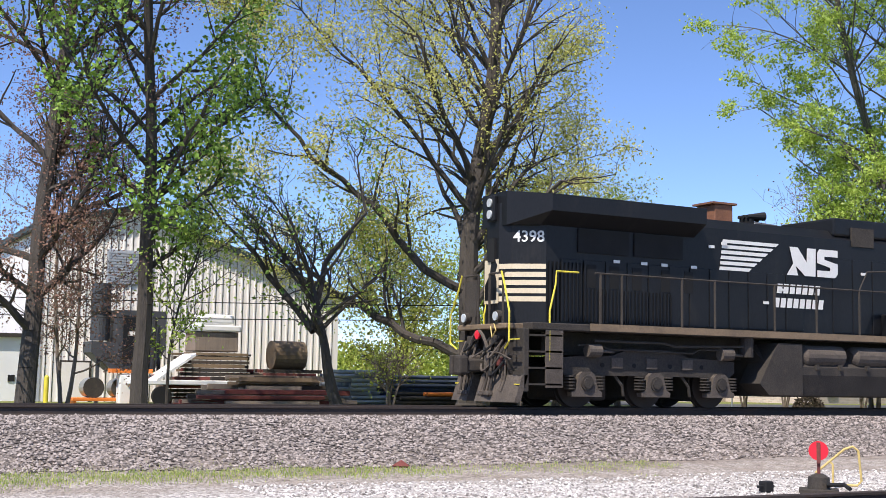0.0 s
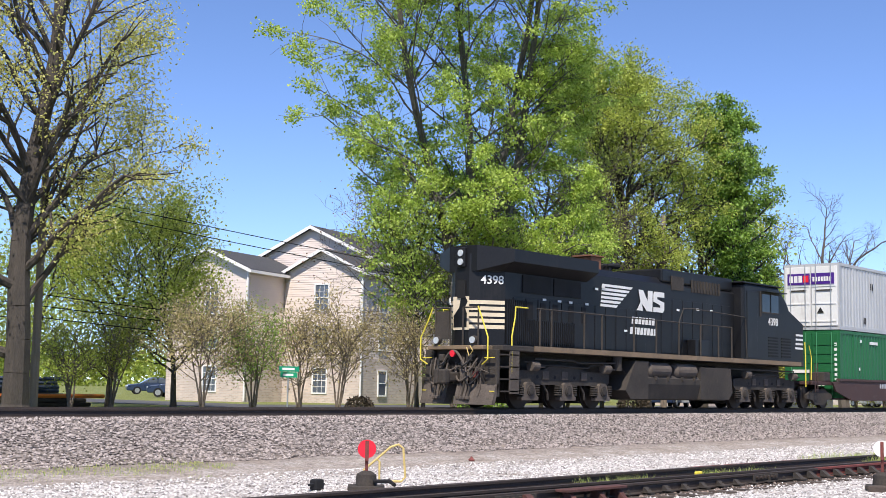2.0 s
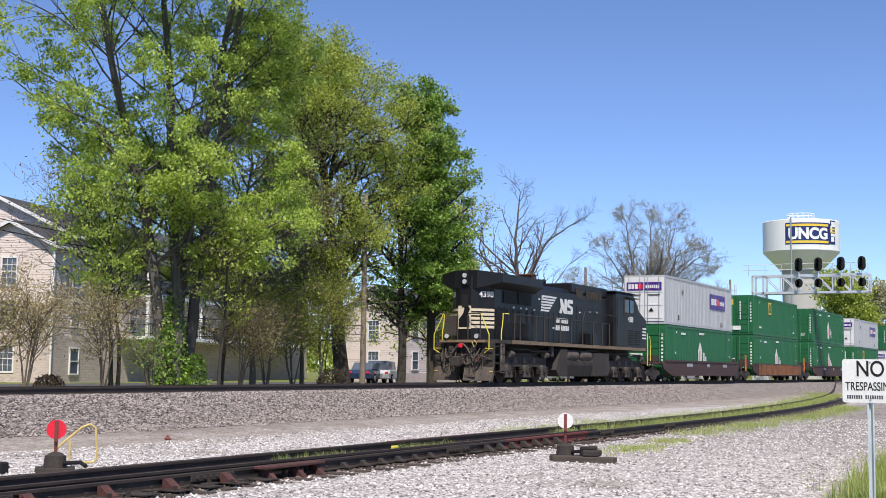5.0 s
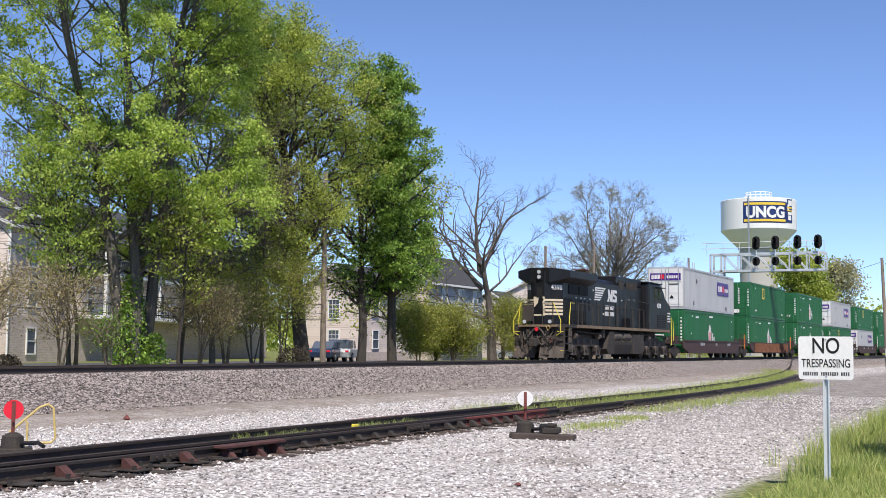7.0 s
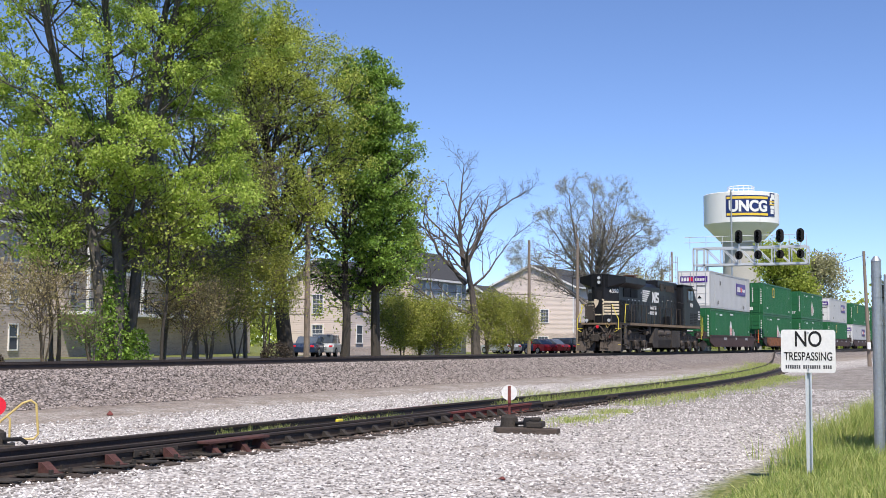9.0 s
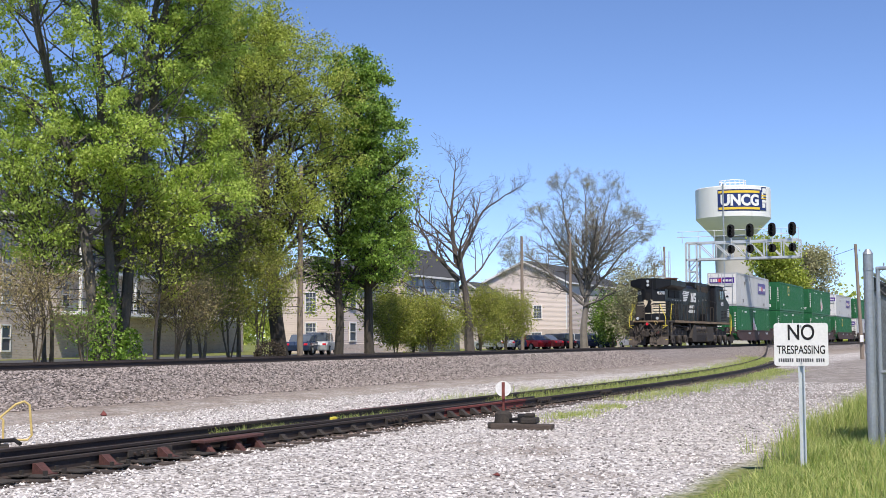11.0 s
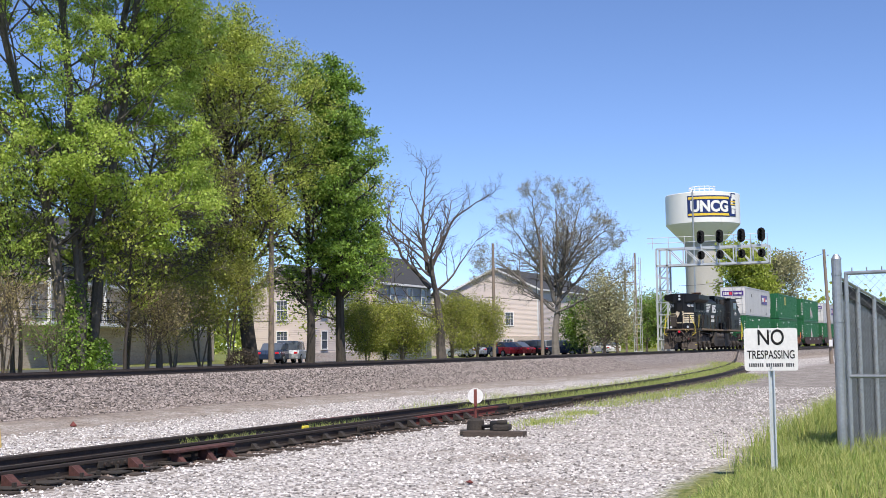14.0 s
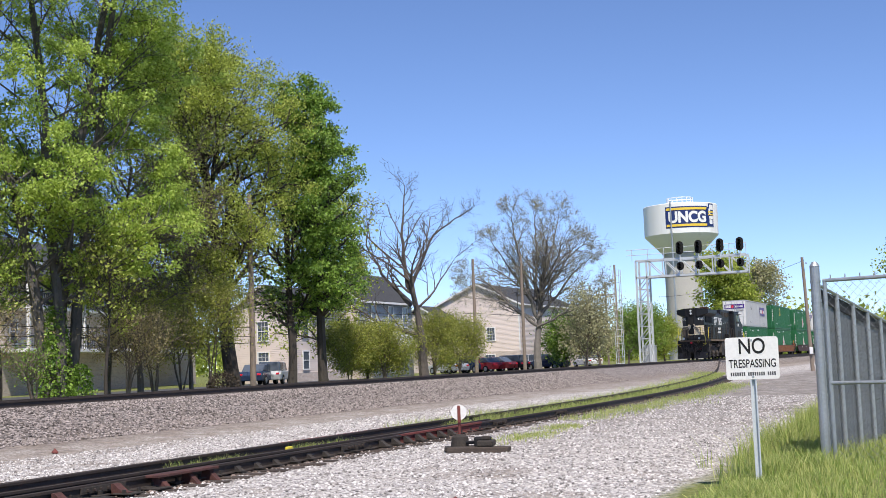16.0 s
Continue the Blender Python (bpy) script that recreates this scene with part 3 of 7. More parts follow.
tree("large spreading tree with yellow-green buds", polar(29.6, 42.0, 0.45), 18, 5.6, 0.44, 14, LEAFY, 60000, 0.10, BARKD, limbs=34, first=0.2, cluster=0.24, twiggy=1, shape="fan", rise=0.8, thick=0.42, keep=0.75, view=29.6,
     leaders=((((-0.2, 1.9), (-2.3, 2.7), (-4.3, 3.8), (-6.8, 5.6), (-9.1, 8.0)), 0.17), (((0.0, 4.0), (-1.6, 4.8), (-3.3, 6.8), (-5.3, 8.3), (-6.6, 9.9), (-7.3, 12.4)), 0.16),
              (((0.0, 6.8), (-1.3, 8.4), (-3.0, 10.4), (-6.1, 13.4)), 0.12), (((0.0, 8.0), (-1.0, 10.0), (-2.5, 13.5)), 0.11), (((0.1, 3.5), (1.6, 6.1), (3.6, 8.6)), 0.13), (((0.0, 6.4), (1.3, 8.4), (2.6, 12.0)), 0.12)))
tree("tall maple with bright green spring leaves", polar(50.0, 49.5, 0.45), 20.0, 4.9, 0.34, 15, LEAF, 150000, 0.125, BARKG, stems=4, limbs=124, first=0.15, cluster=0.22, shape="fan", thick=0.32, core=0.4, flatten=0.6, keep=0.5, lean=(0.014, -0.017), fork=0.08)
tree("tall tree with olive green young leaves", polar(57.5, 61.5, 0.45), 15.8, 5.0, 0.40, 16, LEAFO, 80000, 0.125, BARKD, limbs=84, first=0.22, cluster=0.28, lean=(-0.115, 0.18), thick=0.42, core=0.2, flatten=0.7, keep=0.6)
tree("narrow tree with deep green leaves", polar(61.5, 66.5, 0.45), 15.2, 2.5, 0.28, 17, LEAFD, 44000, 0.15, BARKD, lean=(0.001, 0), limbs=64, first=0.2, cluster=0.2, shape="fan", thick=0.5, core=0.3, flatten=0.55, keep=0.6)
tree("bare leafless tree with pale twisting limbs", polar(66.1, 83.0, 0.45), 7.2, 5.6, 0.38, 18, None, 0, 0.1, TWIGD, limbs=6, first=0.8, lean=(-0.06, 0.137), twiggy=1, view=65.8, twigs=7,
     leaders=((((-0.72, 5.0), (-2.6, 7.2), (-3.6, 9.2), (-3.5, 10.8)), 0.15), (((-0.9, 6.2), (-1.2, 9.6), (-0.9, 12.8)), 0.17), (((-0.88, 6.0), (0.9, 9.6), (2.9, 11.0)), 0.15), (((-0.4, 3.0), (-2.6, 3.7), (-5.2, 5.4)), 0.16), (((-0.65, 4.5), (0.9, 6.0), (2.4, 8.2)), 0.10)))
tree("broad tree with fine twigs just budding", polar(71.3, 113.0, 0.45), 9.0, 5.8, 0.40, 19, LEAFP, 30000, 0.075, TWIG, limbs=16, first=0.55, cluster=0.1, twiggy=2, rise=0.5, keep=0.9, thick=0.5, twigs=12, view=71.3, lean=(0.004, 0),
     leaders=((((0.0, 5.0), (-0.9, 8.8), (-1.6, 12.0), (-1.9, 14.2)), 0.2), (((0.0, 5.6), (1.1, 9.2), (2.0, 12.2), (2.4, 14.2)), 0.2), (((0.0, 4.2), (-1.8, 5.8), (-4.1, 8.0), (-6.0, 9.0)), 0.17),
              (((0.0, 4.8), (1.9, 6.8), (3.9, 9.2), (5.4, 10.4)), 0.17), (((0.0, 6.4), (0.3, 11.0), (0.2, 14.8)), 0.18), (((-0.2, 6.0), (-2.2, 9.4), (-3.9, 12.2)), 0.14), (((0.2, 6.2), (2.2, 8.8), (4.2, 11.9)), 0.14),
              (((0.0, 4.0), (2.6, 5.2), (6.0, 7.2)), 0.12), (((-0.1, 4.6), (-2.6, 6.4), (-6.4, 7.0)), 0.12)))
# second row and understorey
tree("young maple with bright spring leaves under the tall one", polar(47.5, 48.4, 0.45), 6.6, 3.0, 0.09, 23, LEAF, 8000, 0.12, BARKD, limbs=34, first=0.4, cluster=0.18, flatten=0.45, thick=0.5, keep=0.6)
tree("young maple with bright spring leaves under the tall one", polar(51.9, 48.6, 0.45), 5.6, 2.2, 0.08, 24, LEAFO, 2200, 0.12, BARKD, limbs=28, first=0.4, cluster=0.18, flatten=0.5, thick=0.5)
tree("young tree with dry reddish-brown leaves", polar(11.6, 34.5, 0.45), 7.0, 2.8, 0.09, 21, LEAFB, 11000, 0.07, BARK, stems=2, limbs=26, first=0.06, cluster=0.2, twiggy=1)
tree("sapling with bright green leaves beside a dark trunk", polar(16.0, 33.4, 0.45), 5.2, 1.5, 0.05, 22, LEAF, 1900, 0.10, BARKD, limbs=20, first=0.2, cluster=0.2)
tree("young tree with yellow-green leaves beside the street", polar(33.5, 56, 0.45), 7.6, 3.8, 0.14, 41, LEAFO, 22000, 0.12, BARKD, limbs=34, first=0.12, cluster=0.35, shape="fan")
tree("young tree with yellow-green leaves beside the street", polar(36.3, 52, 0.45), 7.0, 3.4, 0.13, 42, LEAFO, 20000, 0.11, BARKD, limbs=32, first=0.12, cluster=0.35, shape="fan")
tree("young tree with fresh leaves behind the pipe stacks", polar(26.5, 58, 0.45), 6.8, 3.4, 0.13, 43, SHRUB, 15000, 0.15, BARKD, limbs=30, first=0.08, cluster=0.4, shape="fan")
tree("young tree with fresh leaves behind the pipe stacks", polar(30.2, 60, 0.45), 7.2, 3.6, 0.13, 44, LEAF, 15000, 0.15, BARKD, limbs=30, first=0.08, cluster=0.4, shape="fan")
tree("grey-twigged tree with sparse leaves between tall trees", polar(53.4, 53, 0.45), 10.5, 4.6, 0.14, 45, LEAFO, 7000, 0.13, BARK, limbs=44, first=0.25, cluster=0.25, twiggy=2)
tree("dark twiggy tree with pale buds", polar(61.6, 84, 0.45), 11, 4.5, 0.2, 46, LEAFO, 7000, 0.2, BARKD, limbs=30, first=0.15, cluster=0.4)


tree("pointed dark cedar behind the bare tree", polar(64.2, 125, 0.45), 12.5, 2.6, 0.2, 47, LEAFO, 9000, 0.22, BARKD, limbs=50, first=0.1, cluster=0.3, shape="cone", keep=1.0)
tree("grey twiggy tree without leaves beside the maple", polar(47.2, 54, 0.45), 8.5, 4.0, 0.11, 48, LEAFB, 1500, 0.1, BARK, limbs=40, first=0.25, twiggy=2)
tree("dark twiggy tree with few leaves behind the maple", polar(52.0, 55, 0.45), 7.0, 4.0, 0.11, 50, LEAFO, 3600, 0.1, BARK, limbs=44, first=0.2, twiggy=2)
tree("dark trunk with crooked low limbs beside the narrow tree", polar(60.1, 66.0, 0.45), 12.5, 3.2, 0.26, 51, LEAFD, 13000, 0.15, BARKD, limbs=44, first=0.16, cluster=0.22, twiggy=1, flatten=0.6, lean=(0.01, 0.0))
tree("grey twiggy tree without leaves beside the maple", polar(55.6, 58, 0.45), 8.0, 4.0, 0.11, 49, LEAFO, 4500, 0.1, BARK, limbs=40, first=0.22, twiggy=2)


def ivy(az, r, h, w, n, seed):
    g = np.random.default_rng(seed)
    z = g.random(n) ** 1.3 * h
    a = g.random(n) * 6.28
    rad = w * (0.35 + 0.65 * g.random(n)) * (1.15 - 0.7 * z / h)
    iv = thing("ivy", Matrix.Translation(polar(az, r, 0.45)), "dark green ivy climbing a tree trunk", "ivy")
    for nm, me in (("foliage", leaf_mesh("foliage", np.stack([rad * np.cos(a), rad * np.sin(a), z], 1), 0.13, LEAFD, seed)), ("stem", tubes_mesh("stem", [(np.array([0.0, 0, -0.2]), np.array([0.05, 0, h * 0.8]), 0.05, 0.02)], BARKD))):
        o = new(nm, me)
        o.parent = iv


ivy(49.8, 49.2, 3.8, 0.75, 3200, 7)
ivy(50.9, 49.3, 1.6, 0.6, 900, 9)


def shrub(az, rng_, h, w, seed, leaf, n, label, size=0.13, stems=5):
    return tree(label, polar(az, rng_, 0.45), h, w, 0.06, seed, leaf, n, size, BARK, stems=stems, limbs=stems * 6, first=0.3, cluster=0.22, shape="fan", name="shrub", twigs=6)


for k, (az, r, h, w, leaf, n) in enumerate(((37.6, 42, 2.6, 1.9, LEAFM, 7000), (39.8, 43, 2.2, 1.4, LEAFD, 4200), (41.9, 45, 2.3, 1.7, LEAFM, 4500), (43.6, 44, 2.6, 1.9, LEAFM, 5500),
                                        (46.9, 47, 2.5, 1.8, LEAFM, 3800), (48.9, 46, 1.5, 0.8, LEAFD, 1200), (52.8, 50, 2.4, 1.6, LEAFM, 6000), (54.0, 53, 2.8, 2.0, SHRUB, 9000), (56.5, 57, 3.3, 2.3, SHRUB, 13000), (55.2, 56, 3.4, 2.4, SHRUB, 14000),
                                        (33.6, 47, 2.4, 1.5, SHRUB, 3500), (31.9, 45, 2.0, 1.2, LEAFO, 3000), (26.0, 36, 1.2, 0.9, LEAFO, 700))):
    shrub(az, r, h, w, 60 + k, leaf, n, ("multi-stemmed shrub with reddish young leaves", "rounded shrub with fresh green leaves")[leaf in (LEAFD, SHRUB, LEAFO)] + " beside the track", 0.075)
for k, (az, r, h, w) in enumerate(((62.7, 74, 2.2, 1.8), (64.3, 76, 2.2, 1.7), (66.6, 84, 2.8, 2.1), (67.7, 88, 2.7, 2.0), (63.5, 78, 2.2, 1.6))):
    tree("dense rounded shrub with olive yellow leaves", polar(az, r, 0.45), h, w, 0.06, 80 + k, SHRUB, 16000, 0.1, BARK, stems=6, limbs=48, first=0.12, cluster=0.24, shape="fan", name="shrub", twigs=6, keep=0.8)
for k, (az, r, h, w, leaf) in enumerate(((72.6, 122, 3.4, 2.2, LEAFD), (73.5, 112, 5.0, 2.8, LEAFP), (74.1, 118, 4.0, 2.4, LEAFP), (75.4, 150, 4.8, 2.8, LEAFD), (76.2, 160, 5.2, 2.8, LEAFD), (77.0, 165, 4.0, 2.4, LEAFO))):
    tree("pale budding tree beside the utility pole" if leaf is LEAFP else "leafy tree behind the signal bridge", polar(az, r, 0.45), h, w, 0.14, 90 + k, leaf, 5200 if leaf is LEAFP else 9000, 0.2, BARK, limbs=32, first=0.12, cluster=0.4, shape="fan", twiggy=1)
tree("rounded green tree behind the water tower", polar(80.0, 190, 0.45), 13.4, 4.2, 0.4, 101, LEAFO, 22000, 0.4, BARKD, limbs=44, first=0.14, cluster=0.6, shape="fan")
tree("budding tree beyond the train", polar(81.1, 200, 0.45), 13.0, 4.6, 0.4, 102, LEAFP, 12000, 0.34, TWIG, limbs=40, first=0.18, cluster=0.5, twiggy=1)
tree("leafy tree beyond the fence", polar(89.2, 150, 0.0), 12.5, 5.5, 0.35, 103, LEAFO, 16000, 0.34, BARKD, limbs=36, first=0.12, cluster=0.6, shape="fan")


def far_woods():
    """A ragged belt of distant trees along the horizon."""
    g = np.random.default_rng(5)
    c = []
    for az in np.arange(-12, 100, 1.1):
        r = 260 + 60 * g.random()
        h = 7 + 5 * g.random()
        m = 900
        p = g.normal(size=(m, 3)) * [3.2, 3.2, h / 4.2] + [r * math.sin(radians(az)), r * math.cos(radians(az)), h * 0.45]
        c.append(p)
    ob = new("far_woods", leaf_mesh("far_woods", np.concatenate(c), 1.0, LEAFO, 6))
    tagged(ob, "ragged belt of distant green trees on the horizon", "woods", kind="stuff")


far_woods()

# ---------------------------------------------------------------- train
TRAIN = []  # (thing, how far it stands ahead of the locomotive's rear)
Y0, Z0 = TRACK_Y, RAIL_Z


def side_m(x, y, z):
    """Pose of flat work on a side that faces the viewer (towards -y)."""
    return pose(x, y, z, 90, 0, 0)


def rear_m(x, y, z, turn=0):
    """Pose of flat work on an end that faces back along the track (towards -x)."""
    return pose(x, y, z, 90, 0, -90 + turn)


def flat(pts, th=0.006):
    """A thin plate in its own xy plane, from an outline."""
    bm = B()
    f = bm.faces.new([bm.verts.new((x, y, 0)) for x, y in pts])
    r = bmesh.ops.extrude_face_region(bm, geom=[f])
    bmesh.ops.translate(bm, vec=(0, 0, th), verts=[g for g in r["geom"] if isinstance(g, bmesh.types.BMVert)])
    bmesh.ops.recalc_face_normals(bm, faces=bm.faces[:])
    return bm


def decal(name, pts, material, parent, m, th=0.006, label=""):
    ob = part(name, flat(pts, th), material, parent, label)
    ob.matrix_basis = m
    return ob


def rect(w, h, x=0.0, y=0.0, skew=0.0):
    return [(x - w / 2 - skew, y - h / 2), (x + w / 2 - skew, y - h / 2), (x + w / 2 + skew, y + h / 2), (x - w / 2 + skew, y + h / 2)]


def build_locomotive():
    lo = thing("locomotive", pose(0, Y0, Z0), "black diesel freight locomotive with white stripes, grimy running gear", "locomotive")
    # deck and underframe
    part("deck", box(B(), -0.6, 19.2, -1.48, 1.48, 1.72, 1.88, 0.02), GRIME, lo)
    for s in (-1, 1):
        part("sill", box(B(), 0.95, 18.9, s * 1.49 - 0.015, s * 1.49 + 0.015, 1.74, 1.90), SILL, lo, "tan sill stripe")
    part("centre_sill", box(B(), 0.3, 19.0, -0.45, 0.45, 1.2, 1.72), GRIME, lo)
    # long hood with chamfered rear corners
    bm = B()
    prof = [(-1.02, 1.88), (1.02, 1.88), (1.02, 4.4), (0.78, 4.65), (-0.78, 4.65), (-1.02, 4.4)]
    prism(bm, prof, "x", 0.05, 14.2)
    part("hood", bm, BLACK, lo)
    bm = B()
    out = [(0.05, -1.02), (-0.58, -0.55), (-0.75, -0.28), (-0.75, 0.28), (-0.58, 0.55), (0.05, 1.02)]
    lowv = [bm.verts.new((x, y, 1.88)) for x, y in out]
    topv = [bm.verts.new((x, y, 4.65)) for x, y in out]
    for i in range(5):
        bm.faces.new((lowv[i], lowv[i + 1], topv[i + 1], topv[i]))
    bm.faces.new(topv)
    bmesh.ops.recalc_face_normals(bm, faces=bm.faces[:])
    bmesh.ops.reverse_faces(bm, faces=bm.faces[:])
    bmesh.ops.recalc_face_normals(bm, faces=bm.faces[:])
    rear = part("rear_hood_end", bm, BLACK, lo)
    # radiator wings overhanging the hood
    bm = B()
    wing = [(-1.5, 4.40), (-1.02, 4.12), (1.02, 4.12), (1.5, 4.40), (1.5, 4.78), (0.55, 4.92), (-0.55, 4.92), (-1.5, 4.78)]
    prism(bm, wing, "x", -0.1, 4.32)
    cap = [(-0.1, y, z) for y, z in wing] + [(-0.72, y, z) for y in (-0.55, 0.55) for z in (4.12, 4.90)]
    hull = bmesh.ops.convex_hull(bm, input=[bm.verts.new(v) for v in cap])
    part("radiator_housing", bm, BLACK, lo, "overhanging black radiator housing")
    for k in range(2):
        part("radiator_grille", box(B(), 0.9 + k * 1.6, 2.35 + k * 1.6, -1.06, -1.0, 3.55, 4.1), PITCH, lo)
    part("exhaust_pipe", box(box(B(), 5.55, 6.15, -0.35, 0.35, 4.6, 5.14, 0.03), 5.45, 6.25, -0.4, 0.4, 5.14, 5.19), RIBM, lo, "rusty exhaust pipe")
    horn = B()
    for a in (-0.16, 0.0, 0.16):
        tube(horn, (6.8, a, 4.93), (7.3, a * 1.5, 4.95), 0.045, 0.12, 10)
    box(horn, 6.85, 7.0, -0.2, 0.2, 4.6, 4.92)
    part("horn", horn, DARK, lo)
    part("equipment_housing", box(B(), 9.0, 14.1, -1.0, 1.0, 4.5, 4.98, 0.06), BLACK, lo)
    part("blower_grille", box(B(), 9.6, 10.4, -1.05, -0.99, 4.25, 4.75), GRIME, lo)
    for k in range(10):
        part("louvre", box(B(), 11.0 + k * 0.22, 11.1 + k * 0.22, -1.05, -1.0, 4.25, 4.7), GRIME, lo)
    # hood doors, their seams and ribs
    for k in range(12):
        x = 0.45 + k * 0.62
        part("hood_door", box(B(), x, x + 0.58, -1.045, -1.0, 1.95, 3.38, 0.01), BLACK, lo)
    for k, x in enumerate((1.15, 1.8, 2.45, 3.3, 4.0)):
        part("door_window", box(B(), x, x + 0.26, -1.056, -1.04, 2.75, 3.28), PITCH, lo)
    for k in range(7):
        x = 8.9 + k * 0.72
        part("hood_door", box(B(), x, x + 0.68, -1.04, -1.0, 1.95, 3.9, 0.01), BLACK, lo)
    for k in range(34):
        part("rib", box(B(), 0.12 + k * 0.105, 0.155 + k * 0.105, -1.075, -1.04, 1.95, 2.72 if k > 9 else 3.3), BLACK, lo)
    for x, z in ((1.9, 3.36), (2.7, 3.36), (3.3, 3.36), (4.2, 3.36), (4.75, 3.9), (5.15, 4.0), (6.5, 2.6), (7.0, 2.95), (9.9, 3.5), (11.3, 3.6), (12.3, 3.6)):
        part("placard", box(B(), x, x + 0.18, -1.062, -1.05, z, z + 0.07), WHITE, lo)
    # cab with sloped nose
    bm = B()
    cab = [(14.2, 1.88), (19.3, 1.88), (19.25, 3.45), (18.0, 3.95), (17.6, 4.5), (17.1, 4.85), (14.4, 4.85), (14.2, 4.75)]
    prism(bm, cab, "y", -1.42, 1.42)
    bmesh.ops.bevel(bm, geom=[e for e in bm.edges if abs(e.verts[0].co.y - e.verts[1].co.y) < 1e-4 and e.verts[0].co.z > 4.0], offset=0.12, segments=2, profile=0.5, affect="EDGES")
    c = part("cab", bm, BLACK, lo)
    part("cab_roof", box(B(), 14.1, 17.3, -1.46, 1.46, 4.83, 4.89, 0.02), BLACK, lo)
    part("door_window", box(B(), 14.6, 15.05, -1.43, -1.4, 3.85, 4.5, 0.0), CABGLASS, c)
    for x in (15.7, 16.45):
        part("side_window", box(B(), x, x + 0.62, -1.435, -1.4, 3.8, 4.5), CABGLASS, c)
    part("window_post", box(B(), 15.52, 15.6, -1.45, -1.41, 3.6, 4.6), GRIME, c)
    part("window_frame", box(B(), 15.66, 17.11, -1.444, -1.432, 3.74, 3.8), GRIME, c)
    part("window_frame", box(B(), 15.66, 17.11, -1.444, -1.432, 4.5, 4.54), GRIME, c)
    part("tool_box", box(B(), 10.6, 11.6, -1.42, -1.06, 1.9, 2.5, 0.03), BLACK, lo)
    part("handrail", pipe(B(), [(9.4, -1.45, 3.05), (9.7, -1.45, 3.55), (10.4, -1.45, 3.6), (14.3, -1.45, 3.5), (14.4, -1.45, 1.9)], 0.02, 6), GRIME, lo)
    part("sunshade", box(B(), 15.6, 17.3, -1.7, -1.42, 4.58, 4.62), BLACK, c)
    part("cab_door", box(B(), 14.45, 15.3, -1.44, -1.41, 1.95, 4.55, 0.02), BLACK, c)
    for k in range(2):
        for j in range(7):
            part("louvre", box(B(), 16.2 + k * 1.1, 17.0 + k * 1.1, -1.445, -1.415, 2.05 + j * 0.12, 2.11 + j * 0.12), DARK, c)
    for j in range(4):
        part("nose_stripe", box(B(), 18.55 + j * 0.02, 19.22, -1.432, -1.415, 2.42 + j * 0.18, 2.50 + j * 0.18), WHITE, c)
    # road number
    letters("4398", 0.42, WHITE, lo, side_m(16.6, -1.43, 3.42), name="road_number")
    ang = math.degrees(math.atan2(0.47, 0.63))
    letters("4398", 0.36, WHITE, rear, pose(-0.265, -0.785, 3.85, 90, 0, -ang) @ pose(0, 0, 0.012), name="road_number")
    letters("4398", 0.36, WHITE, rear, pose(-0.265, 0.785, 3.85, 90, 0, 180 + ang) @ pose(0, 0, 0.012), name="road_number")
    # white bands on the rear end, following its facets
    for k in range(5):
        z = 2.38 + k * 0.185
        for (x0, y0), (x1, y1) in zip(out, out[1:]):
            n = Vector((y1 - y0, x0 - x1, 0)).normalized()
            if n.x > 0:
                n = -n
            q = [Vector((x0, y0, z)), Vector((x1, y1, z)), Vector((x1, y1, z + 0.115)), Vector((x0, y0, z + 0.115))]
            bm = B()
            f = bm.faces.new([bm.verts.new(v + n * 0.012) for v in q])
            r = bmesh.ops.extrude_face_region(bm, geom=[f])
            bmesh.ops.translate(bm, vec=-n * 0.011, verts=[g for g in r["geom"] if isinstance(g, bmesh.types.BMVert)])
            bmesh.ops.recalc_face_normals(bm, faces=bm.faces[:])
            part("white_stripe", bm, CREAM, rear)
    emblem = [(-0.30, 0.0), (0.22, 0.0), (0.22, 0.42), (0.15, 0.6), (0.25, 0.78), (0.12, 0.98), (-0.02, 0.9), (-0.08, 0.6), (-0.3, 0.35)]
    decal("emblem_panel", [(-0.33, -0.06), (0.3, -0.06), (0.3, 0.95), (-0.33, 0.95)], CREAM, rear, rear_m(-0.766, 0, 2.40), 0.004)
    decal("emblem", emblem, BLACK, rear, rear_m(-0.772, 0, 2.42), 0.004, "dark emblem shape")
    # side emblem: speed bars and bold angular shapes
    for k in range(6):
        decal("speed_bar", [(0.0 + 0.0 * k, 0), (1.75 - k * 0.16, 0), (1.85 - k * 0.16, 0.085), (0.02, 0.085)], WHITE, lo, side_m(5.2 - 0.02 * k, -1.03, 4.06 - k * 0.135))
    decal("emblem", [(0, 0), (0.38, 0), (0.30, 0.25), (0.62, 0.0), (0.98, 0.0), (1.0, 0.72), (0.70, 0.72), (0.68, 0.35), (0.38, 0.72), (0.1, 0.72), (0.22, 0.3)], WHITE, lo, side_m(7.3, -1.045, 3.38))
    decal("emblem", [(0, 0), (0.62, 0), (0.72, 0.1), (0.72, 0.36), (0.25, 0.46), (0.25, 0.54), (0.72, 0.54), (0.72, 0.72), (0.08, 0.72), (0.0, 0.62), (0.0, 0.36), (0.45, 0.26), (0.45, 0.17), (0.0, 0.17)], WHITE, lo, side_m(8.35, -1.045, 3.38))
    for row, (x, n) in enumerate(((7.05, 7), (6.95, 8))):
        for j in range(n):
            decal("letter_bar", rect(0.16, 0.24, 0, 0, 0.02), WHITE, lo, side_m(x + j * 0.215, -1.05, 3.02 - row * 0.36), 0.005)
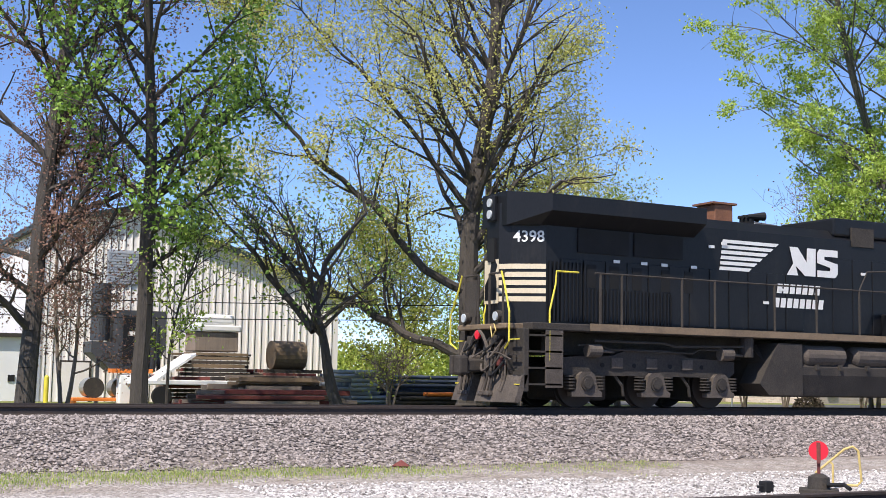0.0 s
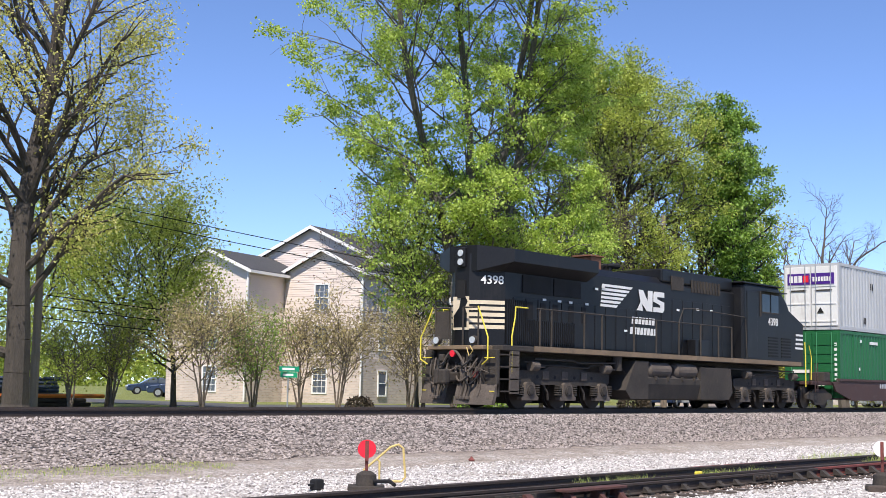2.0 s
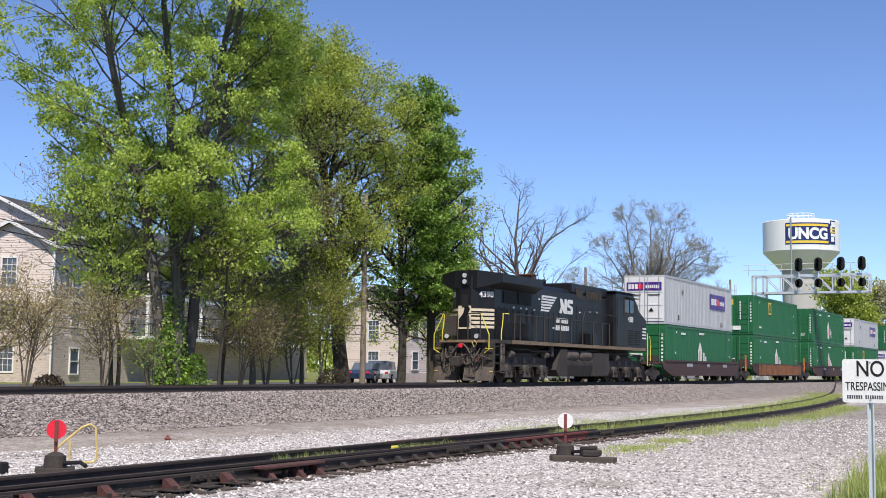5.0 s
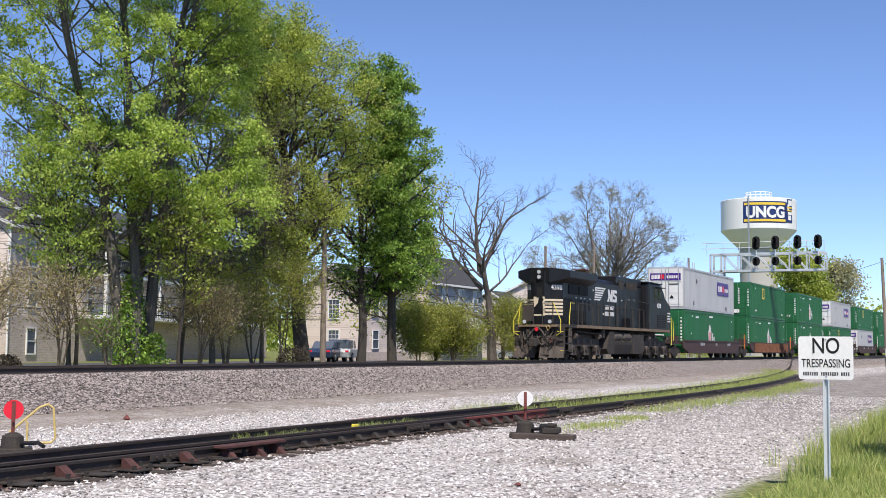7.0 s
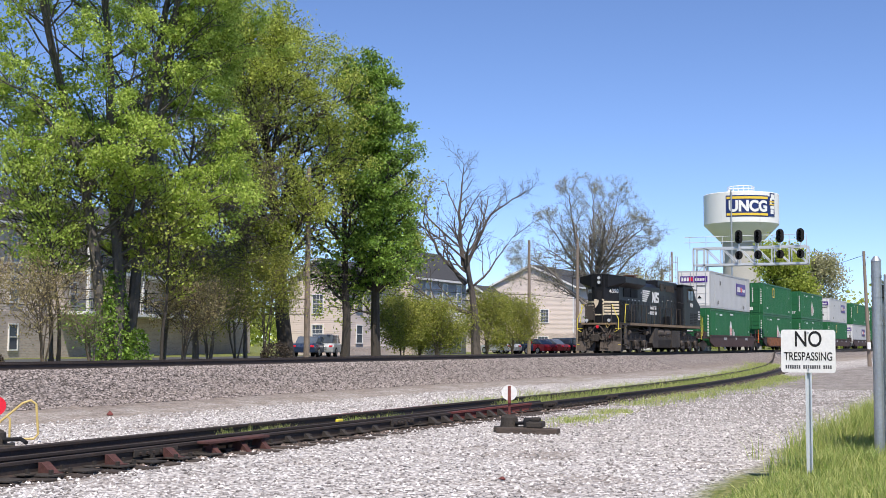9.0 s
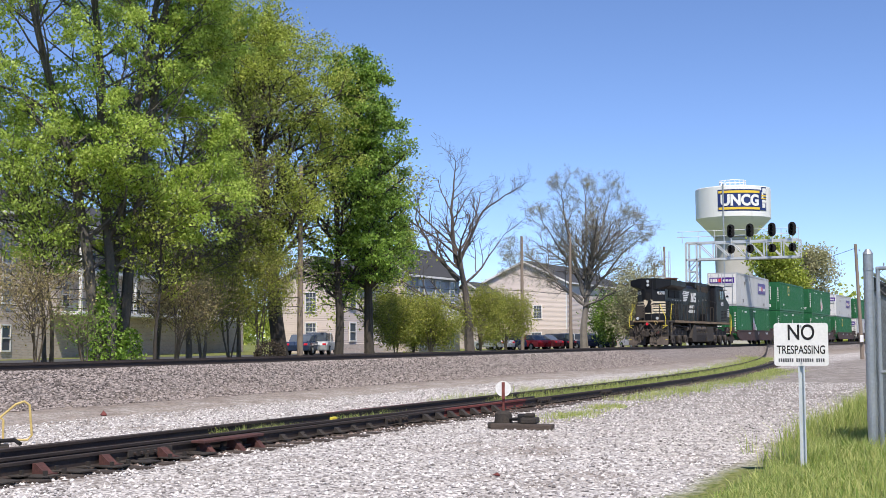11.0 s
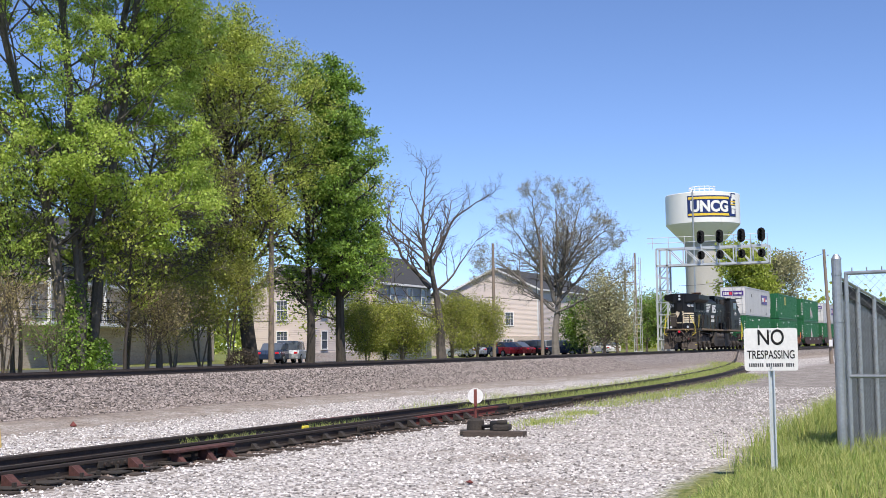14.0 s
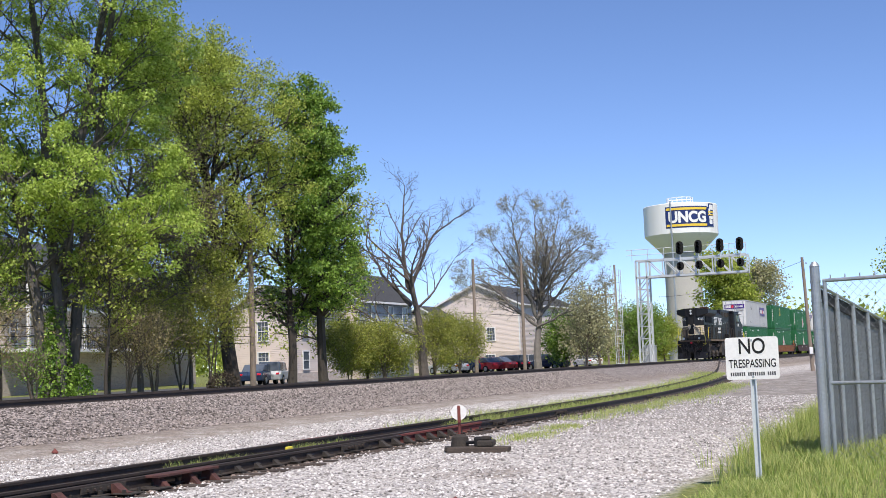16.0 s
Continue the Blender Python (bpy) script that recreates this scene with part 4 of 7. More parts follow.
    # handrails
    for s in (-1.45, 1.45):
        rail = B()
        pipe(rail, [(1.1, s, 3.05), (13.2, s, 3.05)], 0.022, 6)
        part("handrail", rail, GRIME, lo)
        for x in (1.25, 1.85, 3.6, 4.6, 6.5, 7.9, 9.4, 10.9, 12.2, 13.2):
            part("stanchion", pipe(B(), [(x, s, 1.75), (x, s, 3.05)], 0.032, 6), GRIME, lo)
        part("grab_rail", pipe(B(), [(0.95, s, 3.04), (0.35, s, 3.04), (0.33, s, 2.75), (0.18, s * 1.0, 2.15), (0.18, s, 1.05)], 0.022, 8), YELLOW, lo, "yellow grab rail")
        part("grab_rail", pipe(B(), [(-0.2, s * 0.62, 3.02), (-0.2, s * 0.72, 2.7), (-0.25, s * 0.92, 2.1), (-0.25, s * 0.92, 1.45), (-0.2, s * 0.75, 1.3)], 0.022, 8), YELLOW, lo, "yellow grab rail")
        part("grab_rail", pipe(B(), [(19.35, s, 2.75), (19.4, s, 2.2), (19.4, s, 0.9)], 0.022, 8), YELLOW, lo, "yellow grab rail")
        part("grab_rail", pipe(B(), [(19.75, s, 2.6), (19.95, s, 2.1), (19.9, s, 1.2)], 0.022, 8), YELLOW, lo, "yellow grab rail")
    for s in (-1, 1):
        for y in (0.25, 0.85):
            part("end_rail_post", pipe(B(), [(-0.22, s * y, 1.85), (-0.22, s * y, 3.0)], 0.03, 6), GRIME, lo)
    part("end_rail", pipe(B(), [(-0.22, -0.9, 3.0), (-0.22, -0.25, 3.0)], 0.025, 6), GRIME, lo)
    part("end_rail", pipe(B(), [(-0.22, 0.25, 3.0), (-0.22, 0.9, 3.0)], 0.025, 6), GRIME, lo)
    part("chain_gate", box(B(), -0.24, -0.2, 0.3, 0.8, 2.05, 2.9), GRIME, lo)
    # rear platform, steps, coupler, hoses
    part("end_plate", box(B(), -0.3, 0.2, -1.1, 1.1, 1.74, 1.86, 0.02), SILL, lo, "tan edged rear platform")
    part("rear_plate", box(B(), -0.02, 0.12, -1.42, 1.42, 0.35, 1.75, 0.02), GRIME, lo)
    pl = B()
    for s in (-1, 1):
        va = [(-0.45, s * 0.18), (-0.1, s * 0.18), (0.0, s * 1.42), (-0.15, s * 1.42)]
        lo_v = [pl.verts.new((x - 0.1, y, 0.12)) for x, y in va]
        hi_v = [pl.verts.new((x + 0.1, y, 0.72)) for x, y in va]
        pl.faces.new(lo_v)
        pl.faces.new(hi_v)
        for i in range(4):
            pl.faces.new((lo_v[i], lo_v[(i + 1) % 4], hi_v[(i + 1) % 4], hi_v[i]))
    bmesh.ops.recalc_face_normals(pl, faces=pl.faces[:])
    part("snow_plough", pl, TRUCKM, lo)
    for s in (-1, 1):
        part("step_side", box(B(), 0.52, 0.98, s * 1.47, s * 1.44, 0.45, 1.74), TRUCKM, lo)
        for k in range(4):
            part("step", box(B(), 0.1, 0.95, s * 1.05, s * 1.47, 0.5 + k * 0.36, 0.54 + k * 0.36), GRIME, lo)
            part("step_edge", box(B(), -0.16, -0.12, s * 1.05, s * 1.42, 0.5 + k * 0.33, 0.525 + k * 0.33), YELLOW if k in (0, 3) else GRIME, lo)
        part("step_side", box(B(), -0.16, 0.0, s * 0.95, s * 0.98, 0.45, 1.74), GRIME, lo)
    cp = B()
    box(cp, -0.75, 0.0, -0.14, 0.14, 0.78, 1.06, 0.04)
    box(cp, -0.95, -0.7, -0.2, 0.2, 0.7, 1.14, 0.06)
    box(cp, -1.0, -0.85, 0.05, 0.2, 0.7, 1.14, 0.03)
    part("coupler", cp, GRIME, lo)
    for k, (y0, y1, z, sag) in enumerate(((-0.75, 0.1, 1.35, 0.55), (-0.2, 0.85, 1.45, 0.7), (0.35, 1.1, 1.3, 0.6), (-1.0, -0.35, 1.2, 0.5), (0.55, 0.6, 1.2, 0.75))):
        pts = [(-0.12 - 0.3 * math.sin(math.pi * i / 10), y0 + (y1 - y0) * i / 10, z - sag * math.sin(math.pi * i / 10)) for i in range(11)]
        part("air_hose", pipe(B(), pts, 0.032, 6), DARK if k % 2 else TRUCKM, lo)
    pts = [(-0.35, -0.5 + i * 0.1, 1.15 + 0.55 * math.sin(math.pi * i / 10)) for i in range(11)]
    part("jumper_cable", pipe(B(), pts, 0.04, 6), TRUCKM, lo)
    for y in (-0.95, -0.85, -0.75, 0.78, 0.88, 0.98):
        part("brake_pipe", pipe(B(), [(-0.18, y, 1.3), (-0.22, y, 0.6), (-0.3, y * 0.97, 0.35)], 0.025, 6), TRUCKM, lo)
    for s in (-1, 1):
        for k in range(4):
            y = s * (0.3 + k * 0.13)
            part("brake_pipe", pipe(B(), [(-0.2, y, 1.5 - 0.05 * k), (-0.32, y * 1.02, 1.1), (-0.36, y, 0.62 + 0.04 * k), (-0.44, y * 0.95, 0.34)], 0.03, 7), (TRUCKM, GRIME)[k % 2], lo)
            part("hose_coupling", box(B(), -0.5, -0.38, y * 0.95 - 0.05, y * 0.95 + 0.05, 0.26, 0.36, 0.015), TRUCKM, lo)
        for k in range(3):
            pts = [(-0.2 - 0.26 * math.sin(math.pi * i / 8), s * (0.25 + k * 0.16) + s * 0.42 * i / 8, 1.55 - 0.06 * k - (0.3 + 0.12 * k) * math.sin(math.pi * i / 8)) for i in range(9)]
            part("air_hose", pipe(B(), pts, 0.026, 6), (DARK, TRUCKM, GRIME)[k], lo)
        part("receptacle", box(B(), -0.3, -0.05, s * 0.55 - 0.1, s * 0.55 + 0.1, 1.38, 1.6, 0.03), GRIME, lo)
        part("buffer_casting", box(B(), -0.35, -0.05, s * 0.36 - 0.12, s * 0.36 + 0.12, 0.82, 1.16, 0.04), TRUCKM, lo)
    part("uncoupling_lever", pipe(B(), [(-0.3, -1.35, 1.05), (-0.34, -0.9, 1.2), (-0.36, -0.2, 1.24), (-0.5, 0.0, 1.1)], 0.02, 6), TRUCKM, lo)
    part("glad_hand_box", box(B(), -0.28, -0.05, -0.88, -0.6, 0.9, 1.1, 0.03), RUSTRED, lo, "rusty box")
    part("marker_disc", disc(B(), (-0.36, 0.02, 1.62), (1, 0, 0), 0.1, 0.06), RED, lo, "red marker")
    part("yellow_cable", pipe(B(), [(-0.3, -0.6, 1.86), (-0.34, -0.75, 1.7), (-0.36, -0.62, 1.55), (-0.33, -0.5, 1.8)], 0.016, 6), OCHRE, lo)
    for s in (-0.72, 0.72):
        part("ditch_light", disc(B(), (-0.26, s, 2.02), (1, 0, 0), 0.13, 0.14), GRIME, lo)
        part("lamp_glass", disc(B(), (-0.34, s, 2.02), (1, 0, 0), 0.1, 0.04), SILVER, lo, smooth=False)
    part("headlight_case", box(B(), 0.44, 0.56, -0.16, 0.16, 4.02, 4.62, 0.03), BLACK, lo)
    for z in (4.18, 4.45):
        part("headlight", disc(B(), (0.43, 0.0, z), (1, 0, 0), 0.1, 0.05), SILVER, lo, "round headlight")
    part("sand_hatch", box(B(), 0.5, 0.56, -0.15, 0.15, 3.3, 3.85), DARK, lo)
    # fuel tank and air reservoirs
    bm = B()
    prism(bm, [(-1.42, 0.85), (-1.42, 1.05), (-0.7, 1.6), (0.7, 1.6), (1.42, 1.05), (1.42, 0.85), (1.15, 0.3), (-1.15, 0.3)], "x", 6.3, 13.2)
    part("fuel_tank", bm, GRIME, lo)
    part("tank_end_box", prism(B(), [(6.0, 0.62), (6.3, 0.34), (7.4, 0.34), (7.4, 1.62), (6.6, 1.62)], "y", -1.45, -0.7), GRIME, lo)
    part("tank_end_box", prism(B(), [(10.9, 0.34), (12.95, 0.34), (13.25, 0.6), (13.1, 1.5), (10.9, 1.5)], "y", -1.45, -0.7), GRIME, lo)
    part("tank_side", prism(B(), [(-1.44, 0.85), (-1.44, 1.0), (-1.2, 1.0), (-1.0, 0.34), (-1.3, 0.34)], "x", 7.4, 10.9), GRIME, lo)
    for x in (7.5, 9.25):
        bm = tube(B(), (x + 0.12, -1.2, 1.33), (x + 1.4, -1.2, 1.33), 0.27, n=18)
        tube(bm, (x, -1.2, 1.33), (x + 0.12, -1.2, 1.33), 0.16, 0.27, 18)
        tube(bm, (x + 1.4, -1.2, 1.33), (x + 1.52, -1.2, 1.33), 0.27, 0.16, 18)
        ar = part("air_reservoir", bm, TRUCKM, lo)
        for u in (0.4, 1.2):
            part("strap", box(B(), x + u - 0.04, x + u + 0.04, -1.49, -0.95, 0.98, 1.12), GRIME, ar)
    part("air_filter", tube(B(), (5.75, -1.25, 1.25), (5.75, -1.25, 1.72), 0.17, n=14), GRIME, lo)
    part("conduit", pipe(B(), [(1.2, -1.3, 1.52), (3.2, -1.3, 1.52), (3.5, -1.3, 1.45), (5.6, -1.3, 1.5)], 0.03, 6), GRIME, lo)
    part("conduit", pipe(B(), [(13.3, -1.3, 1.5), (18.6, -1.3, 1.5)], 0.03, 6), GRIME, lo)
    # two trucks
    wheel_me = mesh_of("wheel", tube(tube(B(), (0, -0.07, 0), (0, 0.07, 0), 0.52, 0.52, 24), (0, 0.05, 0), (0, 0.09, 0), 0.56, 0.56, 24), WHEELM)
    for x0 in (0.9, 14.4):
        side = [(-0.35, 0.74), (4.45, 0.74), (4.62, 0.86), (4.62, 1.12), (4.2, 1.16), (3.2, 1.2), (2.75, 1.36), (1.45, 1.36), (1.0, 1.2), (-0.1, 1.16), (-0.5, 1.12), (-0.5, 0.86)]
        for s in (1.0, -1.18):
            truck = part("truck_frame", prism(B(), [(x0 - 0.1 + u, v) for u, v in side], "y", s, s + 0.18), GRIME, lo)
        for u in (1.0, 2.0, 3.05):
            part("frame_pad", box(B(), x0 + u - 0.16, x0 + u + 0.16, -1.215, -1.17, 0.9, 1.16, 0.015), TRUCKM, truck)
        for u in (0.6, 1.5, 2.55, 3.5):
            part("frame_hole", disc(B(), (x0 + u, -1.183, 0.98), (0, 1, 0), 0.055, 0.012, 12), PITCH, truck)
        part("brake_rod", pipe(B(), [(x0 - 0.1, -1.24, 1.42), (x0 + 0.5, -1.24, 1.42), (x0 + 0.75, -1.24, 1.34), (x0 + 3.2, -1.24, 1.3), (x0 + 3.4, -1.24, 1.4), (x0 + 4.2, -1.24, 1.4)], 0.022, 6), GRIME, truck)
        for u in (0.95, 2.9):
            part("brake_lever", pipe(B(), [(x0 + u, -1.1, 0.8), (x0 + u + 0.25, -1.12, 0.5), (x0 + u + 0.3, -1.1, 0.28)], 0.04, 6), GRIME, truck)
        for k in range(3):
            part("traction_motor", box(B(), x0 - 0.3 + k * 1.95, x0 + 1.1 + k * 1.5, -0.66, 0.66, 0.16, 0.86, 0.08), GRIME, lo)
        part("truck_bolster", box(B(), x0 + 0.4, x0 + 3.6, -1.0, 1.0, 0.75, 1.2), GRIME, lo)
        for k in range(3):
            xa = x0 + 0.1 + k * 1.95
            jb = B()
            prism(jb, [(xa - 0.40, 0.26), (xa + 0.40, 0.26), (xa + 0.42, 0.36), (xa + 0.3, 0.42), (xa + 0.22, 0.74), (xa + 0.13, 0.82), (xa - 0.13, 0.82), (xa - 0.22, 0.74), (xa - 0.3, 0.42), (xa - 0.42, 0.36)], "y", -1.3, -1.1)
            part("journal_box", jb, TRUCKM, truck)
            part("bearing", tube(tube(B(), (xa, -1.335, 0.56), (xa, -1.29, 0.56), 0.17, n=18), (xa, -1.36, 0.56), (xa, -1.33, 0.56), 0.12, n=12), GRIME, truck)
            for e in (-0.3, 0.3):
                spring = B()
                for q in range(5):
                    tube(spring, (xa + e * 1.35, -1.2, 0.42 + q * 0.07), (xa + e * 1.35, -1.2, 0.455 + q * 0.07), 0.13, n=12)
                part("coil_spring", spring, GRIME, truck)
            for s in (-0.79, 0.79):
                w = new("wheel", wheel_me)
                w.parent = lo
                w.matrix_basis = pose(xa, s, 0.52)
                WHEELS.append((w, (xa, s, 0.52), 0.52))
        for u in (0.0, 3.9):
            bc = tube(B(), (x0 + u + 0.1, -1.28, 1.3), (x0 + u + 0.45, -1.28, 1.3), 0.15, n=14)
            tube(bc, (x0 + u + 0.45, -1.28, 1.3), (x0 + u + 0.85, -1.28, 1.28), 0.03, n=8)
            part("brake_cylinder", bc, TRUCKM, lo)
    shift = {"hose_coupling": -0.75, "receptacle": -0.75, "buffer_casting": -0.75, "uncoupling_lever": -0.75, "end_plate": -0.75, "rear_plate": -0.75, "snow_plough": -0.75, "step_side": -0.75, "step": -0.75, "step_edge": -0.75, "coupler": -0.75, "air_hose": -0.75,
             "jumper_cable": -0.75, "brake_pipe": -0.75, "glad_hand_box": -0.75, "marker_disc": -0.75, "yellow_cable": -0.75, "ditch_light": -0.75, "lamp_glass": -0.75,
             "end_rail_post": -0.75, "end_rail": -0.75, "chain_gate": -0.75, "headlight_case": -1.28, "headlight": -1.28, "sand_hatch": -1.30}
    for ob in lo.children:
        dx = shift.get(ob.name.split(".")[0], 0.0)
        if ob.name.startswith("grab_rail"):
            x = ob.data.vertices[0].co.x
            dx = -0.3 if 0 < x < 2 else (-0.85 if x < 0 else 0.0)
        if dx:
            ob.matrix_basis = pose(dx, 0, 0.22 if "headlight" in ob.name else 0)
    TRAIN.append((lo, 0.0))


WHEELS = []
CLEN, CW, CH = 15.0, 2.6, 2.95


def container_shell():
    """Corrugated walls, frame and doors of one box, as bmeshes; its base is at z = 0."""
    walls = B()
    n = 46
    for s in (-1, 1):
        y_out, y_in = s * (CW / 2 - 0.012), s * (CW / 2 - 0.045)
        prev = None
        for i in range(n * 4 + 1):
            x = 0.2 + (CLEN - 0.4) * i / (n * 4)
            y = y_out if i % 4 in (0, 1) else y_in
            pair = (walls.verts.new((x, y, 0.16)), walls.verts.new((x, y, CH - 0.12)))
            if prev:
                walls.faces.new((prev[0], pair[0], pair[1], prev[1]))
            prev = pair
    box(walls, 0.03, CLEN - 0.03, -CW / 2 + 0.06, CW / 2 - 0.06, 0.04, CH - 0.02)
    frame_ = B()
    for s in (-1, 1):
        y0, y1 = s * (CW / 2 - 0.09), s * CW / 2
        box(frame_, 0.0, CLEN, y0, y1, CH - 0.13, CH)
        box(frame_, 0.0, CLEN, y0, y1, 0.0, 0.17)
        for x in (0.0, CLEN - 0.16, 1.45, CLEN - 1.6):
            box(frame_, x, x + 0.16, y0, y1 + s * 0.002, 0.17, CH - 0.13)
    for x in (0.0, CLEN - 0.1):
        box(frame_, x, x + 0.1, -CW / 2 + 0.09, CW / 2 - 0.09, CH - 0.13, CH)
        box(frame_, x, x + 0.1, -CW / 2 + 0.09, CW / 2 - 0.09, 0.0, 0.17)
    return walls, frame_


_w, _f = container_shell()
SHELL = {}
for _n, _m in (("grey", CGREY), ("green", GREEN)):
    SHELL[_n] = (mesh_of("wall", _w.copy(), _m), mesh_of("frame", _f.copy(), _m))


def build_container(s, z, colour, livery, door_rear=True):
    m_door = CWHITE if colour == "grey" else GREEN
    words = {"grey": "grey corrugated shipping container with purple panel", "green": "green corrugated shipping container with white markings"}[colour]
    c = thing("shipping_container", pose(0, Y0, Z0 + z), words + (", stacked on top" if z > 2 else ", set in a well car"), "container", "double-stacked containers")
    for nm, me in zip(("wall", "frame"), SHELL[colour]):
        ob = new(nm, me)
        ob.parent = c
    for k in (-1, 1):
        d = part("door", box(B(), -0.04, 0.02, k * 0.03 if k > 0 else -1.22, 1.22 if k > 0 else -0.03, 0.17, CH - 0.13, 0.01), m_door, c)
        for j in range(6 if colour == "green" else 3):
            zz = 0.35 + j * (CH - 0.6) / (6 if colour == "green" else 3)
            part("door_rib", box(B(), -0.065, -0.03, min(k * 0.08, k * 1.16), max(k * 0.08, k * 1.16), zz, zz + 0.05), m_door, d)
        for y in (0.25, 0.95):
            part("lock_bar", pipe(B(), [(-0.09, k * y, 0.1), (-0.09, k * y, CH - 0.08)], 0.022, 6), STEEL if colour == "grey" else GREENL, d)
    if livery == "purple":
        for y0, y1 in ((-1.1, -0.04), (0.04, 1.1)):
            part("purple_panel", box(B(), -0.07, -0.045, y0, y1, 2.02, 2.52), PURPLE, c)
        for j in range(3):
            decal("letter_bar", rect(0.17, 0.3), WHITE, c, rear_m(-0.075, 0.92 - j * 0.22, 2.27))
        decal("letter_bar", rect(0.26, 0.3), RED, c, rear_m(-0.075, 0.22, 2.27))
        for j in range(7):
            decal("letter_bar", rect(0.09, 0.2), WHITE, c, rear_m(-0.075, -0.15 - j * 0.13, 2.25))
        for k, yy in ((0, 0.6), (1, -0.6)):
            decal("stain_bar", rect(0.8, 0.06), GRIME, c, rear_m(-0.07, yy, 1.75))
        decal("hazard_triangle", [(-0.16, 0), (0.16, 0), (0, 0.24)], DARK, c, rear_m(-0.07, -0.45, 0.75))
        part("purple_panel", box(B(), 9.6, 13.2, -CW / 2 - 0.012, -CW / 2 + 0.01, 1.35, 2.35), PURPLE, c, "purple side panel")
        for j in range(3):
            decal("letter_bar", rect(0.34, 0.42), WHITE, c, side_m(10.05 + j * 0.42, -CW / 2 - 0.014, 1.85))
        decal("letter_bar", rect(0.5, 0.42), RED, c, side_m(11.45, -CW / 2 - 0.014, 1.85))
        for j in range(6):
            decal("letter_bar", rect(0.12, 0.26), WHITE, c, side_m(11.95 + j * 0.19, -CW / 2 - 0.014, 1.8))
        for x, z1 in ((3.4, 2.1), (3.6, 2.1), (2.6, 0.5), (2.75, 0.5), (12.2, 0.35), (12.5, 0.35)):
            decal("marking_bar", rect(0.08, 0.3), DARK, c, side_m(x, -CW / 2 - 0.004, z1))
    elif livery == "hub":
        for k, (x, w) in enumerate(((7.2, 0.0),)):
            decal("emblem", [(-0.35, -0.75), (0.35, -0.75), (0.45, 0.35), (0.0, 0.95), (-0.45, 0.35)], WHITE, c, side_m(7.2, -CW / 2 - 0.006, 1.15), 0.006, "white shield-shaped emblem")
            for y in (-0.15, 0.15):
                decal("emblem_bar", rect(0.1, 0.8), RED, c, side_m(7.2 + y, -CW / 2 - 0.014, 1.1), 0.004)
            for y in (0.75, 1.15):
                decal("letter_bar", rect(0.28, 0.6), WHITE, c, side_m(7.3 + y, -CW / 2 - 0.006, 0.85 + 0.25 * (y < 1)))
        for x, z1, w in ((2.2, 2.55, 0.2), (3.6, 2.5, 0.9), (7.6, 2.6, 1.1), (2.0, 1.3, 0.14), (14.2, 2.4, 0.14), (14.2, 1.2, 0.14)):
            decal("marking_bar", rect(w, 0.13), WHITE, c, side_m(x, -CW / 2 - 0.006, z1))
        for j in range(8):
            decal("marking_bar", rect(0.12, 0.13), WHITE, c, rear_m(-0.05, -1.12, 0.8 + j * 0.22))
        decal("marking_bar", rect(0.8, 0.14), WHITE, c, rear_m(-0.075, 0.5, 1.15))
        letters("53'", 0.34, WHITE, c, rear_m(-0.076, -0.5, 0.62), name="length_mark")
    elif livery == "square":
        decal("marking_panel", rect(0.95, 0.42), GOLD, c, rear_m(-0.1, 0.65, 2.45))
        decal("marking_panel", rect(0.75, 0.3), WHITE, c, rear_m(-0.1, 0.0, 0.5))
        letters("53'", 0.34, WHITE, c, rear_m(-0.1, 0.6, 1.7), name="length_mark")
        for j in range(7):
            decal("marking_bar", rect(0.1, 0.14), WHITE, c, rear_m(-0.1, -0.35, 1.2 + j * 0.2))
            decal("marking_bar", rect(0.1, 0.14), WHITE, c, rear_m(-0.05, -1.12, 1.0 + j * 0.22))
        decal("marking_panel", rect(0.9, 0.95), GOLD, c, side_m(5.2, -CW / 2 - 0.006, 2.15), 0.005)
        decal("marking_panel", rect(0.55, 0.7), GREEN, c, side_m(5.2, -CW / 2 - 0.012, 2.15), 0.005)
        for x, z1, w in ((2.0, 2.5, 0.15), (2.1, 0.6, 0.7), (13.5, 1.9, 0.15), (13.4, 0.5, 0.6)):
            decal("marking_bar", rect(w, 0.14), WHITE, c, side_m(x, -CW / 2 - 0.006, z1))
    TRAIN.append((c, s))
    return c


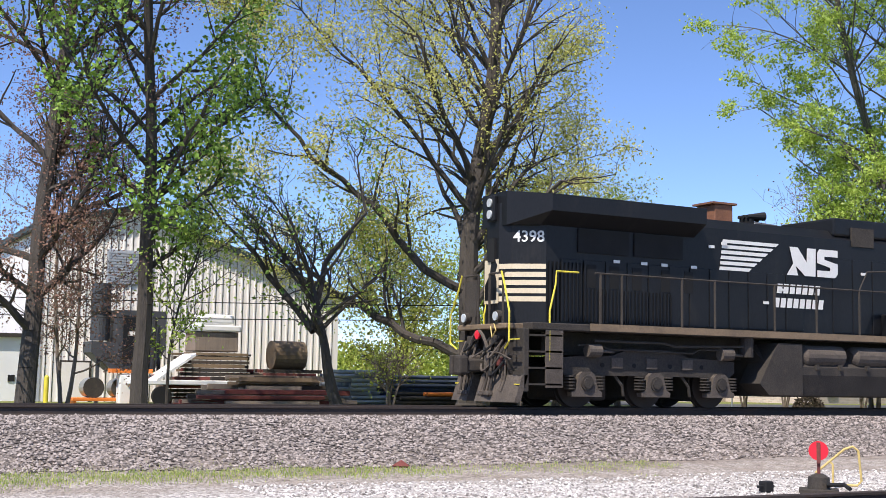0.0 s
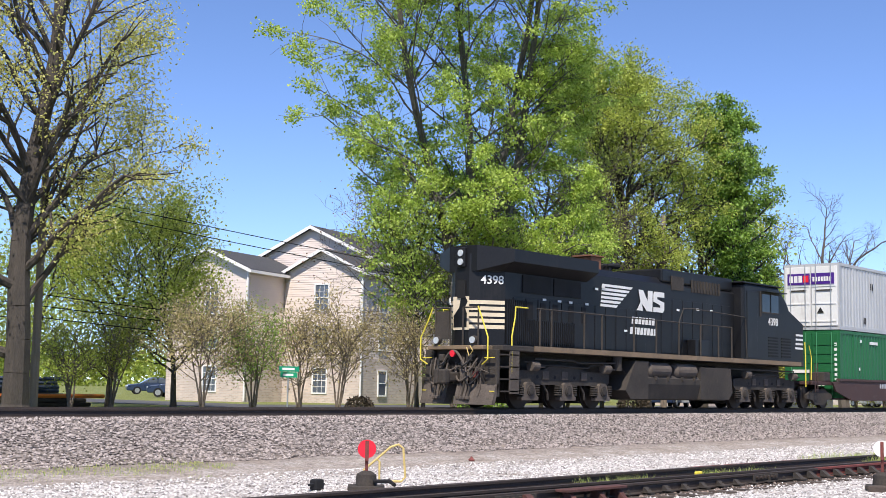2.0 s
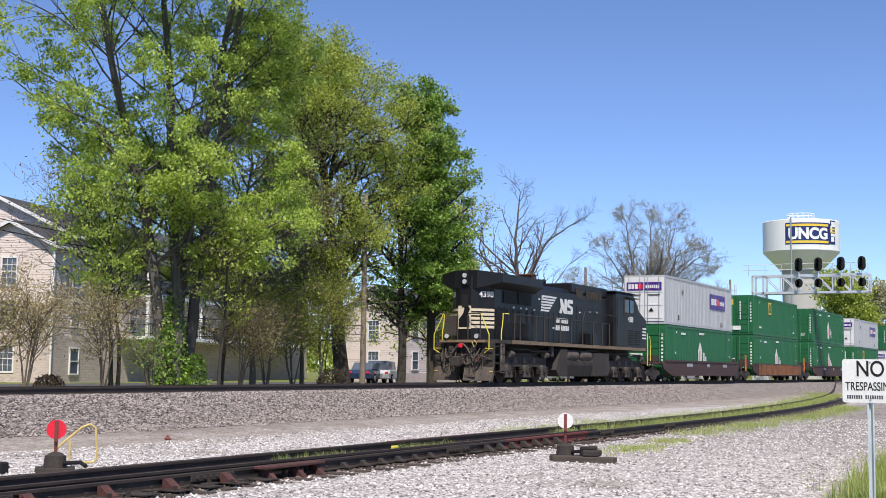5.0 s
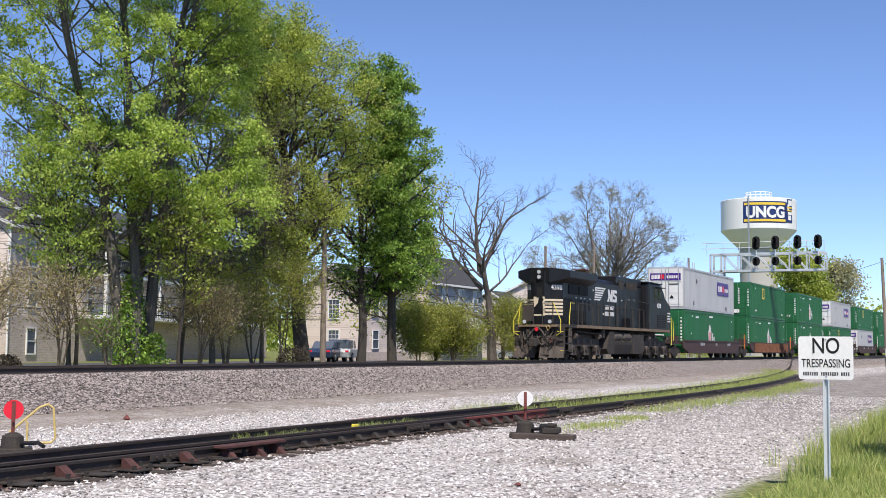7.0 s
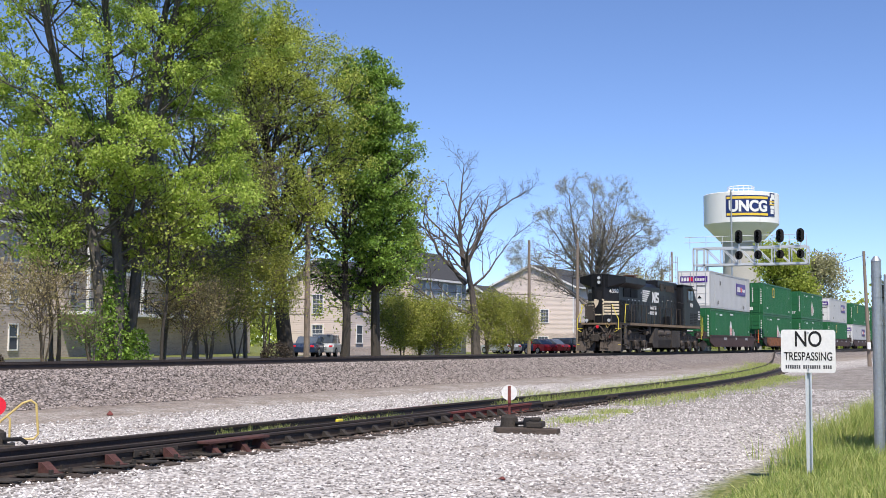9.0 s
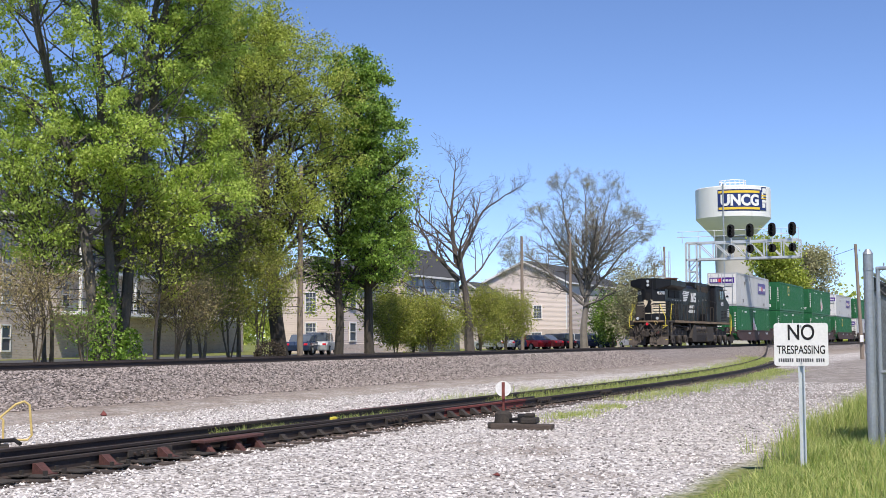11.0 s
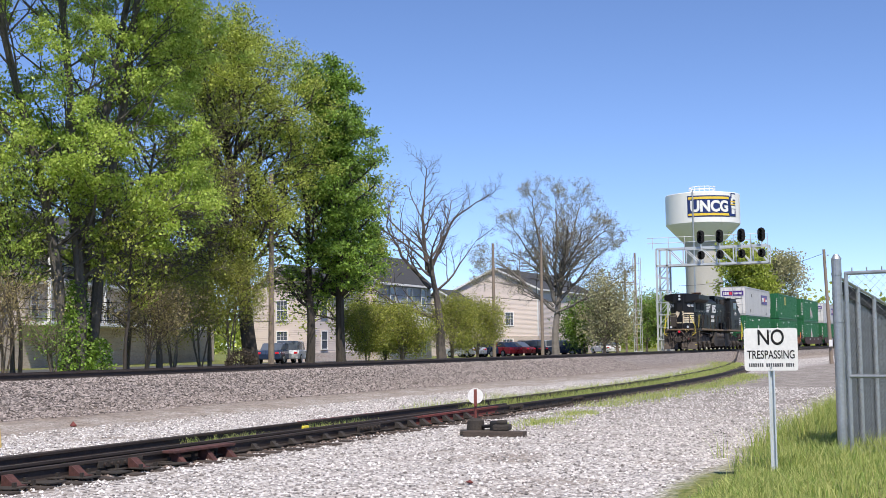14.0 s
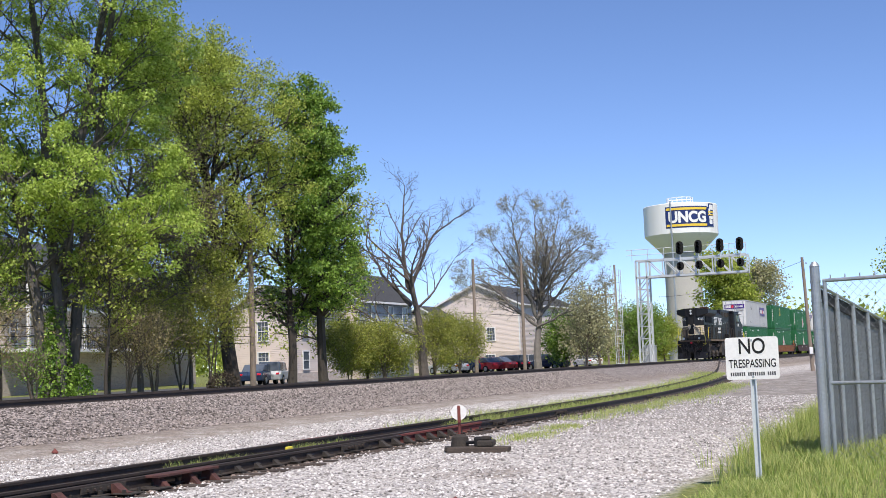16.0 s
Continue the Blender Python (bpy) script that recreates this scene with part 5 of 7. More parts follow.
def build_well_car(s, ribbed=False, tone=None):
    tone = tone or WELL
    w = thing("well_car", pose(0, Y0, Z0), "rusty ribbed well car carrying stacked containers" if ribbed else "dark brown well car carrying stacked containers", "rail car", "well cars")
    L = CLEN
    for k in (-1, 1):
        sd = B()
        prism(sd, [(-1.2, 1.12), (0.6, 1.28), (L - 0.6, 1.28), (L + 1.2, 1.12), (L + 0.9, 0.75), (L - 0.6, 0.38), (0.6, 0.38), (-0.9, 0.75)], "y", k * 1.42, k * 1.50)
        sp = part("side_sill", sd, tone, w)
        part("top_chord", box(B(), -0.6, L + 0.6, k * 1.38, k * 1.54, 1.2, 1.3), tone, w)
        part("bottom_chord", box(B(), 0.5, L - 0.5, k * 1.38, k * 1.54, 0.36, 0.46), tone, w)
        if ribbed:
            for j in range(18):
                part("side_rib", box(B(), 0.7 + j * 0.8, 0.88 + j * 0.8, k * 1.49, k * 1.64, 0.44, 1.22), RIBM, sp)
        elif k < 0:
            for x, n in ((3.8, 6), (8.2, 3), (12.0, 5)):
                for j in range(n):
                    decal("letter_bar", rect(0.13, 0.2), CGREY, sp, side_m(x + j * 0.2, -1.505, 1.02), 0.004)
        for x in (-2.5, L + 2.3):
            part("end_ladder", pipe(B(), [(x, k * 1.3, 0.7), (x, k * 1.3, 1.9)], 0.02, 6), ORANGE if ribbed else tone, w)
            part("end_ladder", pipe(B(), [(x + 0.25, k * 1.3, 0.7), (x + 0.25, k * 1.3, 1.9)], 0.02, 6), ORANGE if ribbed else tone, w)
            for j in range(4):
                part("rung", pipe(B(), [(x, k * 1.3, 0.8 + j * 0.28), (x + 0.25, k * 1.3, 0.8 + j * 0.28)], 0.015, 6), ORANGE if ribbed else tone, w)
    part("well_floor", box(B(), 0, L, -1.3, 1.3, 0.38, 0.44), tone, w)
    for x0, d in ((-0.2, -1), (L + 0.2, 1)):
        part("end_platform", box(B(), min(x0, x0 + d * 2.5), max(x0, x0 + d * 2.5), -1.25, 1.25, 1.0, 1.15, 0.02), tone, w)
        part("end_sill", box(B(), min(x0, x0 + d * 2.7), max(x0, x0 + d * 2.7), -0.35, 0.35, 0.7, 1.0), GRIME, w)
        part("coupler", box(B(), min(x0 + d * 2.6, x0 + d * 3.0), max(x0 + d * 2.6, x0 + d * 3.0), -0.14, 0.14, 0.75, 1.02, 0.04), GRIME, w)
        part("brake_gear", box(B(), min(x0 + d * 0.6, x0 + d * 1.2), max(x0 + d * 0.6, x0 + d * 1.2), -1.2, -0.5, 1.15, 1.55, 0.04), GRIME, w)
        xc = x0 + d * 1.5
        for k in (-1.12, 1.0):
            tf = prism(B(), [(xc - 1.2, 0.42), (xc - 0.7, 0.36), (xc - 0.45, 0.15), (xc + 0.45, 0.15), (xc + 0.7, 0.36), (xc + 1.2, 0.42), (xc + 1.2, 0.58), (xc + 0.5, 0.82), (xc - 0.5, 0.82), (xc - 1.2, 0.58)], "y", k, k + 0.12)
            part("truck_frame", tf, GRIME, w)
        for u in (-0.88, 0.88):
            for k in (-0.79, 0.79):
                wh = part("wheel", tube(tube(B(), (0, -0.07, 0), (0, 0.07, 0), 0.46, n=20), (0, 0.05, 0), (0, 0.09, 0), 0.49, n=20), WHEELM, w)
                wh.matrix_basis = pose(xc + u, k, 0.46)
                WHEELS.append((wh, (xc + u, k, 0.46), 0.46))
    TRAIN.append((w, s))


build_locomotive()
PITCH = 21.1
STACK = [("green", "hub", "grey", "purple"), ("green", "hub", "green", "square"), ("green", "hub", "green", "hub"), ("green", "square", "grey", "purple"),
         ("grey", "purple", "green", "square"), ("green", "hub", "green", "hub"), ("grey", "purple", "green", "square")]
for i, (c0, l0, c1, l1) in enumerate(STACK):
    s = 23.1 + i * PITCH
    build_well_car(s, ribbed=(i == 1))
    build_container(s, 0.46, c0, l0)
    build_container(s, 0.46 + CH + 0.04, c1, l1)

REAR = [(0, 15.35), (1, 22.4), (2, 29.35), (3, 36.0), (4, 42.6), (4.5, 45.9), (7, 62.6), (8.5, 72.2), (9.2, 76.7), (11.3, 90.0), (12.5, 97.5), (14, 107.0), (16, 119.6)]

# ---------------------------------------------------------------- buildings
def window(parent, m, w, h, bars=True):
    """A sash window on a wall; m has x along the wall, z up and -y outwards."""
    f = B()
    for x0, x1, z0, z1 in ((-w / 2 - 0.09, -w / 2, -0.09, h + 0.09), (w / 2, w / 2 + 0.09, -0.09, h + 0.09), (-w / 2, w / 2, h, h + 0.09), (-w / 2, w / 2, -0.09, 0), (-w / 2, w / 2, h / 2 - 0.03, h / 2 + 0.03)):
        box(f, x0, x1, -0.06, 0.02, z0, z1)
    win = part("window", f, TRIM, parent)
    win.matrix_basis = m
    part("pane", box(B(), -w / 2, w / 2, -0.015, 0.0, 0, h), PANE, win)
    if bars:
        for k in (-1, 1):
            part("glazing_bar", box(B(), k * w / 6 - 0.012, k * w / 6 + 0.012, -0.03, -0.015, 0, h), TRIM, win)
        for k in (1, 3):
            part("glazing_bar", box(B(), -w / 2, w / 2, -0.03, -0.015, h * k / 4 - 0.012, h * k / 4 + 0.012), TRIM, win)
    return win


def lapped_wall(parent, outline, m, material, lap=0.15, name="wall"):
    """A wall of lapped boards; outline in (x, z) as a convex shape, each board clipped to it."""
    zs = [p[1] for p in outline]
    z, top = min(zs), max(zs)
    bm = B()
    core = B()
    prism(core, outline, "y", 0.02, 0.2)

    def span(zz):
        xs = []
        n = len(outline)
        for i in range(n):
            (xa, za), (xb, zb) = outline[i], outline[(i + 1) % n]
            if (za - zz) * (zb - zz) <= 0 and abs(za - zb) > 1e-9:
                xs.append(xa + (xb - xa) * (zz - za) / (zb - za))
        return (min(xs), max(xs)) if len(xs) > 1 else None
    while z < top - 0.02:
        a, b = span(z + 0.005), span(min(z + lap, top - 0.01))
        if a and b:
            v = [bm.verts.new(p) for p in ((a[0], -0.004, z), (a[1], -0.004, z), (b[1], 0.015, z + lap), (b[0], 0.015, z + lap), (a[0], 0.02, z), (a[1], 0.02, z))]
            bm.faces.new((v[0], v[1], v[2], v[3]))
            bm.faces.new((v[4], v[5], v[1], v[0]))
        z += lap
    w = part(name, core, material, parent)
    w.matrix_basis = m
    bo = part("siding", bm, material, w)
    return w


def slab(pts, th):
    """A roof slab from four corners, th thick downwards."""
    bm = B()
    top = [bm.verts.new(p) for p in pts]
    low = [bm.verts.new(Vector(p) - UP * th) for p in pts]
    bm.faces.new(top)
    bm.faces.new(low[::-1])
    for i in range(4):
        bm.faces.new((top[i], low[i], low[(i + 1) % 4], top[(i + 1) % 4]))
    bmesh.ops.recalc_face_normals(bm, faces=bm.faces[:])
    return bm




def gable_block(h, x0, x1, y0, y1, z_brick, z_eave, z_peak, front=SIDING, side=SIDING, windows=(), peak_y=None):
    """A block whose gable faces -x and whose long side faces -y."""
    w = y1 - y0
    py = (y0 + y1) / 2 if peak_y is None else peak_y
    lapped_wall(h, [(-w / 2, z_brick), (w / 2, z_brick), (w / 2, z_eave), ((y0 + y1) / 2 - py, z_peak), (-w / 2, z_eave)], pose(x0, (y0 + y1) / 2, 0, 0, 0, -90), front)
    lapped_wall(h, [(0, z_brick), (x1 - x0, z_brick), (x1 - x0, z_eave), (0, z_eave)], pose(x0 + 0.02, y0, 0), side)
    part("far_wall", box(B(), x0 + 0.2, x1, y1 - 0.2, y1, z_brick, z_eave), side, h)
    if z_brick > 0.2:
        part("brick_base", box(B(), x0 - 0.04, x1, y0 - 0.04, y1, 0.0, z_brick), BRICKM, h)
    over = 0.35
    ov = over * (z_peak - z_eave) / (w / 2)
    part("roof", slab([(x0 - over, y0 - over, z_eave - ov + 0.16), (x1, y0 - over, z_eave - ov + 0.16), (x1, py, z_peak + 0.16), (x0 - over, py, z_peak + 0.16)], 0.12), SHINGLE, h)
    part("roof", slab([(x0 - over, py, z_peak + 0.16), (x1, py, z_peak + 0.16), (x1, y1 + over, z_eave - ov + 0.16), (x0 - over, y1 + over, z_eave - ov + 0.16)], 0.12), SHINGLE, h)
    for ya, yb in ((y0 - over, py), (y1 + over, py)):
        part("rake_board", slab([(x0 - over - 0.03, ya, z_eave - ov + 0.15), (x0 - over + 0.03, ya, z_eave - ov + 0.15), (x0 - over + 0.03, yb, z_peak + 0.15), (x0 - over - 0.03, yb, z_peak + 0.15)], 0.22), TRIM, h)
    part("gutter", box(B(), x0 - over, x1, y0 - over - 0.1, y0 - over, z_eave - ov - 0.08, z_eave - ov + 0.1), TRIM, h)
    part("corner_board", box(B(), x0 - 0.05, x0 + 0.06, y0 - 0.06, y0 + 0.06, z_brick, z_eave), TRIM, h)
    for y, z, ww, wh in windows:
        window(h, pose(x0 - 0.03, y, z, 0, 0, -90), ww, wh)


def apartment_house(label, at, turn, long=30):
    """A long house; its front corner stands at (54.8, 55.5) before it is moved to `at` and turned."""
    h = thing("apartment_house", pose(*at, 0.3, 0, 0, turn) @ pose(-54.8, -55.5, 0), label, "house", "apartment houses")
    gable_block(h, 54.8, 54.8 + long, 55.5, 61.23, 3.0, 8.4, 9.8, windows=((58.4, 6.0, 0.95, 1.6), (58.4, 3.5, 0.95, 1.5), (58.4, 0.8, 0.95, 1.5)))
    gable_block(h, 57.6, 57.6 + long - 4, 55.9, 66.2, 3.0, 9.3, 11.7)
    gable_block(h, 50.75, 57.5, 61.28, 67.3, 3.0, 8.3, 9.6, windows=((63.9, 5.6, 0.95, 1.6), (63.9, 3.4, 0.95, 1.4), (63.9, 0.8, 0.95, 1.5)))
    part("downspout", pipe(B(), [(50.68, 61.2, 8.1), (50.62, 61.2, 7.6), (50.62, 61.2, 0.2)], 0.06, 6), TRIM, h)
    part("downspout", pipe(B(), [(54.72, 55.4, 8.6), (54.68, 55.38, 8.1), (54.68, 55.38, 0.2)], 0.06, 6), TRIM, h)
    for k in range(7):
        x = 57.5 + k * 3.8
        if x < 54.8 + long - 1:
            for z in ((0.7, 3.6, 6.0) if k % 3 == 0 else (3.6, 6.0)):
                window(h, pose(x, 55.44, z), 0.95, 1.5, bars=False)
    # a stack of covered balconies along the side
    x0, x1 = 63.0, 54.8 + long - 6.0
    for z in (2.95, 5.75):
        part("balcony_deck", box(B(), x0, x1, 53.2, 55.42, z, z + 0.22, 0.02), TRIM, h)
        rail = B()
        box(rail, x0, x1, 53.22, 53.28, z + 1.0, z + 1.06)
        for k in range(int((x1 - x0) / 0.3)):
            box(rail, x0 + k * 0.3, x0 + k * 0.3 + 0.03, 53.235, 53.265, z + 0.22, z + 1.0)
        part("balcony_railing", rail, DUSTC, h)
    part("balcony_roof", slab([(x0 - 0.4, 52.8, 7.95), (x1 + 0.4, 52.8, 7.95), (x1 + 0.4, 56.2, 9.0), (x0 - 0.4, 56.2, 9.0)], 0.14), SHINGLE, h)
    for k in range(int((x1 - x0) / 8.4) + 1):
        part("porch_column", box(B(), x0 + k * 8.4, x0 + 0.22 + k * 8.4, 53.25, 53.47, 2.95, 7.85, 0.02), TRIM, h)
    return h


apartment_house("three-storey beige sided apartment house with white trim", (54.75, 55.55), 15, 46)
hd = thing("apartment_house", pose(0, 0, 0.3), "plain beige sided apartment house across the car park", "house", "apartment houses")
gable_block(hd, 139.6, 163.0, 49.4, 60.1, 2.4, 8.0, 10.5, windows=((53.0, 3.7, 0.95, 1.5), (53.2, 0.6, 1.2, 1.4)))
gable_block(hd, 134.5, 141.0, 57.3, 62.6, 2.4, 6.3, 7.9)
hb = thing("apartment_house", pose(0, 0, 0.3), "apartment house with shaded side coloured grey and dark shingle roof", "house", "apartment houses")
# the side's shade is put into its colour: grey boards beside the beige front
gable_block(hb, 98.0, 109.4, 49.6, 55.0, 2.8, 7.2, 9.6, front=SIDING, side=SIDINGB, windows=((52.3, 5, 0.95, 1.5),))
for x in (101.0, 104.5, 107.6):
    for z in (0.6, 3.3, 5.2):
        window(hb, pose(x, 49.53, z), 0.95, 1.4, bars=False)
part("balcony", box(B(), 99.0, 108.5, 48.4, 49.5, 3.0, 3.15), TRIM, hb)
for k in range(24):
    part("baluster", box(B(), 99.0 + k * 0.4, 99.05 + k * 0.4, 48.42, 48.47, 3.15, 4.0), TRIM, hb)


hc = thing("apartment_house", pose(0, 0, 0.3), "pale sided apartment house behind the tall trees", "house", "apartment houses")
gable_block(hc, 88.0, 97.4, 50.5, 56.0, 0.9, 6.2, 8.0, front=SIDING, side=SIDING, windows=((53.2, 3.6, 0.95, 1.5), (53.2, 1.2, 0.95, 1.4)))
for x in (90.0, 93.0, 96.0):
    for z in (1.2, 3.9):
        window(hc, pose(x, 50.43, z), 0.95, 1.4, bars=False)


def build_warehouse():
    w = thing("warehouse", pose(0, 0, 0.3), "cream ribbed metal warehouse with dark green roof trim", "warehouse")
    y = 50.0
    x0, xr, x1 = 9.3, 12.7, 21.8
    zl, zr, ze = 7.05, 7.85, 4.75
    part("wall", prism(B(), [(x0, 0), (x1, 0), (x1, ze), (xr, zr), (x0, zl)], "y", y, y + 20), METALW, w)

    def top_at(x):
        return zl + (zr - zl) * (x - x0) / (xr - x0) if x < xr else zr + (ze - zr) * (x - xr) / (x1 - xr)
    n = 42
    for k in range(n):
        x = x0 + 0.12 + k * (x1 - x0 - 0.2) / n
        part("wall_rib", box(B(), x, x + 0.06, y - 0.045, y + 0.01, 0, top_at(x) - 0.05), METALW, w)
        part("panel_joint", box(B(), x + 0.08, x + 0.1, y - 0.006, y + 0.01, 0, top_at(x) - 0.05), GRIME, w)
    part("roof", slab([(x0 - 0.3, y - 0.35, zl + 0.1), (xr, y - 0.35, zr + 0.18), (xr, y + 20, zr + 0.18), (x0 - 0.3, y + 20, zl + 0.1)], 0.22), ROOFG, w)
    part("roof", slab([(xr, y - 0.35, zr + 0.18), (x1 + 0.35, y - 0.35, ze + 0.05), (x1 + 0.35, y + 20, ze + 0.05), (xr, y + 20, zr + 0.18)], 0.22), ROOFG, w)
    for k in range(12):
        part("vent_louvre", box(B(), 11.75, 12.95, y - 0.09, y - 0.02, 4.85 + k * 0.11, 4.92 + k * 0.11), SIDINGB, w)
    part("vent_frame", box(B(), 11.7, 13.0, y - 0.05, y - 0.01, 4.8, 6.2), SIDINGB, w)
    part("side_shed", box(B(), -6.0, 9.1, y + 0.3, y + 12, 0, 2.6), TRIM, w, "low white annex")
    part("shed_roof", box(B(), -6.2, 9.2, y + 0.1, y + 12, 2.6, 2.75), GRIME, w)
    for x in (7.1, 8.2):
        part("vent_hole", box(B(), x, x + 0.25, y + 0.26, y + 0.31, 0.9, 1.15), DARK, w)
    part("corner_post", box(B(), 9.1, 9.32, y - 0.06, y + 0.3, 0, 7.0), SIDINGB, w)
    part("door_frame", box(B(), 10.05, 11.25, y - 0.08, y - 0.02, 0, 1.75), GRIME, w)
    part("door_panel", box(B(), 10.12, 11.18, y - 0.1, y - 0.06, 0, 1.68), METALW, w)
    return w


build_warehouse()


BLUEP = mat("blue_grey_pipe", (0.07, 0.09, 0.14), 0.55, 0.3, var=0.3, scale=2)


def yard_clutter():
    z = 0.45
    dc = thing("dust_collector", pose(10.9, 47.6, z + 0.6), "dark grey steel dust collector with round duct", "machine")
    part("duct", tube(B(), (0.1, 0, 1.75), (0.1, 0, 3.9), 0.36, n=18), DUSTC, dc)
    part("duct_band", tube(B(), (0.1, 0, 2.75), (0.1, 0, 2.85), 0.385, n=18), DARK, dc)
    part("hopper", prism(B(), [(-0.35, 1.7), (-0.35, 1.3), (0.5, 0.6), (2.0, 0.6), (2.4, 1.4), (2.4, 2.9), (0.55, 2.9), (0.55, 1.7)], "y", -0.7, 0.7), DUSTC, dc)
    part("access_panel", box(B(), 0.8, 1.5, -0.74, -0.69, 0.9, 2.7, 0.01), BLACK, dc)
    part("label_plate", box(B(), 1.0, 1.4, -0.755, -0.735, 1.95, 2.1), WHITE, dc)
    for x in (-0.1, 2.2):
        part("leg", box(B(), x, x + 0.12, -0.5, -0.38, -0.6, 1.4), DUSTC, dc)
    part("ladder_rail", pipe(B(), [(2.0, -0.8, 0.6), (2.0, -0.8, 2.6)], 0.03, 6), DARK, dc)
    part("ladder_rail", pipe(B(), [(1.65, -0.8, 0.6), (1.65, -0.8, 2.6)], 0.03, 6), DARK, dc)
    bo = single("bollard", tube(tube(B(), (0, 0, 0), (0, 0, 0.95), 0.09, n=14), (0, 0, 0.95), (0, 0, 1.02), 0.09, 0.03, 14), YELLOW, "yellow steel bollard at the warehouse corner", "bollard", pose(9.25, 48.2, z))
    cart = thing("pallet_cart", pose(10.6, 46.2, z), "orange pallet cart carrying two grey drums", "cart")
    part("bed", box(B(), -0.9, 1.4, -0.5, 0.5, 0.12, 0.24, 0.02), ORANGE, cart)
    for x in (-0.8, 1.3):
        part("foot", box(B(), x - 0.05, x + 0.05, -0.45, 0.45, 0.0, 0.12), ORANGE, cart)
    for k, x in enumerate((0.0, 1.0)):
        dr = thing("steel_drum", pose(10.45 + x, 46.2, z + 0.24), "grey steel drum lying on its side on a cart", "drum", "drums")
        part("drum_body", tube(B(), (0, -0.42, 0.36), (0, 0.42, 0.36), 0.36, n=20), STEEL, dr)
        part("drum_rim", tube(B(), (0, -0.44, 0.36), (0, -0.40, 0.36), 0.375, n=20), GRIME, dr)
    rack = thing("orange_rack", pose(11.35, 45.6, z), "orange steel rack with white sheeting", "rack")
    part("beam", box(B(), -0.4, 1.1, -0.3, 0.3, 1.15, 1.3), ORANGE, rack)
    part("sheeting", box(B(), -0.1, 0.95, -0.28, 0.28, 0.0, 1.12, 0.06), TRIM, rack, "white plastic sheeting")
    cone = single("traffic_cone", tube(box(B(), -0.2, 0.2, -0.2, 0.2, 0, 0.04), (0, 0, 0.04), (0, 0, 0.7), 0.17, 0.04, 16), ORANGE, "orange traffic cone in front of white sheeting", "cone", pose(11.75, 44.9, z))
    tr = thing("flatbed_trailer", pose(12.1, 45.0, z), "white drawbar trailer with upturned load", "trailer")
    part("bed", box(B(), -0.6, 3.2, -0.8, 0.8, 0.75, 0.92, 0.03), TRIM, tr)
    part("tilted_tray", slab([(0.2, -0.8, 0.95), (1.6, -0.8, 1.9), (1.6, 0.8, 1.9), (0.2, 0.8, 0.95)], 0.1), TRIM, tr)
    for x in (0.4, 2.4):
        part("wheel", disc(B(), (x, -0.75, 0.35), (0, 1, 0), 0.35, 0.2), DARK, tr)
    bm = B()
    box(bm, 0, 1.9, -0.7, 0.7, 1.2, 1.45, 0.06)
    box(bm, 0.25, 1.65, -0.6, 0.6, 1.45, 1.85, 0.12)
    tp = thing("covered_stack", pose(13.9, 46.0, z + 1.55), "stacked pallets under a white tarpaulin", "stack")
    part("tarpaulin", bm, TRIM, tp)
    part("pallet_load", box(B(), 0.1, 1.8, -0.6, 0.6, 0.45, 1.18, 0.04), WOODP, tp)
    rr = random.Random(3)
    for j in range(13):
        zz = -1.55 + j * 0.155
        for i in range(3):
            a = -0.5 * rr.random() - (0.5 if j < 5 else 0.0)
            part("board", box(B(), a, 2.0 + rr.random() * (1.6 if j < 8 else 0.6), -0.66 + i * 0.46, -0.24 + i * 0.46, zz, zz + rr.uniform(0.07, 0.14)), rr.choice((TIE, WOODP, GRIME, RUSTRED, SILL, STEEL)), tp)
    hb_ = single("hay_bale", tube(B(), (-0.65, 0, 0.55), (0.65, 0, 0.55), 0.55, n=24), SILL, "tan rolled bale on timber stacks", "bale", pose(17.7, 45.5, z + 1.38))
    ts = thing("timber_stack", pose(16.75, 45.5, z), "stack of weathered boards under a rolled bale", "stack", "yard stacks")
    rr = random.Random(8)
    for j in range(10):
        for i in range(3):
            part("board", box(B(), -0.3 * rr.random(), 1.8 + rr.random() * 0.5, -0.6 + i * 0.42, -0.2 + i * 0.42, j * 0.139, j * 0.139 + 0.132), rr.choice((TIE, WOODP, GRIME, RUSTRED)), ts)
    rnd = random.Random(9)
    for row, (xa, xb, yb, rows, m_, lab) in enumerate(((12.6, 18.3, 41.0, 4, TIE, "heap of weathered timber with red iron on the ground"), (14.2, 18.2, 42.8, 7, WOODP, "stack of rough timber beams"), (18.2, 20.0, 42.2, 9, STEEL, "bundle of galvanised pipe ends"),
                                                   (18.8, 26.2, 43.2, 8, BLUEP, "stack of blue-grey steel pipes"), (20.5, 26.8, 41.5, 4, GRIME, "stack of dark steel pipes on the ground"))):
        st = thing("material_stack", pose(0, yb, z), lab, "stack", "yard stacks")
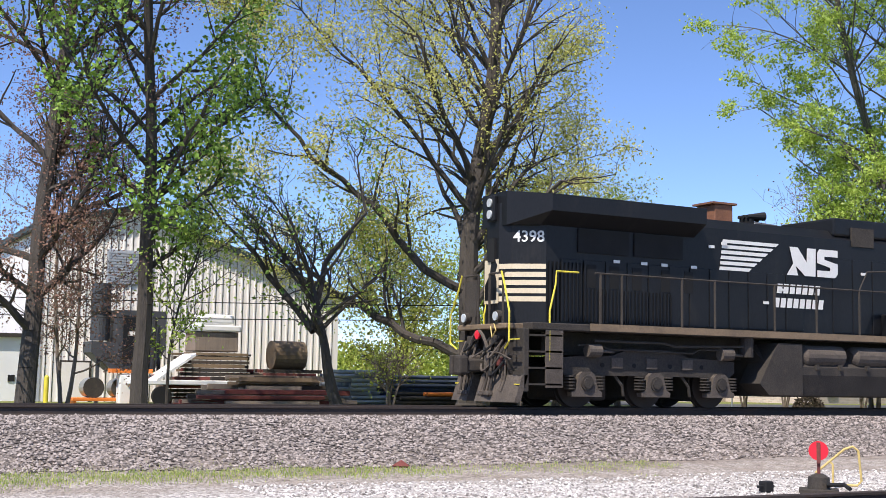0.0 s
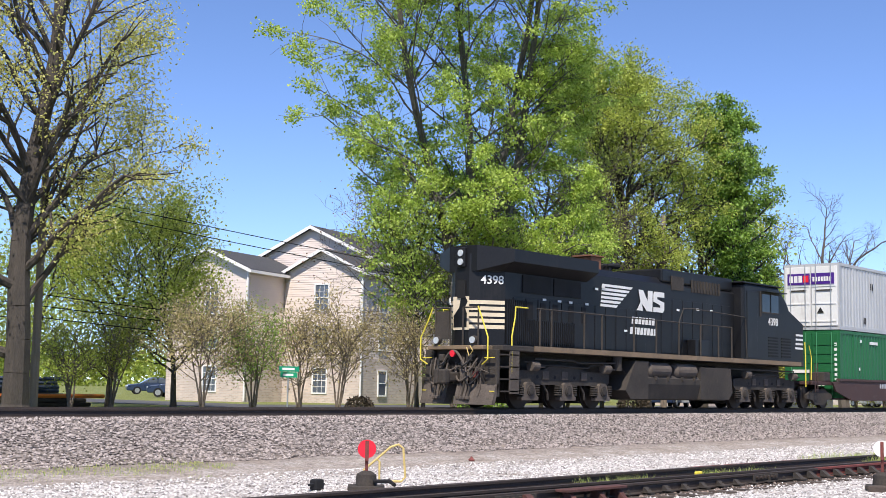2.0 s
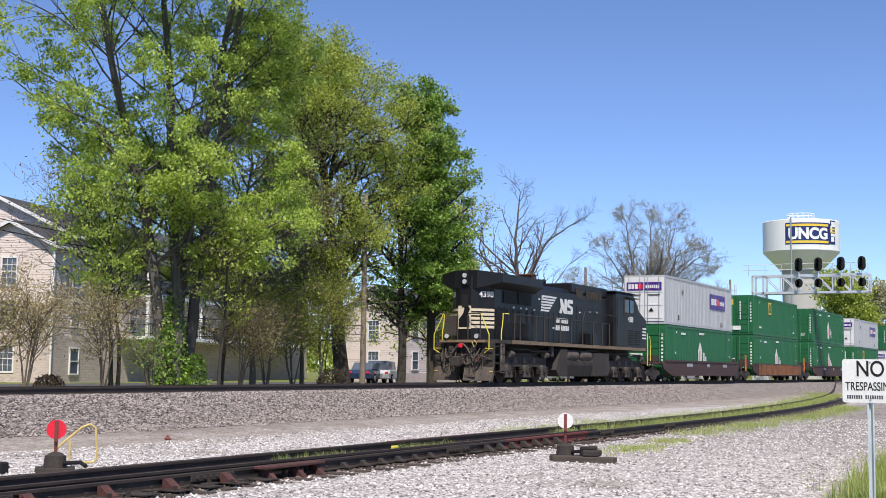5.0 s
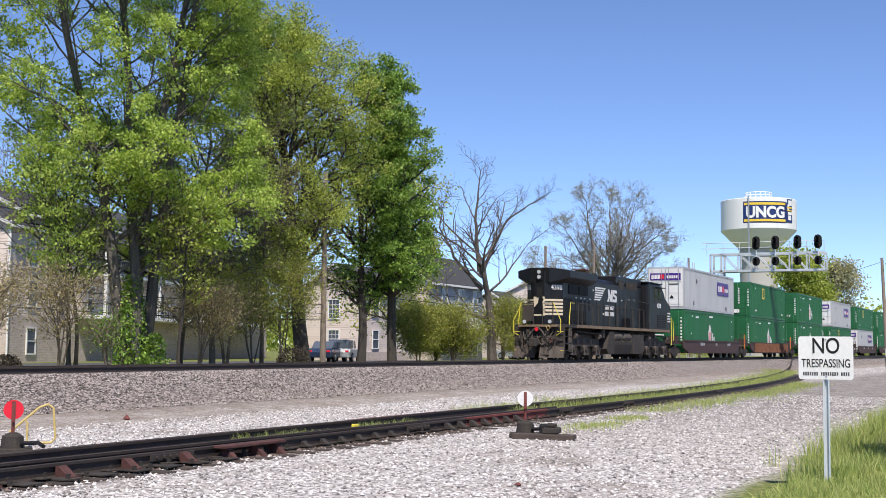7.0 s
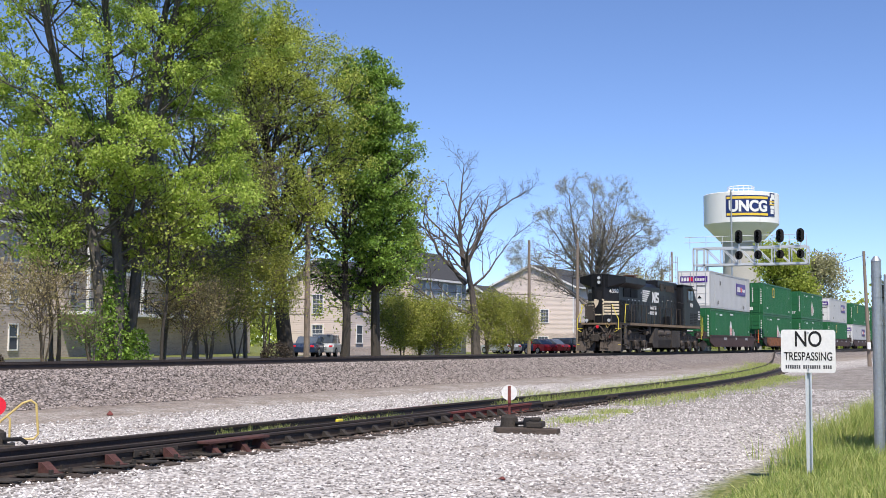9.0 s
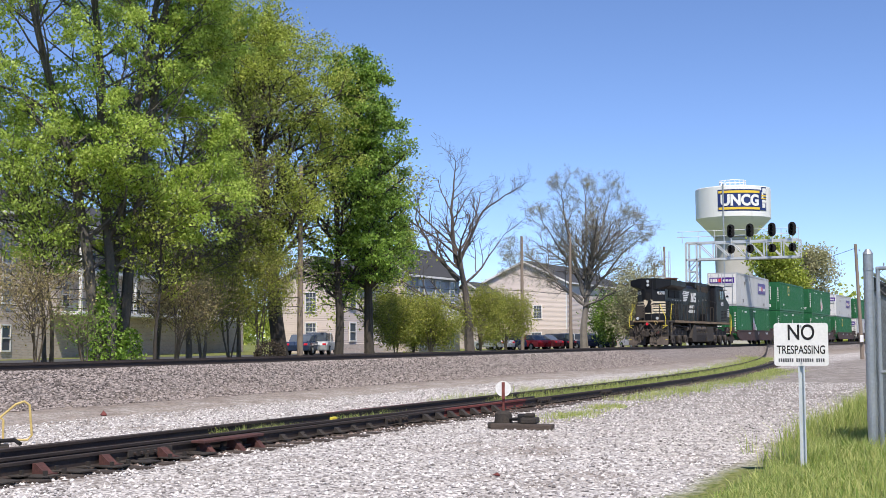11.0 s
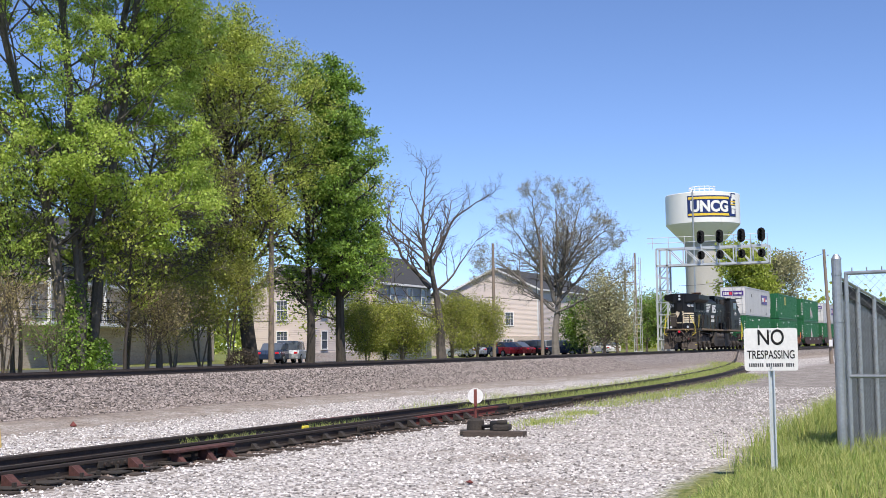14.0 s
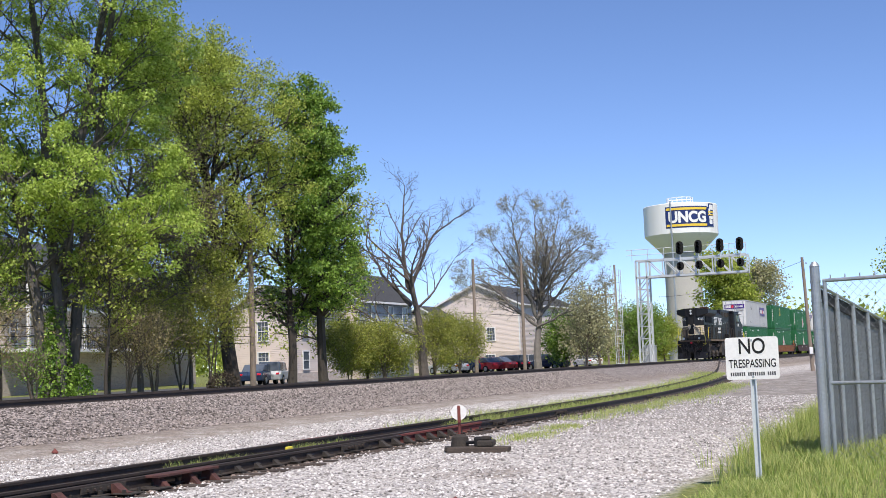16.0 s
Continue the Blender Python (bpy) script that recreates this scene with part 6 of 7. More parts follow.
        for j in range(rows):
            for i in range(5):
                if j and rnd.random() < 0.12:
                    continue
                r = 0.075 if row > 1 else rnd.uniform(0.05, 0.09)
                zz = 0.09 + j * 0.155
                y = (i - 2) * 0.18 + rnd.uniform(-0.03, 0.03)
                a, b = xa + rnd.uniform(-0.6, 1.2), xb + rnd.uniform(-1.5, 0.5)
                mm = rnd.choice((RUSTRED, TIE, WOODP)) if (row == 0) else (TRIM if (row == 3 and rnd.random() < 0.1) else (ORANGE if (row == 4 and j == 3 and i < 2) else (rnd.choice((WOODP, TIE, SILL)) if row == 1 else m_)))
                if row < 2:
                    bm_ = part("beam", box(B(), a, b, -r, r, -r, r), mm, st)
                    bm_.matrix_basis = pose(0, y, zz, rnd.uniform(-6, 6), rnd.uniform(-0.15, 0.15), rnd.uniform(-0.4, 0.4))
                else:
                    part("pipe", tube(B(), (a, y, zz), (b, y, zz), r, n=8), mm, st)
        for x in (xa + 0.3, xb - 0.3):
            part("bearer", box(B(), x - 0.06, x + 0.06, -0.5, 0.5, -0.02, 0.03), TIE, st)


yard_clutter()


def build_water_tower():
    c = polar(78.03, 255, 0.3)
    t = thing("water_tower", Matrix.Translation(c), "white water tower with navy and gold lettering on concrete shaft", "water tower")
    R = 7.35
    prof = [(3.6, 0), (3.65, 14), (3.75, 21.3), (4.1, 21.5), (R - 0.1, 24.75), (R, 24.9), (R, 30.75), (R - 0.06, 30.85), (4.0, 31.35), (0.0, 31.6)]

    def lathe(rows, n=64):
        bm = B()
        rings = []
        for r, z in rows:
            rings.append([bm.verts.new((max(r, 0.01) * math.cos(2 * math.pi * i / n), max(r, 0.01) * math.sin(2 * math.pi * i / n), z)) for i in range(n)])
        for a, b in zip(rings, rings[1:]):
            for i in range(n):
                bm.faces.new((a[i], a[(i + 1) % n], b[(i + 1) % n], b[i]))
        return bm
    part("shaft", lathe(prof[:3]), CONCR, t, smooth=True)
    part("tank_bowl", lathe([(3.75, 21.3)] + prof[3:6]), TANKW, t, smooth=True)
    part("tank_wall", lathe(prof[5:7]), TANKW, t, smooth=True)
    part("tank_roof", lathe(prof[6:]), TANKW, t, smooth=True)
    part("bowl_ring", lathe([(3.8, 21.25), (4.05, 21.25), (4.05, 21.45), (3.8, 21.45)]), STEEL, t)
    for z in (32.0, 32.5):
        bm = B()
        pipe(bm, [(2.6 * math.cos(a * math.pi / 8), 2.6 * math.sin(a * math.pi / 8), z) for a in range(17)], 0.07, 5)
        part("roof_rail", bm, TANKW, t)
    for a in range(16):
        part("rail_post", box(B(), 2.6 * math.cos(a * math.pi / 8) - 0.05, 2.6 * math.cos(a * math.pi / 8) + 0.05, 2.6 * math.sin(a * math.pi / 8) - 0.05, 2.6 * math.sin(a * math.pi / 8) + 0.05, 31.4, 32.5), TANKW, t)
    face = math.atan2(-c.y, -c.x)  # towards the viewpoint

    def bend(ob, off=0.0, a0=0.2, z0=28.0):
        for v in ob.data.vertices:
            ang = face + a0 + v.co.x / R
            r = R + 0.03 + off + v.co.z
            v.co = (r * math.cos(ang), r * math.sin(ang), z0 + v.co.y)

    def patch(w, h, x, y, material, off, name):
        bm = B()
        n = max(2, int(w * 3))
        for i in range(n):
            xa, xb = x - w / 2 + w * i / n, x - w / 2 + w * (i + 1) / n
            bm.faces.new([bm.verts.new(p) for p in ((xa, y - h / 2, 0), (xb, y - h / 2, 0), (xb, y + h / 2, 0), (xa, y + h / 2, 0))])
        bmesh.ops.remove_doubles(bm, verts=bm.verts[:], dist=1e-4)
        bmesh.ops.solidify(bm, geom=bm.faces[:], thickness=0.02)
        ob = part(name, bm, material, t)
        bend(ob, off)
    patch(8.7, 4.2, -0.1, 0, NAVY, 0.00, "panel_border")
    patch(8.3, 0.46, -0.1, 1.62, GOLD, 0.06, "gold_bar")
    patch(8.3, 0.46, -0.1, -1.62, GOLD, 0.06, "gold_bar")
    txt = letters("UNCG", 3.35, TANKW, t, Matrix.Identity(4), name="tower_lettering", thick=0.02, bold=0.045)
    me = txt.data
    xs = [v.co.x for v in me.vertices]
    ys = [v.co.y for v in me.vertices]
    kx = 7.6 / (max(xs) - min(xs))
    ky = 2.3 / (max(ys) - min(ys))
    my = (max(ys) + min(ys)) / 2
    for v in me.vertices:
        v.co = (v.co.x * kx, (v.co.y - my) * ky, v.co.z)
    bend(txt, 0.08)
    # a round-topped crest: navy ground, white plume and beard, gold band
    for w, h, x, y, m_, o in ((1.9, 3.9, 5.1, 0.0, NAVY, 0.05), (1.5, 0.9, 5.35, 2.2, NAVY, 0.05), (1.1, 1.0, 5.4, 1.9, TANKW, 0.09), (0.5, 1.2, 4.85, 1.0, TANKW, 0.09), (1.5, 0.3, 5.2, 0.95, GOLD, 0.10),
                              (1.5, 0.25, 5.2, 0.4, GOLD, 0.10), (1.2, 0.55, 5.3, -0.15, TANKW, 0.09), (0.9, 0.9, 5.2, -1.0, TANKW, 0.09)):
        patch(w, h, x, y, m_, o, "emblem_patch")
    a = face - 0.25
    part("ladder_pipe", pipe(B(), [((R + 0.12) * math.cos(a), (R + 0.12) * math.sin(a), 31.2), ((R + 0.12) * math.cos(a), (R + 0.12) * math.sin(a), 0.0)], 0.16, 8), STEEL, t)


build_water_tower()


def build_signal_bridge():
    x = 114.0
    g = thing("signal_bridge", pose(x, 0, 0.6), "silver cantilever signal bridge with black signal heads", "signal bridge")
    ya, yb = 28.6, 18.4
    zb, zt = 8.2, 9.75
    for dx in (0, 1.25):
        for y in (28.6, 27.6):
            part("leg", box(B(), dx - 0.08, dx + 0.08, y - 0.08, y + 0.08, 0, zt), SILVER, g)
    for k in range(7):
        z = 0.2 + k * 1.15
        for dx in (0, 1.25):
            part("lacing", pipe(B(), [(dx, 28.6, z), (dx, 27.6, z + 1.15)], 0.045, 5), SILVER, g)
            part("lacing", pipe(B(), [(dx, 28.6, z + 1.15), (dx, 27.6, z + 1.15)], 0.045, 5), SILVER, g)
        part("lacing", pipe(B(), [(0, 27.6, z), (1.25, 27.6, z + 1.15)], 0.045, 5), SILVER, g)
    for dx in (0, 1.25):
        for z in (zb, zt):
            part("chord", box(B(), dx - 0.08, dx + 0.08, yb, ya, z - 0.09, z + 0.09), SILVER, g)
        n = 6
        for k in range(n + 1):
            y = yb + (27.6 - yb) * k / n
            part("post", box(B(), dx - 0.05, dx + 0.05, y - 0.05, y + 0.05, zb, zt), SILVER, g)
            if k < n:
                y2 = yb + (27.6 - yb) * (k + 1) / n
                part("diagonal", pipe(B(), [(dx, y, zb), (dx, y2, zt)], 0.05, 5), SILVER, g)
    part("walkway", box(B(), 0.1, 1.2, yb, 27.6, zb + 0.08, zb + 0.12), STEEL, g)
    for z in (zt + 0.55, zt + 1.05):
        part("handrail", pipe(B(), [(-0.1, yb, z), (-0.1, 29.4, z)], 0.03, 5), SILVER, g)
    for k in range(8):
        y = yb + k * 1.5
        part("handrail_post", pipe(B(), [(-0.1, y, zt), (-0.1, y, zt + 1.05)], 0.03, 5), SILVER, g)
    for az in (77.93, 78.76, 79.71, 80.58):
        y = x / math.tan(radians(az))
        for up in (1, 0):
            z = zt + 0.95 if up else zt - 0.72
            bm = B()
            w, hh = 0.34, (0.62 if up else 0.4)
            prof = [(w * math.cos(a), hh - w + w * math.sin(a)) for a in np.linspace(0, math.pi, 12)] + [(w * math.cos(a), -hh + w + w * math.sin(a)) for a in np.linspace(math.pi, 2 * math.pi, 12)]
            prism(bm, [(y + u, z + v) for u, v in prof], "x", -0.22, -0.18)
            head = part("signal_head", bm, DARK, g, "black signal backboard")
            for dz in ((-0.32, 0.0, 0.32) if up else (-0.15, 0.15)):
                part("visor", tube(B(), (-0.62, y, z + dz), (-0.2, y, z + dz), 0.13, n=12, caps=False), DARK, head)
            part("bracket", pipe(B(), [(-0.15, y, zt), (-0.15, y, z)], 0.05, 6), SILVER, g)
    part("base_slab", box(B(), -0.5, 1.8, 27.2, 29.0, -0.25, 0.05), CONCR, g)
    cab = single("equipment_cabinet", box(box(B(), -0.35, 0.35, -0.5, 0.5, 0, 1.9, 0.03), -0.4, 0.4, -0.55, 0.55, 1.9, 1.96), SILVER, "silver equipment cabinet beside the signal bridge", "cabinet", pose(116.5, 28.2, 0.55))
    case = thing("platform_cage", pose(111.5, 29.6, 0.5), "tall silver caged ladder behind the signal bridge", "ladder")
    for u in (0, 0.6):
        for v in (0, 0.6):
            part("stile", pipe(B(), [(u, v, 0), (u, v, 9.0)], 0.035, 5), SILVER, case)
    for k in range(14):
        part("rung", pipe(B(), [(0, 0, 0.4 + k * 0.62), (0.6, 0, 0.4 + k * 0.62)], 0.03, 5), SILVER, case)
        part("rung", pipe(B(), [(0, 0, 0.4 + k * 0.62), (0, 0.6, 0.4 + k * 0.62)], 0.03, 5), SILVER, case)


build_signal_bridge()


def utility_pole(p, h, label, lean=(0, 0), arm=False, r=0.15):
    po = thing("utility_pole", Matrix.Translation(p), label, "utility pole", "utility poles")
    part("shaft", tube(B(), (0, 0, -0.3), (lean[0], lean[1], h), r, r * 0.68, 12), WOODP, po)
    if arm:
        part("crossarm", box(B(), -0.06, 0.06, -1.1, 1.1, h - 1.6, h - 1.48), WOODP, po)
        for y in (-1.0, -0.4, 0.4, 1.0):
            part("insulator", tube(B(), (0, y, h - 1.48), (0, y, h - 1.3), 0.05, 0.03, 8), STEEL, po)
    else:
        part("pole_bracket", box(B(), -0.3, 0.0, -0.04, 0.04, h - 0.5, h - 0.42), STEEL, po)
    return po


P_R = polar(83.38, 96, 0.0)
utility_pole(P_R, 8.4, "leaning grey wooden utility pole beside the road", lean=(0.1, 0.3))
part_box = single("meter_box", box(B(), -0.12, 0.12, -0.12, 0.12, -0.25, 0.25, 0.02), TRIM, "white meter box on a utility pole", "box", Matrix.Translation(P_R + Vector((-0.2, 0, 1.5))))
utility_pole(polar(74.95, 120, 0.45), 9.8, "grey wooden utility pole beside the track")
utility_pole(polar(74.5, 150, 0.45), 10.0, "grey wooden utility pole with crossarm", arm=True)
utility_pole(polar(68.5, 96, 0.45), 9.0, "grey wooden utility pole at the car park")
utility_pole(polar(70.7, 100, 0.45), 9.4, "grey wooden utility pole at the car park")
PB = polar(30.35, 43.5, 0.45)
utility_pole(PB, 9.5, "grey wooden utility pole behind a large tree")
PA = polar(58.35, 60, 0.45)
utility_pole(PA, 9.5, "grey wooden utility pole between tall trees")


def wires(label, spans, r=0.016):
    for k, (a, b, sag) in enumerate(spans):
        n = 18
        pts = [Vector(a).lerp(Vector(b), i / n) - UP * sag * 4 * (i / n) * (1 - i / n) for i in range(n + 1)]
        single("overhead_wire", pipe(B(), pts, r, 5), DARK, label, "wire", group="overhead wires")


def V3(az, rng_, el):
    q = polar(az, rng_)
    return Vector((q.x, q.y, 1.6 + rng_ * math.tan(radians(el))))


wires("black overhead wire strung between wooden poles", [
    (V3(2, 45, 3.2), V3(30.35, 43.5, 3.35), 0.12), (V3(2, 45, 2.4), V3(30.35, 43.5, 2.7), 0.12),
    (V3(30.35, 43.5, 3.7), V3(58.35, 60, 1.9), 0.35), (V3(30.35, 43.5, 3.2), V3(58.35, 60, 1.5), 0.35), (V3(30.35, 43.5, 2.7), V3(58.35, 60, 1.2), 0.35),
    (V3(30.35, 43.5, 8.2), V3(58.35, 60, 3.6), 0.2), (V3(30.35, 43.5, 7.7), V3(58.35, 60, 3.2), 0.2),
    (V3(58.35, 60, 3.0), V3(68.5, 96, 2.2), 0.3), (V3(58.35, 60, 2.6), V3(68.5, 96, 1.9), 0.3), (V3(68.5, 96, 2.2), V3(74.95, 120, 2.0), 0.3),
    (V3(83.28, 96, 3.9), V3(77.0, 150, 2.6), 0.6)])


def build_car(p, turn, material, label, van=False):
    c = thing("parked_car", Matrix.Translation(p) @ pose(0, 0, 0, 0, 0, turn), label, "car", "parked cars")
    body = B()
    prism(body, [(-2.2, 0.3), (2.2, 0.3), (2.25, 0.6), (2.1, 0.82), (1.2, 0.92), (-2.05, 0.95), (-2.25, 0.7)], "y", -0.88, 0.88)
    bmesh.ops.bevel(body, geom=body.edges[:], offset=0.07, segments=2, profile=0.5, affect="EDGES")
    part("body", body, material, c)
    cab = B()
    prof = [(-2.0, 0.93), (1.1, 0.93), (0.45, 1.55), (-1.9, 1.6)] if van else [(-1.75, 0.93), (1.15, 0.93), (0.3, 1.42), (-1.0, 1.44)]
    prism(cab, prof, "y", -0.76, 0.76)
    bmesh.ops.bevel(cab, geom=cab.edges[:], offset=0.08, segments=2, profile=0.5, affect="EDGES")
    part("cabin_glass", cab, PANE, c)
    part("roof", box(B(), prof[3][0] + 0.15, prof[2][0] - 0.1, -0.7, 0.7, prof[2][1] - 0.03, prof[2][1] + 0.03, 0.02), material, c)
    for x in (-0.3,):
        part("pillar", box(B(), x - 0.05, x + 0.05, -0.78, 0.78, 0.92, prof[2][1]), material, c)
    for x in (-1.35, 1.4):
        for y in (-0.82, 0.82):
            w = part("wheel", disc(B(), (x, y, 0.33), (0, 1, 0), 0.33, 0.22), DARK, c)
            part("hubcap", disc(B(), (x, y * 1.02, 0.33), (0, 1, 0), 0.2, 0.225), STEEL, w)
    for y in (-0.65, 0.65):
        part("headlight", box(B(), 2.12, 2.26, y - 0.15, y + 0.15, 0.62, 0.74, 0.02), SILVER, c)
        part("tail_light", box(B(), -2.26, -2.14, y - 0.13, y + 0.13, 0.68, 0.82, 0.02), RED, c)
    return c


def slab_ground(name, x0, x1, y0, y1, label):
    bm = B()
    n = 12
    box(bm, x0, x1, y0, y1, 0.30, 0.47)
    single(name, bm, ASPHALT, label, "pavement", kind="structure")


slab_ground("pavement", 84, 150, 37.5, 47.5, "grey asphalt car park beyond the track")
slab_ground("road", 37, 44, 36, 150, "grey asphalt side street running away from the track")
slab_ground("pavement", 44, 95, 44.5, 52.5, "grey asphalt drive in front of the apartments")
CARS = {n: mat("car_" + n, c, 0.3, 0.2, var=0.05) for n, c in (("silver", (0.55, 0.57, 0.58)), ("red", (0.45, 0.03, 0.04)), ("maroon", (0.16, 0.03, 0.035)), ("white", (0.75, 0.75, 0.75)), ("navy", (0.03, 0.05, 0.10)), ("black", (0.02, 0.02, 0.025)), ("blue", (0.10, 0.16, 0.26)))}
for az, r, tone, turn, van in ((67.2, 121, "silver", 60, False), (67.7, 124, "silver", 75, True), (68.2, 122, "navy", 70, False), (68.8, 121, "red", 62, False), (69.3, 124, "maroon", 80, False), (69.9, 126, "black", 75, True), (71.0, 128, "white", 65, True), (71.7, 126, "navy", 80, False), (73.55, 140, "white", 40, True),
                               (59.3, 92, "silver", 20, True), (58.6, 90, "navy", 15, False), (35.4, 110, "navy", 150, False), (36.6, 92, "navy", 130, True)):
    build_car(polar(az, r, 0.5), turn, CARS[tone], tone + (" minivan" if van else " saloon car") + " parked on the lot beyond the track", van)

# ---------------------------------------------------------------- beside the yard track
def build_switch_stand(p, turn, disc_mat, label, tip, r=0.14):
    s = thing("switch_stand", Matrix.Translation(p) @ pose(0, 0, 0, 0, 0, turn), label, "switch stand", "switch stands")
    part("drum", tube(tube(B(), (0, 0, 0.0), (0, 0, 0.2), 0.17, 0.15, 20), (0, 0, 0.2), (0, 0, 0.25), 0.15, 0.06, 20), GRIME, s)
    part("foot_plate", box(B(), -0.28, 0.28, -0.24, 0.24, -0.04, 0.03, 0.01), GRIME, s)
    part("spindle", tube(B(), (0, 0, 0.22), (0, 0, tip), 0.026, n=10), RUSTRED, s)
    d = part("target", disc(B(), (0, -0.035, tip - r), (0, 1, 0), r, 0.012, 32), disc_mat, s, "round painted target")
    part("target_bracket", box(B(), -0.028, 0.028, -0.06, -0.03, tip - 0.32, tip - 0.02), RUSTRED, d)
    part("lever", pipe(B(), [(0.12, -0.12, 0.1), (0.35, -0.3, 0.12), (0.42, -0.5, 0.08)], 0.03, 8), DARK, s)
    if disc_mat is not RED:
        part("latch", box(B(), 0.25, 0.5, -0.32, -0.1, 0.02, 0.2, 0.03), DARK, s)
    return s


build_switch_stand(Vector((13.65, 13.65, 0.06)), -45, RED, "switch stand with round red target beside the yard track", 0.72)
build_switch_stand(Vector((20.92, 8.62, 0.06)), -68, WHITE, "switch stand with round white target on timber beside track", 0.78)
single("headblock_timber", box(B(), -0.14, 0.14, -1.15, -0.05, -0.12, 0.07, 0.015), TIE, "long dark head-block timber under a switch stand", "timber", pose(20.6, 8.75, 0.03, 0, 0, 6))
single("switch_machine", box(box(B(), -0.25, 0.3, -0.2, 0.2, 0.0, 0.16, 0.04), -0.1, 0.15, -0.12, 0.12, 0.16, 0.26, 0.03), GRIME, "grimy iron connecting gear on the timber", "switch gear", pose(20.75, 8.05, 0.1, 0, 0, 10) @ Matrix.Scale(0.7, 4))
yl = thing("lever_guard", pose(14.72, 14.2, 0.02, 0, 0, -42), "bent faded yellow tube frame beside the red switch stand", "guard")
part("frame", pipe(B(), [(-0.42, 0, 0.22), (0.02, 0, 0.6), (0.14, 0, 0.64), (0.22, 0, 0.58), (0.26, 0, 0.12), (0.2, 0, 0.05), (-0.16, 0, 0.05)], 0.019, 8), OCHRE, yl)
part("brace", pipe(B(), [(-0.16, 0, 0.05), (-0.16, 0, 0.36), (-0.2, 0, 0.4)], 0.017, 8), OCHRE, yl)
single("rail_stop", box(box(B(), -0.08, 0.08, -0.08, 0.08, 0, 0.16, 0.02), -0.16, 0.14, -0.03, 0.03, 0.06, 0.1, 0.01), DARK, "small black iron stop beside the switch stand", "stop", pose(13.05, 14.1, 0.02))


def track_hardware():
    """Switch rails, braces, joint bars, plates and spikes of the turnout."""
    bm_line = [(x, side_y(x) + 0.755 - 0.16 - max(0, (24 - x)) * 0.010, 0.062) for x in np.arange(9, 30.1, 1.5)]
    part("switch_rail", sweep_rail(B(), bm_line, 0.97), RAILM, yard)
    line = [(x, side_y(x) - 0.755 + 0.17 + max(0, (24 - x)) * 0.012, 0.062) for x in np.arange(10, 28.1, 1.5)]
    part("switch_rail", sweep_rail(B(), line, 0.97), RAILM, yard)
    for sgn, xa, xb in ((0.755, 20.6, 25.4), (-0.755, 22.6, 27.0)):
        line = [(x, side_y(x) + sgn, 0.033) for x in np.linspace(xa, xb, 5)]
        part("painted_rail", sweep_rail(B(), line, 1.06), RUSTRED, yard, "length of rail painted dark red")
    line = [(x, side_y(x) + 0.755 - 0.13, 0.05) for x in np.linspace(20.0, 27.0, 6)]
    part("guard_rail", sweep_rail(B(), line, 0.95), RAILM, yard)
    brace = B()
    prism(brace, [(-0.30, 0.0), (0.0, 0.0), (0.0, 0.14), (-0.05, 0.14), (-0.22, 0.03), (-0.30, 0.03)], "x", -0.07, 0.07)
    me2 = mesh_of("rail_brace", brace.copy(), GRIME)
    me = mesh_of("rail_brace", brace, FROGM)
    plate = mesh_of("tie_plate", box(B(), -0.09, 0.09, -0.19, 0.19, 0, 0.012), GRIME)
    spike = mesh_of("spike", box(B(), -0.02, 0.02, -0.02, 0.02, 0.0, 0.06), GRIME)
    for i in range(64):
        x = 2 + i * 0.56
        for s in (-0.755, 0.755):
            piece("tie_plate", plate, yard, pose(x, side_y(x) + s, 0.055))
            for k in (-1, 1):
                piece("spike", spike, yard, pose(x + 0.05, side_y(x) + s + k * 0.1, 0.06))
        if 16.0 < x < 25.5 and not 19.8 < x < 21.2:
            ob = piece("rail_brace", me2, yard, pose(x, side_y(x) - 0.755 - 0.055, 0.04))
            ob.scale = (0.8, 0.5, 0.7) if x < 21 else (1.0, 0.75, 0.9)
    for x in (10.1, 11.3, 12.45, 13.6):
        ob = piece("rail_brace", me, yard, pose(x, side_y(x) - 0.755 - 0.05, 0.035))
        ob.scale = (1.0, 0.85, 1.0)
        for u in (-0.32, 0.3):
            piece("spike", spike, yard, pose(x + u * 0.5, side_y(x) - 0.755 - 0.33, 0.05))
    # raised red table over two legs beside the near rail
    tb = part("slide_table", box(B(), 14.25, 15.75, 10.32, 10.53, 0.175, 0.215, 0.008), FROGM, yard, "dark red cast slide table")
    for x in (14.42, 15.12, 15.62):
        leg = B()
        prism(leg, [(10.22, 0.0), (10.53, 0.0), (10.5, 0.175), (10.4, 0.175)], "x", x - 0.05, x + 0.05)
        part("table_leg", leg, FROGM, tb)
    for k in range(7):
        x = 10.4 + k * 0.62
        part("slide_plate", box(B(), x, x + 0.3, 10.2, 10.5, 0.035, 0.055, 0.004), GRIME, yard)
    bar = mesh_of("joint_bar", box(B(), -0.45, 0.45, -0.015, 0.015, -0.045, 0.045, 0.006), GRIME)
    bolt = mesh_of("bolt", tube(B(), (0, -0.03, 0), (0, 0.03, 0), 0.024, n=6), RAILM)
    for x in (9.5, 13.4, 20.5, 28.2, 33.0, 44.0):
        for s in (-0.755, 0.755):
            y = side_y(x) + s - 0.035
            piece("joint_bar", bar, yard, pose(x, y, 0.135))
            for u in (-0.34, -0.2, -0.07, 0.07, 0.2, 0.34):
                piece("bolt", bolt, yard, pose(x + u, y - 0.02, 0.135))
